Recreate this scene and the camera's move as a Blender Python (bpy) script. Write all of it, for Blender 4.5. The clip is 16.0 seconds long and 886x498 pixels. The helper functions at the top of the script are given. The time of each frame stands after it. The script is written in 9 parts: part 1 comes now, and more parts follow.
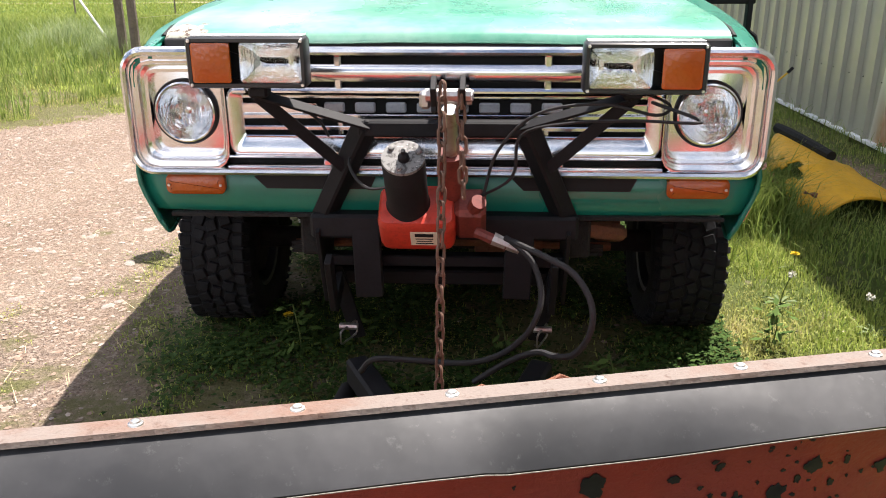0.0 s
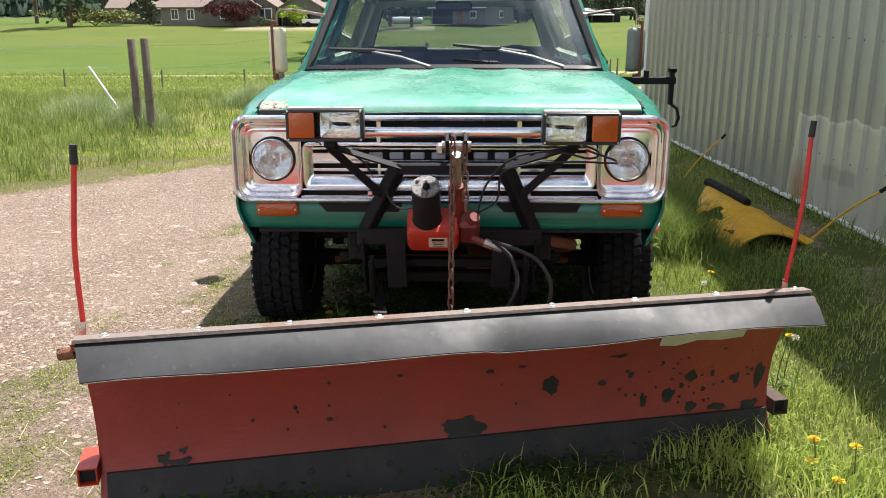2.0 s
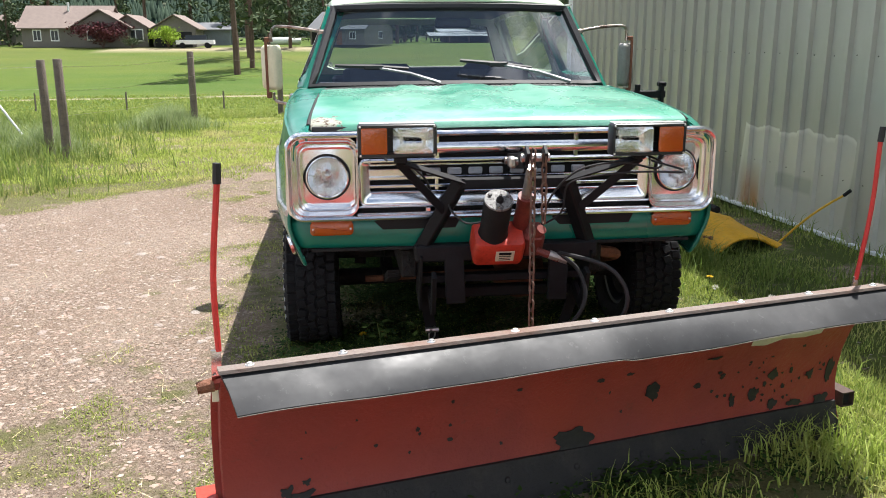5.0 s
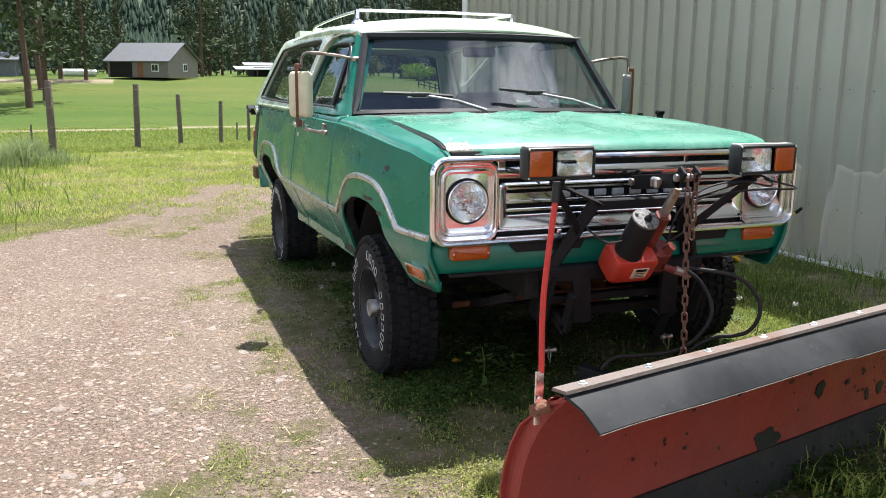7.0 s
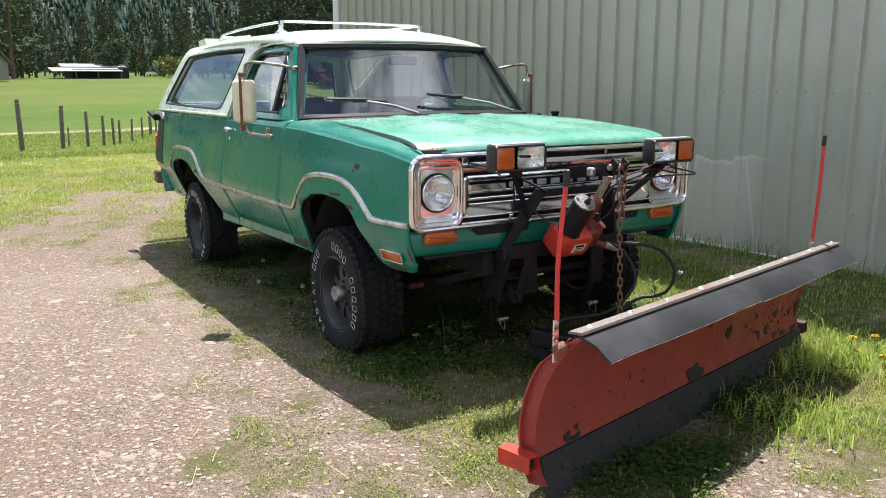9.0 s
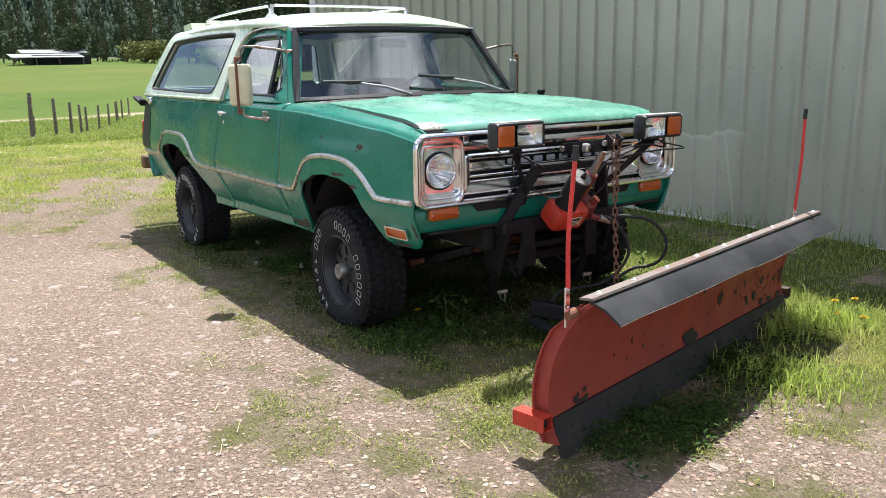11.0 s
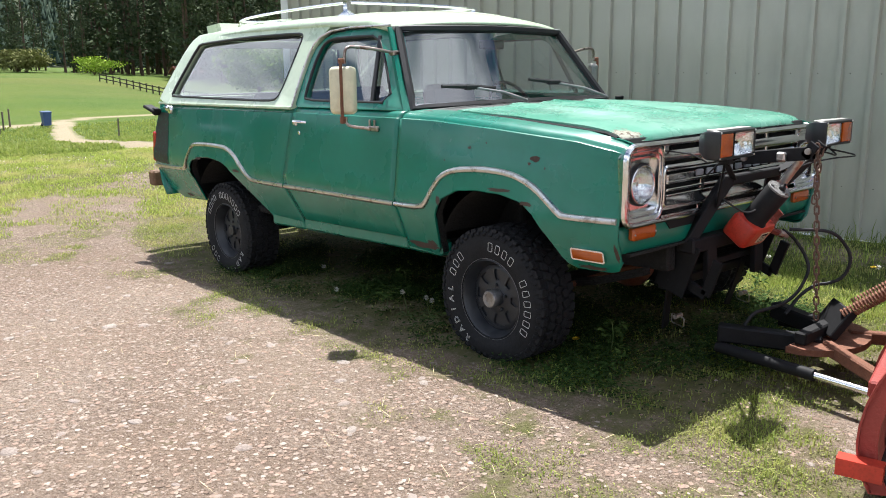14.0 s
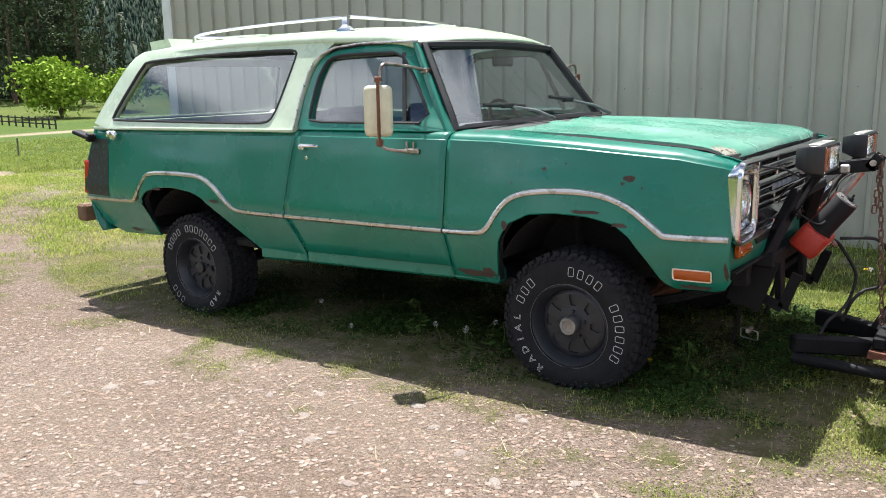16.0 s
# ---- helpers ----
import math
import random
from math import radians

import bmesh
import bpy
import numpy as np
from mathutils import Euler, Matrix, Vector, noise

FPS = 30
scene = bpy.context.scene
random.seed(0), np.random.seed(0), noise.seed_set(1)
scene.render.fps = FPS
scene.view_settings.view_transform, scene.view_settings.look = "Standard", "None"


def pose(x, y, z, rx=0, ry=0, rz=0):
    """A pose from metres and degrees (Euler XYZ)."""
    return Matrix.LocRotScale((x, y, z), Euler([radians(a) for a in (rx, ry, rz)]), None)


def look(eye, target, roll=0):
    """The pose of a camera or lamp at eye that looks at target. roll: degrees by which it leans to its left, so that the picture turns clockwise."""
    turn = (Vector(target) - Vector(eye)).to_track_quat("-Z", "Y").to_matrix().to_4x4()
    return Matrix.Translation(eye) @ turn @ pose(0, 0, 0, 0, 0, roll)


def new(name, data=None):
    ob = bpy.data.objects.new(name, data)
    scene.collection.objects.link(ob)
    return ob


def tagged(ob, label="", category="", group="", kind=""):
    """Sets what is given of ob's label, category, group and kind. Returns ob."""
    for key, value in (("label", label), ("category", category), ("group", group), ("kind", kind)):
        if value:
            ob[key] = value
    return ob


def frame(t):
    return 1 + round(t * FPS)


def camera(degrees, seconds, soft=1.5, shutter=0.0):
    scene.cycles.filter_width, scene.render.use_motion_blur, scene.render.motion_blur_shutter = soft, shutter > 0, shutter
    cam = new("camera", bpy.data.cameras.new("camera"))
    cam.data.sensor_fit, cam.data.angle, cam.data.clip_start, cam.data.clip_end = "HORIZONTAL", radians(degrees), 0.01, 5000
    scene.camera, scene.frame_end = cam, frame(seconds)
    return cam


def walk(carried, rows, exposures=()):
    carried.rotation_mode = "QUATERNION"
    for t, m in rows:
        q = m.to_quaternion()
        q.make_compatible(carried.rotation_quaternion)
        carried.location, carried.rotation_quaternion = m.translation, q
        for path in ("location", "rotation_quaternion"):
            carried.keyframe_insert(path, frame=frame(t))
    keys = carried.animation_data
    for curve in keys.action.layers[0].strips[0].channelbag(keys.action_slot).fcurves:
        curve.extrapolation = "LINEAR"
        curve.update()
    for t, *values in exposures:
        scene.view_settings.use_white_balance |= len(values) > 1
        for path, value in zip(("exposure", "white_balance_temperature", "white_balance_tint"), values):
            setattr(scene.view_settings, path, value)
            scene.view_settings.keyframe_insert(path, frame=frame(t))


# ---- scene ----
cam = camera(55.9, 16.0, soft=0.95)
PATH = [
    (0, (0.131, -3.163, 1.469), (0.028, -1.289, 0.778), -0.3),
    (0.5, (0.016, -3.484, 1.511), (0.025, -1.584, 0.889), 0.4),
    (1, (-0.006, -3.81, 1.566), (0.052, -1.893, 0.999), 1.3),
    (1.5, (0.069, -4.075, 1.566), (0.054, -2.151, 1.021), 1.3),
    (2, (0.06, -4.311, 1.588), (0.013, -2.384, 1.054), -0.1),
    (2.5, (-0.014, -4.512, 1.605), (-0.011, -2.574, 1.109), -1.4),
    (3, (-0.041, -4.551, 1.605), (0.003, -2.606, 1.142), -0.6),
    (3.5, (-0.094, -4.565, 1.598), (-0.02, -2.619, 1.139), 0.3),
    (4, (-0.191, -4.5, 1.579), (-0.095, -2.56, 1.103), 0.5),
    (4.5, (-0.409, -4.32, 1.567), (-0.261, -2.387, 1.076), -0.2),
    (4.7, (-0.518, -4.29, 1.567), (-0.34, -2.36, 1.073), -0.3),
    (6.8, (-1.935, -3.994, 1.525), (-1.289, -2.145, 1.118), 0.7),
    (7, (-2.057, -3.956, 1.523), (-1.377, -2.12, 1.112), 0.5),
    (7.5, (-2.321, -3.806, 1.519), (-1.575, -1.994, 1.12), -0.3),
    (8, (-2.591, -3.806, 1.521), (-1.693, -2.063, 1.126), -0.7),
    (8.5, (-2.819, -3.962, 1.558), (-1.805, -2.287, 1.151), -0.8),
    (9, (-2.845, -4.192, 1.566), (-1.821, -2.523, 1.156), 0.1),
    (9.2, (-2.875, -4.259, 1.581), (-1.845, -2.595, 1.169), 0.1),
    (11.5, (-3.112, -4.208, 1.57), (-2.027, -2.592, 1.107), -0.6),
    (12, (-3.199, -3.972, 1.575), (-2.117, -2.355, 1.109), 0.2),
    (12.5, (-3.396, -3.717, 1.558), (-2.284, -2.124, 1.084), -0.5),
    (13, (-3.555, -3.468, 1.552), (-2.384, -1.919, 1.071), -0.5),
    (13.5, (-3.673, -3.168, 1.549), (-2.453, -1.649, 1.097), -0.1),
    (14, (-3.887, -2.947, 1.541), (-2.598, -1.481, 1.107), -0.6),
    (14.5, (-4.073, -2.676, 1.553), (-2.706, -1.283, 1.115), -0.9),
    (15, (-4.178, -2.354, 1.556), (-2.764, -1.004, 1.133), -0.1),
    (15.5, (-4.366, -2.092, 1.556), (-2.885, -0.812, 1.144), -0.5),
    (16, (-4.522, -1.83, 1.56), (-2.938, -0.676, 1.159), -1.0),
]
walk(cam, [(t, look(eye, target, roll)) for t, eye, target, roll in PATH],
     exposures=((0.0, 1.25, 6550, 15), (0.5, 1.00, 6500, 14), (1.0, 0.97, 6450, 14), (1.5, 0.94, 6400, 13), (2.5, 0.94, 6300, 12), (4.5, 0.98, 6250, 11), (7.0, 0.93, 6100, 11), (12.0, 0.93, 6100, 11), (16.0, 0.90, 6100, 11)))

# ---- world, sun, exposure ----
SUN_FROM = Vector((0.29, 0.35, 1.0)).normalized()
world = bpy.data.worlds.new("sky")
scene.world = world
world.use_nodes = True
wn = world.node_tree
sky = wn.nodes.new("ShaderNodeTexSky")
sky.sky_type = "NISHITA"
sky.sun_disc = False
sky.sun_elevation = math.asin(SUN_FROM.z)
sky.sun_rotation = math.atan2(SUN_FROM.x, SUN_FROM.y)
sky.air_density, sky.dust_density, sky.ozone_density = 1.0, 0.6, 1.2
# broken white clouds, mixed into the sky dome
geo = wn.nodes.new("ShaderNodeTexCoord")
mapn = wn.nodes.new("ShaderNodeMapping")
mapn.inputs["Scale"].default_value = (1.6, 1.6, 4.0)
mapn.inputs["Location"].default_value = (1.3, 5.2, 2.0)
cl = wn.nodes.new("ShaderNodeTexNoise")
cl.inputs["Scale"].default_value, cl.inputs["Detail"].default_value = 1.7, 7.0
ramp = wn.nodes.new("ShaderNodeValToRGB")
ramp.color_ramp.elements[0].position, ramp.color_ramp.elements[1].position = 0.47, 0.58
mixs = wn.nodes.new("ShaderNodeMix")
mixs.data_type = "RGBA"
mixs.inputs[7].default_value = (19.0, 19.4, 20.4, 1)
wn.links.new(geo.outputs["Generated"], mapn.inputs["Vector"])
wn.links.new(mapn.outputs["Vector"], cl.inputs["Vector"])
wn.links.new(cl.outputs["Fac"], ramp.inputs["Fac"])
wn.links.new(ramp.outputs["Color"], mixs.inputs[0])
wn.links.new(sky.outputs["Color"], mixs.inputs[6])
bg = wn.nodes["Background"]
wn.links.new(mixs.outputs[2], bg.inputs["Color"])
bg.inputs["Strength"].default_value = 0.050

sun = new("sun", bpy.data.lights.new("sun", "SUN"))
sun.data.energy, sun.data.angle, sun.data.color = 5.3, radians(0.53), (1.0, 0.95, 0.87)
sun.matrix_world = look(SUN_FROM * 60, (0, 0, 0))

# ---- materials ----
class Mat:
    """A small node builder round one Principled material."""

    def __init__(self, name, color, rough=0.6, metal=0.0, spec=0.5):
        self.m = bpy.data.materials.new(name)
        self.m.use_nodes = True
        self.t = self.m.node_tree
        self.p = self.t.nodes["Principled BSDF"]
        self.p.inputs["Base Color"].default_value = (*color, 1)
        self.p.inputs["Roughness"].default_value = rough
        self.p.inputs["Metallic"].default_value = metal
        self.p.inputs["Specular IOR Level"].default_value = spec
        self.coord = None
        self.color = None
        self.height = None

    def node(self, kind, **inputs):
        n = self.t.nodes.new(kind)
        for k, v in inputs.items():
            n.inputs[k.replace("_", " ")].default_value = v
        return n

    def link(self, a, b):
        self.t.links.new(a, b)

    def where(self):
        if self.coord is None:
            self.coord = self.node("ShaderNodeTexCoord").outputs["Object"]
        return self.coord

    def stretch(self, scale):
        n = self.node("ShaderNodeMapping")
        n.inputs["Scale"].default_value = scale
        self.link(self.where(), n.inputs["Vector"])
        return n.outputs["Vector"]

    def noise(self, scale, detail=4.0, rough=0.6, lo=0.35, hi=0.65, stretch=None):
        n = self.node("ShaderNodeTexNoise", Scale=scale, Detail=detail, Roughness=rough)
        self.link(self.stretch(stretch) if stretch else self.where(), n.inputs["Vector"])
        r = self.node("ShaderNodeMapRange")
        r.inputs[1].default_value, r.inputs[2].default_value = lo, hi
        self.link(n.outputs["Fac"], r.inputs[0])
        return r.outputs[0]

    def cells(self, scale, out="Distance", lo=0.0, hi=1.0, stretch=None):
        n = self.node("ShaderNodeTexVoronoi", Scale=scale)
        self.link(self.stretch(stretch) if stretch else self.where(), n.inputs["Vector"])
        if out == "Color":
            return n.outputs["Color"]
        r = self.node("ShaderNodeMapRange")
        r.inputs[1].default_value, r.inputs[2].default_value = lo, hi
        self.link(n.outputs[out], r.inputs[0])
        return r.outputs[0]

    def mix(self, fac, color, amount=1.0):
        """Blend a colour over what is there, where fac is high."""
        n = self.node("ShaderNodeMix")
        n.data_type = "RGBA"
        if amount < 1:
            k = self.node("ShaderNodeMath")
            k.operation = "MULTIPLY"
            k.inputs[1].default_value = amount
            self.link(fac, k.inputs[0])
            fac = k.outputs[0]
        self.link(fac, n.inputs[0])
        if self.color is None:
            n.inputs[6].default_value = self.p.inputs["Base Color"].default_value
        else:
            self.link(self.color, n.inputs[6])
        if isinstance(color, tuple):
            n.inputs[7].default_value = (*color, 1)
        else:
            self.link(color, n.inputs[7])
        self.color = n.outputs[2]
        self.link(self.color, self.p.inputs["Base Color"])
        return self

    def rough(self, fac, lo, hi):
        r = self.node("ShaderNodeMapRange")
        r.inputs[3].default_value, r.inputs[4].default_value = lo, hi
        self.link(fac, r.inputs[0])
        self.link(r.outputs[0], self.p.inputs["Roughness"])
        return self

    def bump(self, fac, dist, strength=1.0):
        n = self.node("ShaderNodeBump")
        n.inputs["Strength"].default_value, n.inputs["Distance"].default_value = strength, dist
        self.link(fac, n.inputs["Height"])
        if self.height is not None:
            self.link(self.height, n.inputs["Normal"])
        self.height = n.outputs["Normal"]
        self.link(self.height, self.p.inputs["Normal"])
        return self

    def attr(self, name):
        n = self.node("ShaderNodeAttribute")
        n.attribute_name = name
        return n.outputs["Fac"]

    def both(self, a, b, op="MULTIPLY"):
        n = self.node("ShaderNodeMath")
        n.operation = op
        for i, s in enumerate((a, b)):
            if isinstance(s, (int, float)):
                n.inputs[i].default_value = s
            else:
                self.link(s, n.inputs[i])
        return n.outputs[0]

    def random(self):
        return self.node("ShaderNodeObjectInfo").outputs["Random"]

    def island(self):
        return self.node("ShaderNodeNewGeometry").outputs["Random Per Island"]


def aged_paint(name, color, faded, amount, rust=0.72):
    k = Mat(name, color, 0.32)
    k.mix(k.noise(1.6, 5, 0.65, 0.42, 0.72), faded, amount)
    k.mix(k.noise(28, 3, 0.6, 0.5, 0.8), tuple(c * 0.75 for c in color), 0.35)
    k.mix(k.noise(9, 6, 0.75, rust, rust + 0.04), (0.09, 0.035, 0.018), 0.9)
    k.rough(k.noise(2.2, 5, 0.6), 0.18, 0.38)
    k.bump(k.noise(3.0, 2, 0.5, 0.2, 0.8), 0.006, 0.35)
    k.p.inputs["Coat Weight"].default_value = 0.25
    k.p.inputs["Coat Roughness"].default_value = 0.16
    return k


def paint(*args):
    return aged_paint(*args).m


GREEN = paint("green_paint", (0.006, 0.160, 0.106), (0.016, 0.230, 0.160), 0.5)
k = aged_paint("faded_green_paint", (0.070, 0.305, 0.205), (0.33, 0.53, 0.43), 0.8, 0.8)
# one front corner of the hood has flaked to grey primer and rust
corner = k.node("ShaderNodeVectorMath")
corner.operation = "DISTANCE"
corner.inputs[1].default_value = (-0.77, -0.685, 1.235)
k.link(k.where(), corner.inputs[0])
near_ = k.node("ShaderNodeMapRange")
near_.inputs[1].default_value, near_.inputs[2].default_value, near_.inputs[3].default_value, near_.inputs[4].default_value = 0.03, 0.15, 0.55, -0.45
k.link(corner.outputs["Value"], near_.inputs[0])
flake = k.both(k.both(near_.outputs[0], k.noise(24, 5, 0.7, 0.25, 0.75), "ADD"), 0.62, "SUBTRACT")
cl_ = k.node("ShaderNodeClamp")
k.link(k.both(flake, 14.0), cl_.inputs[0])
k.mix(cl_.outputs[0], (0.40, 0.40, 0.32))
k.mix(k.both(cl_.outputs[0], k.noise(48, 4, 0.7, 0.52, 0.58)), (0.09, 0.045, 0.028), 0.9)
HOOD = k.m
MINT = paint("pale_mint_paint", (0.54, 0.66, 0.47), (0.72, 0.78, 0.62), 0.7, 0.80)


def metal(name, color, rough, wear=None, amount=0.5, spots=0.6):
    k = Mat(name, color, rough, 1.0)
    if wear:
        k.mix(k.noise(14, 6, 0.7, spots, spots + 0.12), wear, amount)
    k.rough(k.noise(9, 4, 0.6), rough * 0.7, rough * 1.5)
    return k.m


CHROME = metal("bright_trim_metal", (0.80, 0.80, 0.81), 0.16, (0.35, 0.33, 0.31), 0.25, 0.62)
DULL_CHROME = metal("dull_trim_metal", (0.62, 0.60, 0.57), 0.32, (0.22, 0.17, 0.12), 0.7, 0.52)
STEEL = metal("bare_steel", (0.55, 0.54, 0.52), 0.42, (0.28, 0.15, 0.09), 0.6, 0.5)
ZINC = metal("zinc_bolt", (0.78, 0.77, 0.74), 0.35)


def plain(name, color, rough, scale=18, spread=0.5, bump=0.0, spec=0.5):
    k = Mat(name, color, rough, 0.0, spec)
    k.mix(k.noise(scale, 5, 0.65), tuple(min(1, c * (1 + spread)) for c in color), 0.8)
    k.mix(k.noise(scale * 6, 3, 0.6, 0.5, 0.8), tuple(c * (1 - spread) for c in color), 0.6)
    if bump:
        k.bump(k.noise(scale * 5, 4, 0.6), bump)
    return k.m


RUBBER = plain("tyre_rubber", (0.0105, 0.0108, 0.012), 0.8, 12, 0.6, 0.001, 0.25)
GASKET = plain("black_rubber", (0.012, 0.012, 0.013), 0.5, 20, 0.4)
BLACK = plain("black_steel_paint", (0.006, 0.006, 0.007), 0.66, 14, 0.8, 0.0, 0.3)
RIM = plain("dark_grey_wheel_paint", (0.017, 0.019, 0.023), 0.42, 16, 0.5)
UNDER = plain("underbody_grime", (0.011, 0.010, 0.009), 0.9, 9, 0.7, 0.004)
RUSTY = plain("rusty_steel", (0.16, 0.065, 0.035), 0.8, 22, 0.6, 0.002)
CHAIN = plain("rusty_chain", (0.11, 0.06, 0.04), 0.65, 60, 0.6)
# near-black that paints in the shade inside gaps and openings
DARK = plain("recess_shade", (0.006, 0.006, 0.006), 0.8, 10, 0.3)
VINYL = plain("dark_blue_grey_vinyl", (0.05, 0.055, 0.07), 0.6, 10, 0.4)
LETTER = plain("white_tyre_lettering", (0.52, 0.52, 0.50), 0.7, 40, 0.4)
FAINT = plain("worn_rim_line", (0.13, 0.13, 0.13), 0.7, 30, 0.4)
PUMP_RED = plain("orange_red_paint", (0.40, 0.035, 0.018), 0.4, 14, 0.5)
ROD_RED = plain("red_marker_paint", (0.55, 0.035, 0.03), 0.45, 12, 0.3)
LABEL = plain("cream_label", (0.60, 0.55, 0.42), 0.6, 30, 0.15)
HOSE = plain("black_hose", (0.012, 0.012, 0.013), 0.7, 20, 0.5)

k = Mat("red_blade_paint", (0.31, 0.046, 0.034), 0.5)
k.mix(k.noise(2.5, 5, 0.6, 0.4, 0.7), (0.23, 0.042, 0.034), 0.8)
k.mix(k.noise(30, 4, 0.7, 0.62, 0.75), (0.16, 0.05, 0.035), 0.7)
k.rough(k.noise(5, 4), 0.38, 0.62)
k.bump(k.noise(60, 3), 0.0012)
BLADE_RED = k.m

k = Mat("black_flap_rubber", (0.024, 0.025, 0.027), 0.5, 0, 0.3)
k.mix(k.noise(3.2, 5, 0.65, 0.45, 0.75), (0.055, 0.055, 0.058), 0.8)
k.mix(k.noise(40, 5, 0.75, 0.60, 0.72), (0.11, 0.11, 0.11), 0.35)
k.rough(k.noise(4, 4), 0.42, 0.62)
k.bump(k.noise(5, 3), 0.004, 0.3)
FLAP = k.m

k = Mat("worn_steel_edge", (0.026, 0.025, 0.026), 0.65, 0.2)
k.mix(k.noise(7, 6, 0.7, 0.5, 0.7), (0.055, 0.047, 0.042), 0.7)
k.bump(k.noise(45, 4), 0.0015)
EDGE = k.m

k = Mat("top_strip_metal", (0.19, 0.155, 0.135), 0.65, 0.0, 0.3)
k.mix(k.noise(2.2, 6, 0.7, 0.48, 0.66, (1, 1, 4)), (0.17, 0.085, 0.055), 0.8)
k.mix(k.noise(30, 4, 0.7, 0.58, 0.66), (0.10, 0.06, 0.045), 0.6)
k.bump(k.noise(70, 3), 0.001)
STRIP = k.m


def lens(name, color, rough=0.12):
    k = Mat(name, color, rough)
    k.p.inputs["Coat Weight"].default_value = 0.6
    k.bump(k.cells(90, "Distance", 0, 0.8, (1, 0.01, 1)), 0.002, 0.6)
    k.mix(k.noise(25, 3, 0.6, 0.5, 0.8), tuple(c * 0.6 for c in color), 0.4)
    return k.m


AMBER = lens("amber_lens", (0.42, 0.085, 0.008), 0.25)
REDLENS = lens("red_lens", (0.42, 0.015, 0.012), 0.2)


def glass(name, tint, gloss=1.0, rough=0.0, haze=0.0):
    m = bpy.data.materials.new(name)
    m.use_nodes = True
    t = m.node_tree
    t.nodes.remove(t.nodes["Principled BSDF"])
    a, b, c, f = (t.nodes.new("ShaderNode" + n) for n in ("BsdfTransparent", "BsdfGlossy", "MixShader", "LayerWeight"))
    a.inputs["Color"].default_value = (*tint, 1)
    b.inputs["Roughness"].default_value = rough
    f.inputs["Blend"].default_value = 0.5
    power, mul = t.nodes.new("ShaderNodeMath"), t.nodes.new("ShaderNodeMath")
    power.operation, mul.operation = "POWER", "MULTIPLY_ADD"
    power.inputs[1].default_value = 3.8
    mul.use_clamp = True
    mul.inputs[1].default_value = 0.95
    mul.inputs[2].default_value = 0.05 * gloss
    t.links.new(f.outputs["Facing"], power.inputs[0])
    t.links.new(power.outputs[0], mul.inputs[0])
    t.links.new(mul.outputs[0], c.inputs[0])
    t.links.new(a.outputs[0], c.inputs[1])
    t.links.new(b.outputs[0], c.inputs[2])
    last = c.outputs[0]
    # mottled diffuse haze, standing in for milky reflections on the glass
    if haze:
        d, e, nz, ramp_ = (t.nodes.new("ShaderNode" + n) for n in ("BsdfDiffuse", "MixShader", "TexNoise", "MapRange"))
        d.inputs["Color"].default_value = (0.55, 0.54, 0.50, 1)
        nz.inputs["Scale"].default_value, nz.inputs["Detail"].default_value = 3.0, 5.0
        ramp_.inputs[1].default_value, ramp_.inputs[2].default_value, ramp_.inputs[3].default_value, ramp_.inputs[4].default_value = 0.35, 0.7, 0.3 * haze, 2.0 * haze
        co = t.nodes.new("ShaderNodeTexCoord")
        t.links.new(co.outputs["Object"], nz.inputs["Vector"])
        t.links.new(nz.outputs["Fac"], ramp_.inputs[0])
        t.links.new(ramp_.outputs[0], e.inputs[0])
        t.links.new(last, e.inputs[1])
        t.links.new(d.outputs[0], e.inputs[2])
        last = e.outputs[0]
    t.links.new(last, t.nodes["Material Output"].inputs["Surface"])
    return m


GLASS = glass("window_glass", (0.76, 0.82, 0.85), 3.6, 0.0, 0.008)
LAMPGLASS = glass("lamp_glass", (0.97, 0.98, 0.98), 1.2, 0.02, 0.02)
tn = LAMPGLASS.node_tree
wv, bp, cc = (tn.nodes.new("ShaderNode" + n_) for n_ in ("TexWave", "Bump", "TexCoord"))
wv.inputs["Scale"].default_value, wv.inputs["Distortion"].default_value = 22.0, 0.0
bp.inputs["Strength"].default_value, bp.inputs["Distance"].default_value = 0.8, 0.004
tn.links.new(cc.outputs["Object"], wv.inputs["Vector"])
tn.links.new(wv.outputs["Fac"], bp.inputs["Height"])
tn.links.new(bp.outputs["Normal"], next(n_ for n_ in tn.nodes if n_.type == "BSDF_GLOSSY").inputs["Normal"])
MIRROR = metal("mirror_glass", (0.9, 0.91, 0.9), 0.02)
k = Mat("lamp_reflector", (0.93, 0.94, 0.95), 0.10, 1.0)
k.bump(k.noise(38, 2, 0.5, 0.2, 0.8, (1, 1, 0.5)), 0.004, 0.5)
k.bump(k.noise(150, 1, 0.5, 0.2, 0.8, (1, 1, 0.05)), 0.002, 0.4)
REFLECTOR = k.m


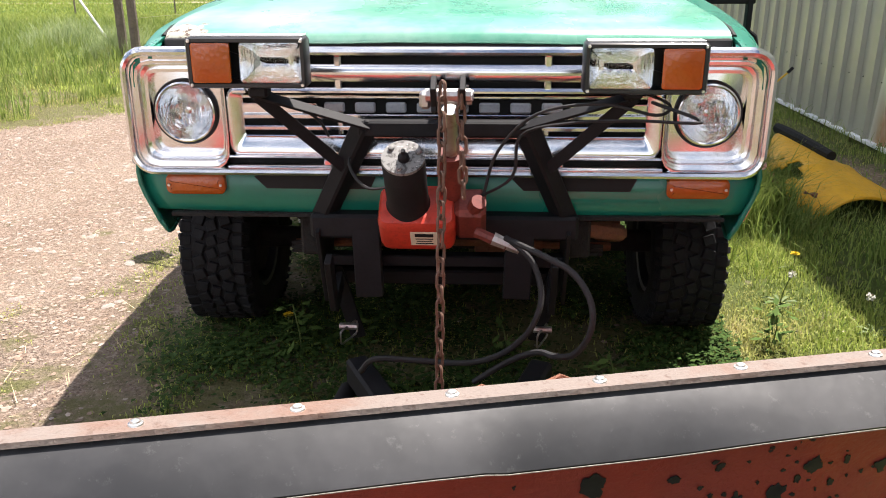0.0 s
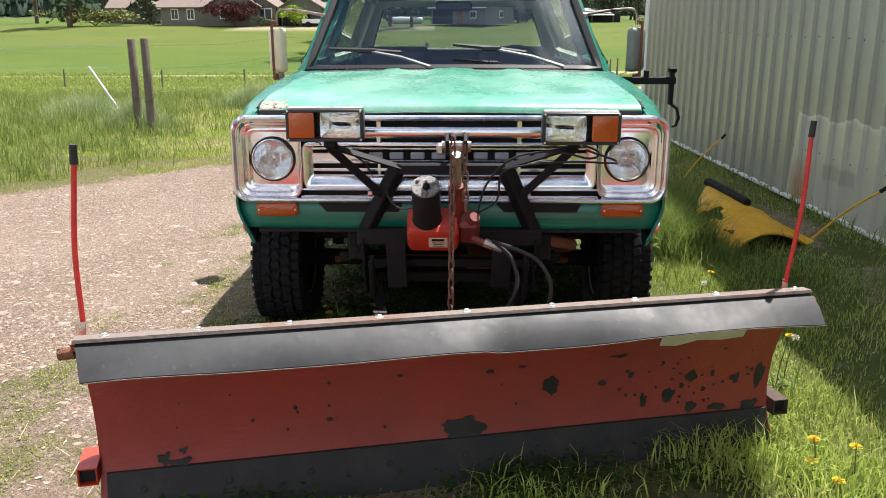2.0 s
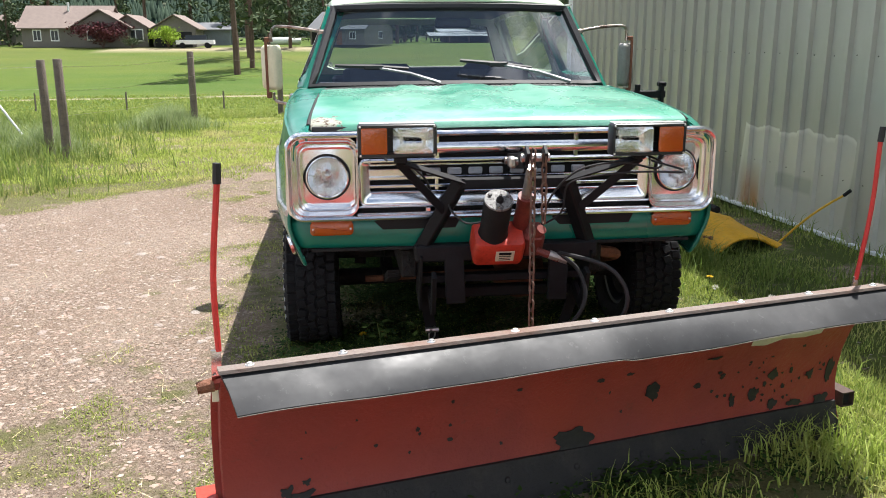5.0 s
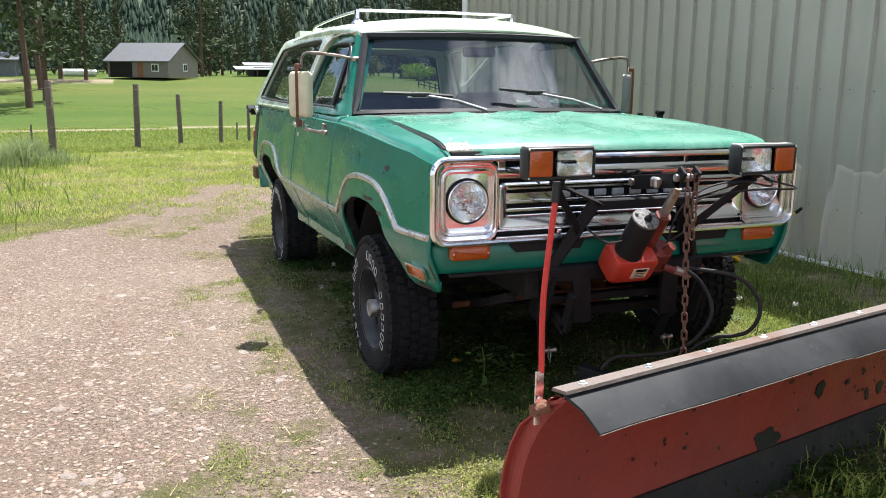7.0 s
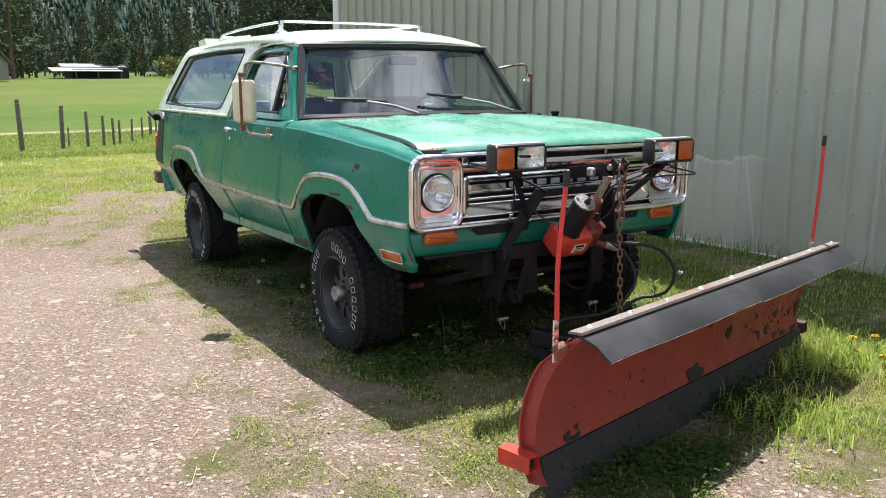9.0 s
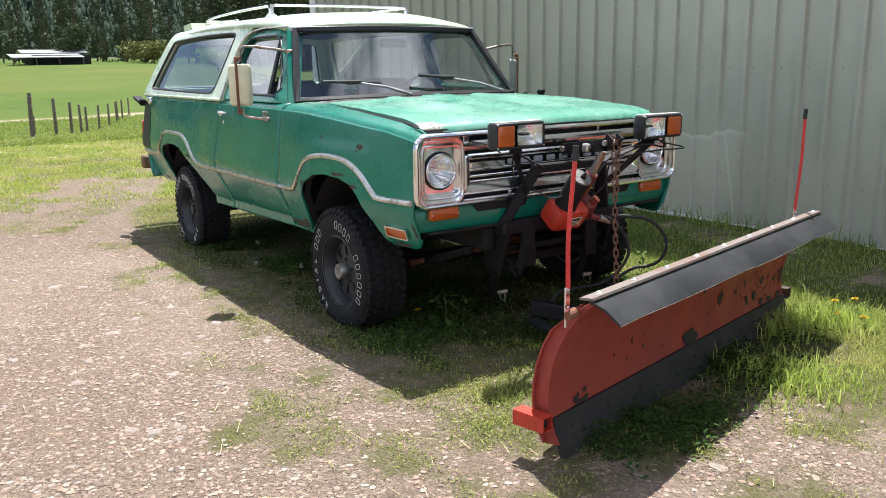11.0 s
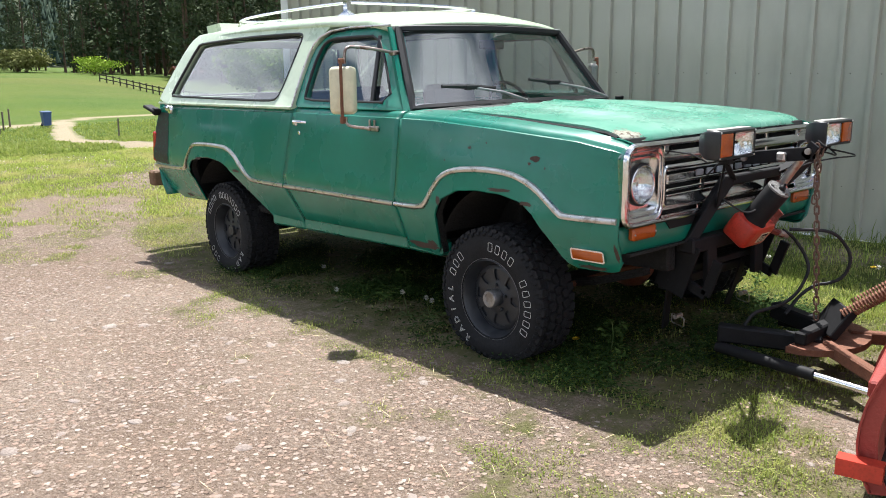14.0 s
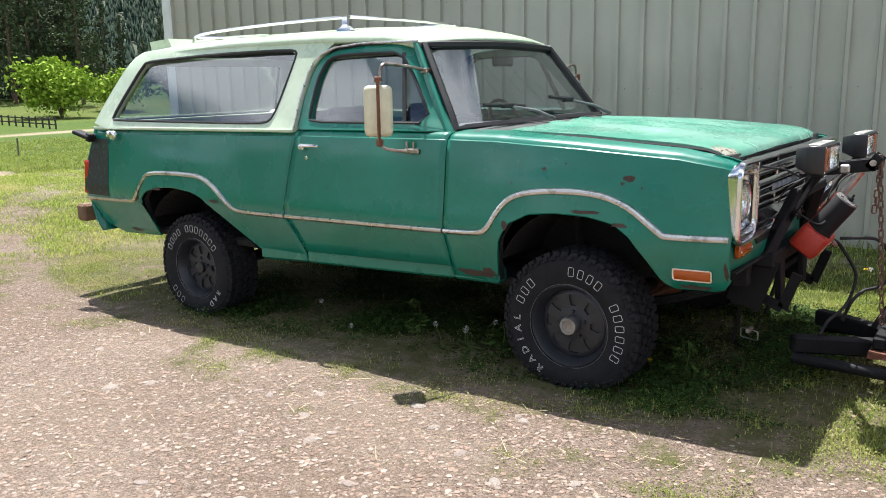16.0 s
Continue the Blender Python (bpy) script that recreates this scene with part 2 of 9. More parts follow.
# ---- mesh building ----
class M:
    """Collects vertices and faces of one mesh."""

    def __init__(self):
        self.v, self.f = [], []

    def add(self, v, f, m=None):
        n = len(self.v)
        self.v += [tuple(m @ Vector(p)) for p in v] if m is not None else [tuple(p) for p in v]
        self.f += [tuple(i + n for i in q) for q in f]
        return self

    def box(self, c, s, rot=(0, 0, 0), ch=None, m=None):
        """A box with chamfered edges, centre c, full size s."""
        h = [a / 2 for a in s]
        ch = min(h) * 0.25 if ch is None else min(ch, min(h) * 0.9)
        v, f, idx = [], [], {}
        for sx in (-1, 1):
            for sy in (-1, 1):
                for sz in (-1, 1):
                    for ax in range(3):
                        p = [sx * h[0], sy * h[1], sz * h[2]]
                        for b in range(3):
                            if b != ax:
                                p[b] -= (sx, sy, sz)[b] * ch
                        idx[(sx, sy, sz, ax)] = len(v)
                        v.append(p)
        S = (-1, 1)
        for ax in range(3):
            a, b = [i for i in range(3) if i != ax]
            for s0 in S:
                q = []
                for sa, sb in ((-1, -1), (1, -1), (1, 1), (-1, 1)):
                    k3 = [0, 0, 0]
                    k3[ax], k3[a], k3[b] = s0, sa, sb
                    q.append(idx[(*k3, ax)])
                flip = (s0 > 0) == (ax == 1)
                f.append(q[::-1] if flip else q)
            for sa in S:
                for sb in S:
                    q = []
                    for s0, w in ((-1, a), (1, a), (1, b), (-1, b)):
                        k3 = [0, 0, 0]
                        k3[ax], k3[a], k3[b] = s0, sa, sb
                        q.append(idx[(*k3, w)])
                    f.append(q)
        for sx in S:
            for sy in S:
                for sz in S:
                    f.append([idx[(sx, sy, sz, ax)] for ax in range(3)])
        base = pose(*c, *rot)
        return self.add(v, f, m @ base if m is not None else base)

    def beam(self, a, b, w, h, up=(0, 0, 1), ch=None):
        """A square bar from a to b, w wide and h high."""
        a, b = Vector(a), Vector(b)
        d = (b - a).normalized()
        x = d.cross(Vector(up))
        x = x.normalized() if x.length > 1e-4 else Vector((1, 0, 0))
        z = x.cross(d)
        m = Matrix((x, d, z)).transposed().to_4x4()
        m.translation = (a + b) / 2
        return self.box((0, 0, 0), (w, (b - a).length, h), ch=ch, m=m)

    def tube(self, pts, r, n=8, closed=False, caps=True):
        pts = [Vector(p) for p in pts]
        N = len(pts)
        rs = r if isinstance(r, (list, tuple)) else [r] * N
        side, v, f = None, [], []
        for i, p in enumerate(pts):
            a = pts[(i - 1) % N] if closed or i else p
            b = pts[(i + 1) % N] if closed or i < N - 1 else p
            d = (b - a).normalized()
            if side is None:
                side = d.orthogonal().normalized()
            side = (side - d * side.dot(d)).normalized()
            o = d.cross(side)
            v += [p + (side * math.cos(2 * math.pi * j / n) + o * math.sin(2 * math.pi * j / n)) * rs[i] for j in range(n)]
        for i in range(N if closed else N - 1):
            for j in range(n):
                f.append((i * n + j, i * n + (j + 1) % n, ((i + 1) % N) * n + (j + 1) % n, ((i + 1) % N) * n + j))
        if caps and not closed:
            f += [tuple(range(n))[::-1], tuple(range((N - 1) * n, N * n))]
        return self.add(v, f)

    def lathe(self, prof, n=32, m=None, closed=False):
        """prof: (radius, height) pairs turned about z."""
        v, f, N = [], [], len(prof)
        for r, z in prof:
            v += [(r * math.cos(2 * math.pi * j / n), r * math.sin(2 * math.pi * j / n), z) for j in range(n)]
        for i in range(N if closed else N - 1):
            for j in range(n):
                f.append((i * n + j, i * n + (j + 1) % n, ((i + 1) % N) * n + (j + 1) % n, ((i + 1) % N) * n + j))
        if not closed:
            if prof[0][0] > 1e-5:
                f.append(tuple(range(n))[::-1])
            if prof[-1][0] > 1e-5:
                f.append(tuple(range((N - 1) * n, N * n)))
        return self.add(v, f, m)

    def loft(self, rings, closed=True, cap0=False, cap1=False, m=None):
        n, v, f = len(rings[0]), [], []
        for r in rings:
            v += r
        for i in range(len(rings) - 1):
            for j in range(n if closed else n - 1):
                f.append((i * n + j, i * n + (j + 1) % n, (i + 1) * n + (j + 1) % n, (i + 1) * n + j))
        if cap0:
            f.append(tuple(range(n))[::-1])
        if cap1:
            f.append(tuple(range((len(rings) - 1) * n, len(rings) * n)))
        return self.add(v, f, m)

    def prism(self, poly, thick, m=None, ch=0.0):
        """A polygon in x, y extruded along z by thick, its edges chamfered by ch."""
        if ch:
            inner = inset(poly, ch)
            rings = [[(*p, 0) for p in inner], [(*p, ch) for p in poly], [(*p, thick - ch) for p in poly], [(*p, thick) for p in inner]]
        else:
            rings = [[(*p, 0) for p in poly], [(*p, thick) for p in poly]]
        return self.loft(rings, True, True, True, m)

    def data(self, name, smooth=35):
        me = bpy.data.meshes.new(name)
        me.from_pydata(self.v, [], self.f)
        bm = bmesh.new()
        bm.from_mesh(me)
        bmesh.ops.recalc_face_normals(bm, faces=bm.faces)
        bm.to_mesh(me)
        bm.free()
        if smooth:
            me.polygons.foreach_set("use_smooth", [True] * len(me.polygons))
            me.set_sharp_from_angle(angle=radians(smooth))
        me.update()
        return me


def inset(poly, d):
    out, n = [], len(poly)
    area = sum(poly[i][0] * poly[(i + 1) % n][1] - poly[(i + 1) % n][0] * poly[i][1] for i in range(n))
    s = 1 if area > 0 else -1
    for i in range(n):
        p, a, b = Vector(poly[i]), Vector(poly[i - 1]), Vector(poly[(i + 1) % n])
        e, g = (p - a).normalized(), (b - p).normalized()
        n1, n2 = Vector((-e.y, e.x)) * s, Vector((-g.y, g.x)) * s
        w = (n1 + n2)
        w = w.normalized() if w.length > 1e-5 else n1
        out.append(tuple(p + w * d / max(0.35, w.dot(n1))))
    return out


def rounded(x0, z0, x1, z1, r, n=5):
    """A rounded rectangle, counter-clockwise from the lower right corner."""
    pts = []
    for cx, cz, a in ((x1 - r, z0 + r, -90), (x1 - r, z1 - r, 0), (x0 + r, z1 - r, 90), (x0 + r, z0 + r, 180)):
        for i in range(n + 1):
            t = radians(a + 90 * i / n)
            pts.append((cx + r * math.cos(t), cz + r * math.sin(t)))
    return pts


def curve_at(table, t):
    """Piecewise linear table of (t, value)."""
    if t <= table[0][0]:
        return table[0][1]
    for (a, p), (b, q) in zip(table, table[1:]):
        if t <= b:
            return p + (q - p) * (t - a) / (b - a)
    return table[-1][1]


def spline(pts, step=4):
    """Catmull-Rom through points, step pieces a span."""
    P = [Vector(p) for p in pts]
    P = [2 * P[0] - P[1]] + P + [2 * P[-1] - P[-2]]
    out = []
    for i in range(1, len(P) - 2):
        for k_ in range(step):
            t = k_ / step
            a, b, c, d = P[i - 1:i + 3]
            out.append(0.5 * (2 * b + (c - a) * t + (2 * a - 5 * b + 4 * c - d) * t * t + (3 * b - a - 3 * c + d) * t ** 3))
    return out + [P[-2]]


def thing(name, label, category, at=(0, 0, 0), group="", kind=""):
    ob = new(name)
    ob.empty_display_size = 0.1
    ob.location = at
    return tagged(ob, label, category, group, kind)


def part(name, m, material, parent, label="", smooth=35, mesh=None):
    me = mesh or m.data(name, smooth)
    if not me.materials:
        me.materials.append(material)
    ob = new(name, me)
    if parent is not None:
        ob.parent = parent
    return tagged(ob, label)


def solo(name, m, material, label, category, group="", kind="", smooth=35):
    ob = part(name, m, material, None, "", smooth)
    return tagged(ob, label, category, group, kind)


# ---- ground, building ----
def smooth01(a, b, t):
    t = max(0.0, min(1.0, (t - a) / (b - a)))
    return t * t * (3 - 2 * t)


LIE = [(-60, 0.04), (0, 0.04), (3, -0.02), (8, -0.02), (12, 0.02), (14, -0.02), (19, -0.37), (22, -0.66), (28, -1.05), (32, -1.4),
       (42, -2.1), (60, -2.65), (80, -2.6), (105, -1.0), (120, 0.3), (130, 0.6), (150, 0.9), (200, 1.2), (420, 1.8)]


def lie(x, y):
    z = curve_at(LIE, y)
    if y > 70:
        z -= 1.6 * smooth01(0.22, 0.5, x / y) * smooth01(70, 110, y)
    z += 0.05 * smooth01(1.2, 2.8, x) * smooth01(9, 6, y)
    return z


LANE_L = [(-12, -9.0), (0, -8.0), (2.2, -5.5), (3.6, -4.05), (5.2, -2.4), (8.2, -0.9), (10.5, 1.6), (12, 4.5)]
LANE_R = [(-12, -0.6), (-3.6, -0.9), (-2.4, -1.10), (-1.2, -1.25), (0, -1.28), (3.0, -1.25), (5.0, -0.95), (6.6, -0.35), (8.8, 1.4), (10, 4.5)]


PATCHES = [(-0.75, 6.15, 0.30), (-0.92, 5.8, 0.28), (-1.12, 5.45, 0.24), (-1.32, 5.1, 0.24), (-1.55, 4.65, 0.20), (-1.75, 4.3, 0.20), (-1.85, 5.7, 0.22), (-1.6, 6.2, 0.24), (-1.79, -0.84, 0.22), (-1.77, -1.30, 0.26), (-1.42, -0.68, 0.20), (-1.25, -1.05, 0.18), (-1.95, -1.12, 0.22), (-1.58, -1.62, 0.24), (-1.40, 0.45, 0.16), (-1.42, 0.75, 0.14), (-1.36, 1.2, 0.15),
           (-1.38, 1.75, 0.16), (-1.30, 2.3, 0.16), (-2.25, -1.9, 0.2), (-0.75, -1.55, 0.16), (-0.85, -1.95, 0.18), (-1.2, -2.2, 0.2), (-0.55, -1.25, 0.14), (-2.75, 0.33, 0.14)]


def lushness(x, y):
    """How grassy the ground is: 0 on the gravel lane, 1 in full grass."""
    if y > 11:
        g = 1.0
    else:
        a, b = curve_at(LANE_L, y), curve_at(LANE_R, y)
        d = max(a - x, x - b)
        n = noise.noise(Vector((x * 0.9, y * 0.9, 3.1))) * 0.35 + noise.noise(Vector((x * 2.7, y * 2.7, 7.0))) * 0.2
        g = smooth01(-0.35, 0.45, d + n)
        # thin patches of grass on the lane, before the plough and along the middle of the lane behind
        p = noise.noise(Vector((x * 1.3 + 5, y * 1.3, 0.4)))
        g = max(g, 0.62 * smooth01(0.22, 0.42, p) * smooth01(-3.2, -1.6, x) * smooth01(-0.6, -1.6, y))
        mid = abs(x - (a + b) / 2 - 0.1)
        g = max(g, 0.45 * smooth01(0.5, 0.1, mid + 0.9 * p) * smooth01(3.2, 5.0, y))
        # bare, trodden soil in front of the blade
        g = min(g, 1 - 0.45 * smooth01(0.1, 0.35, noise.noise(Vector((x * 0.8, y * 0.8, 9)))) * smooth01(-1.2, -2.0, y) * smooth01(1.6, 0.4, x))
        # thin, stony turf along the lane and under the car
        g = min(g, 1 - 0.35 * smooth01(-0.35, 0.25, noise.noise(Vector((x * 1.6, y * 1.6, 14))) + 0.15) * smooth01(1.1, -0.2, x) * smooth01(6.5, 4.5, y) * smooth01(-4.6, -1.2, x))
        # stony ground with scattered tufts before the blade's outer end
        q = noise.noise(Vector((x * 2.3, y * 2.3, 41))) + 0.5 * noise.noise(Vector((x * 5.1, y * 5.1, 43)))
        g = min(g, 1 - 0.85 * smooth01(0.16, -0.12, q) * smooth01(0.5, -0.1, x) * smooth01(-0.7, -1.1, y))
        if -2.6 < x < -0.3 and -2.6 < y < 7:
            w = 0.12 * noise.noise(Vector((x * 6, y * 6, 51)))
            for px, py, r in PATCHES:
                g = max(g, 0.70 * smooth01(1.35 * r, 0.2 * r, math.hypot(x - px, y - py) + 1.6 * w))
        # the lane grows over towards the meadow
        g = max(g, 0.85 * smooth01(7.0, 8.4, y + 1.8 * p))
        # the worn track that leaves the lane
        tw = abs(x - curve_at([(6.5, -1.0), (7.6, -0.3), (9.1, 0.9), (10.2, 1.9), (11, 2.3)], y))
        g = min(g, 1 - 0.55 * smooth01(0.50, 0.10, tw + 0.6 * p) * smooth01(6.3, 7.0, y))
        # a strip of spilt gravel along the wall
        g = min(g, 1 - 0.60 * smooth01(0.34, 0.10, abs(x - 2.52 - 0.15 * math.sin(y * 1.3))) * smooth01(-0.45, 0.15, noise.noise(Vector((x * 2, y * 1.5, 31)))) * smooth01(3.5, 2.5, y))
        # a fringe of dry tufts where the lane meets the shade
        fr_ = noise.noise(Vector((x * 2.6, y * 2.6, 61))) + 0.5 * noise.noise(Vector((x * 7.0, y * 7.0, 63)))
        g = max(g, 0.55 * smooth01(0.75, 0.15, abs(x - b + 0.22)) * smooth01(0.02, 0.35, fr_) * smooth01(-3.0, -2.2, y) * smooth01(4.5, 3.5, y))
        # green cover under the car, also darkening the ground in its shade
        g = max(g, 0.80 * smooth01(-1.30, -1.02, x) * smooth01(1.3, 1.0, x) * smooth01(-1.7, -1.2, y) * smooth01(4.6, 4.0, y))
    return g


TRACK_X = [(12.0, 2.6), (14.0, 2.9), (17.0, 3.6), (27.0, 6.2), (45, 11.0), (56, 14.2), (66, 17.5)]


def track(x, y):
    """The dirt road that crosses the dip in the field."""
    mid = 62 + 0.05 * x + 2 * math.sin(x * 0.05) + 5.0 * smooth01(13, 22, x)
    d = abs(y - mid) / (0.8 + 0.35 * smooth01(7, 14, x))
    e = abs(x - curve_at(TRACK_X, y)) / (0.50 + 0.22 * smooth01(14, 26, y)) if 12.5 < y < 66 else 9
    drive = abs(y - 119.0 - 0.03 * x) / 1.5 if -33 < x < -4 else 9
    return max(smooth01(1.2, 0.8, d), smooth01(1.2, 0.7, e + 0.35 * noise.noise(Vector((x * 0.8, y * 0.5, 5)))), smooth01(1.2, 0.8, drive))


def axis(lo, hi, fine_lo, fine_hi, step, grow=1.12, grow_up=1.03):
    out, t = [], fine_lo
    while t < fine_hi:
        out.append(t)
        t += step
    d = step
    while t < hi:
        out.append(t)
        d *= grow_up if t < 90 else grow
        t += d
    out.append(hi)
    left, t, d = [], fine_lo, step
    while t > lo:
        d *= grow
        t -= d
        left.append(t)
    return left[::-1] + out


gx, gy = axis(-700, 700, -7.5, 4.2, 0.11), axis(-300, 1600, -5.0, 11.0, 0.11)
gv, gl, gt = [], [], []
for y in gy:
    for x in gx:
        g = lushness(x, y)
        near = abs(x) < 9 and -6 < y < 12
        wob = noise.noise(Vector((x * 2.2, y * 2.2, 1))) * 0.012 + noise.noise(Vector((x * 7, y * 7, 2))) * 0.006 if near else 0.0
        gv.append((x, y, lie(x, y) + wob))
        gl.append(g)
        gt.append(track(x, y) if y > 12 else 0.0)
nx = len(gx)
GXS, GYS = np.array(gx), np.array(gy)
GZS = np.array([q[2] for q in gv]).reshape(len(gy), nx)
gf = [(j * nx + i, j * nx + i + 1, (j + 1) * nx + i + 1, (j + 1) * nx + i) for j in range(len(gy) - 1) for i in range(nx - 1)]
me = bpy.data.meshes.new("ground")
me.from_pydata(gv, [], gf)
for nm, vals in (("lush", gl), ("track", gt)):
    me.attributes.new(nm, "FLOAT", "POINT").data.foreach_set("value", vals)
me.attributes.new("dry", "FLOAT", "POINT").data.foreach_set("value", [smooth01(4.2, 6.5, y + 0.6 * x) * smooth01(19, 12, y) * smooth01(0.42, 0.02, 0.5 + 0.9 * noise.noise(Vector((x * 0.55, y * 0.4, 77))) - 0.35) for y in gy for x in gx])
me.attributes.new("near", "FLOAT", "POINT").data.foreach_set("value", [smooth01(15, 9, y) * (1 - 0.7 * smooth01(0.7, 1.4, x)) for y in gy for x in gx])
me.polygons.foreach_set("use_smooth", [True] * len(me.polygons))
k = Mat("gravel_and_meadow", (0.285, 0.205, 0.150), 0.92, 0, 0.2)
pebble = k.cells(48, "Color")
sepp = k.node("ShaderNodeSeparateColor")
k.link(pebble, sepp.inputs[0])
k.mix(k.both(sepp.outputs[0], 1.6, "POWER"), (0.43, 0.345, 0.275), 0.75)
chip = k.node("ShaderNodeSeparateColor")
k.link(k.cells(115, "Color"), chip.inputs[0])
k.mix(k.both(chip.outputs[0], 2.0, "POWER"), (0.48, 0.40, 0.32), 0.65)
k.mix(k.both(chip.outputs[1], 2.2, "POWER"), (0.085, 0.056, 0.041), 0.9)
k.mix(k.both(sepp.outputs[1], 2.0, "POWER"), (0.17, 0.125, 0.10), 0.7)
k.mix(k.noise(0.9, 5, 0.6, 0.4, 0.7), (0.235, 0.165, 0.115), 0.6)
k.mix(k.noise(0.45, 4, 0.6, 0.48, 0.66, (1.4, 0.7, 1)), (0.40, 0.325, 0.25), 0.45)
k.mix(k.noise(190, 4, 0.75, 0.49, 0.70), (0.11, 0.080, 0.06), 0.62)
k.mix(k.noise(230, 4, 0.75, 0.56, 0.72), (0.52, 0.44, 0.36), 0.45)
lush = k.attr("lush")
edge = k.both(k.both(lush, k.noise(7, 5, 0.7, 0.3, 0.7), "ADD"), 0.75, "SUBTRACT")
edge = k.both(edge, 1.7)
clampn = k.node("ShaderNodeClamp")
k.link(edge, clampn.inputs[0])
edge = clampn.outputs[0]
far = k.node("ShaderNodeMix")
far.data_type = "RGBA"
far.inputs[6].default_value = (0.046, 0.098, 0.008, 1)
far.inputs[7].default_value = (0.088, 0.128, 0.012, 1)
k.link(k.noise(0.09, 8, 0.72, 0.38, 0.66, (0.5, 1.6, 1)), far.inputs[0])
fine = k.node("ShaderNodeMix")
fine.data_type = "RGBA"
fine.inputs[7].default_value = (0.100, 0.115, 0.022, 1)
k.link(far.outputs[2], fine.inputs[6])
k.link(k.both(k.noise(22, 5, 0.75, 0.45, 0.8), 0.8), fine.inputs[0])
soil = k.node("ShaderNodeMix")
soil.data_type = "RGBA"
soil.inputs[7].default_value = (0.140, 0.132, 0.056, 1)
k.link(fine.outputs[2], soil.inputs[6])
k.link(k.both(k.attr("near"), k.noise(3.1, 5, 0.7, 0.05, 0.45)), soil.inputs[0])
k.mix(edge, soil.outputs[2])
k.mix(k.both(k.attr("dry"), k.both(edge, k.noise(5, 5, 0.7, 0.35, 0.7))), (0.40, 0.34, 0.20), 0.75)
band = k.node("ShaderNodeSeparateXYZ")
k.link(k.where(), band.inputs[0])
tan = None
for lo, hi in ((90, 104), (136, 122)):
    step_ = k.node("ShaderNodeMapRange")
    step_.inputs[1].default_value, step_.inputs[2].default_value = lo, hi
    k.link(band.outputs[1], step_.inputs[0])
    tan = step_.outputs[0] if tan is None else k.both(tan, step_.outputs[0])
k.mix(k.both(tan, k.noise(0.05, 5, 0.65, 0.35, 0.6, (0.6, 2.0, 1))), (0.17, 0.140, 0.045), 0.30)
k.mix(k.attr("track"), (0.36, 0.29, 0.20), 0.85)
k.bump(k.cells(48, "Distance", 0.0, 0.6), 0.006, 0.6)
k.bump(k.noise(90, 4, 0.7), 0.011, 0.8)
me.materials.append(k.m)
ground = tagged(new("ground", me), "gravel lane and green meadow falling to a dip", "ground", kind="structure")

# Metal building beside the car: ribbed wall along x = 3.08 - 0.055 y
WALL_TOP = 4.7
wall_frame = pose(3.08, 0, 0, 0, 0, math.degrees(math.atan(0.055)))  # local y runs along the wall, local -x is outside
k = Mat("sage_wall_metal", (0.355, 0.355, 0.290), 0.42, 0.0, 0.5)
k.mix(k.noise(0.7, 4, 0.6, 0.4, 0.7), (0.31, 0.31, 0.26), 0.8)
k.mix(k.noise(3, 5, 0.7, 0.5, 0.8, (1, 1, 0.12)), (0.40, 0.40, 0.35), 0.45)
k.bump(k.noise(1.2, 2, 0.5), 0.02, 0.3)
# pale patches low on the wall, and a rust stain at the foot of one
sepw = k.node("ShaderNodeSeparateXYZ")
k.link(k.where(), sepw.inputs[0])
# paler towards the near end, standing in for sheen at a grazing angle
sheen_ramp = k.node("ShaderNodeMapRange")
sheen_ramp.inputs[1].default_value, sheen_ramp.inputs[2].default_value = 4.0, 0.5
k.link(sepw.outputs[1], sheen_ramp.inputs[0])
k.mix(k.both(sheen_ramp.outputs[0], k.noise(1.4, 5, 0.65, 0.25, 0.6, (1, 1, 0.5))), (0.62, 0.62, 0.54), 0.35)


def band_of(src, lo, hi):
    r_ = k.node("ShaderNodeMapRange")
    r_.inputs[1].default_value, r_.inputs[2].default_value = lo, hi
    k.link(src, r_.inputs[0])
    return r_.outputs[0]


wave = k.both(k.noise(3.2, 2, 0.5, 0.0, 1.0, (1, 1, 0.2)), 0.22)
low = k.both(sepw.outputs[2], wave, "SUBTRACT")
lean_y = k.both(sepw.outputs[1], k.both(sepw.outputs[2], 0.13), "ADD")
for ya, yb_, ztop, soft_ in ((1.46, 3.03, 0.72, 0.02), (0.35, 1.15, 0.76, 0.30)):
    across = k.both(band_of(lean_y, ya, ya + soft_), band_of(lean_y, yb_, yb_ - 0.02))
    k.mix(k.both(across, band_of(low, ztop, ztop - 0.015)), (0.56, 0.56, 0.49), 0.72)
    rim_ = k.both(k.both(across, band_of(low, ztop, ztop - 0.012)), band_of(low, ztop - 0.05, ztop - 0.015))
    side_ = k.both(band_of(lean_y, yb_, yb_ - 0.01), band_of(lean_y, yb_ - 0.06, yb_ - 0.02))
    k.mix(k.both(rim_, 0.8), (0.70, 0.70, 0.63), 0.8)
    k.mix(k.both(side_, band_of(low, ztop, ztop - 0.02)), (0.68, 0.68, 0.61), 0.5)
# a grey square, and a narrow pale streak beside it
grey_square = k.both(k.both(band_of(sepw.outputs[1], 1.80, 1.85), band_of(sepw.outputs[1], 2.38, 2.33)), k.both(band_of(sepw.outputs[2], 0.33, 0.36), band_of(sepw.outputs[2], 0.48, 0.45)))
k.mix(grey_square, (0.36, 0.37, 0.31), 0.8)
streak_y = k.both(k.both(sepw.outputs[1], k.both(sepw.outputs[2], 0.18), "SUBTRACT"), k.both(k.noise(2.0, 2, 0.5, 0.0, 1.0), 0.03), "ADD")
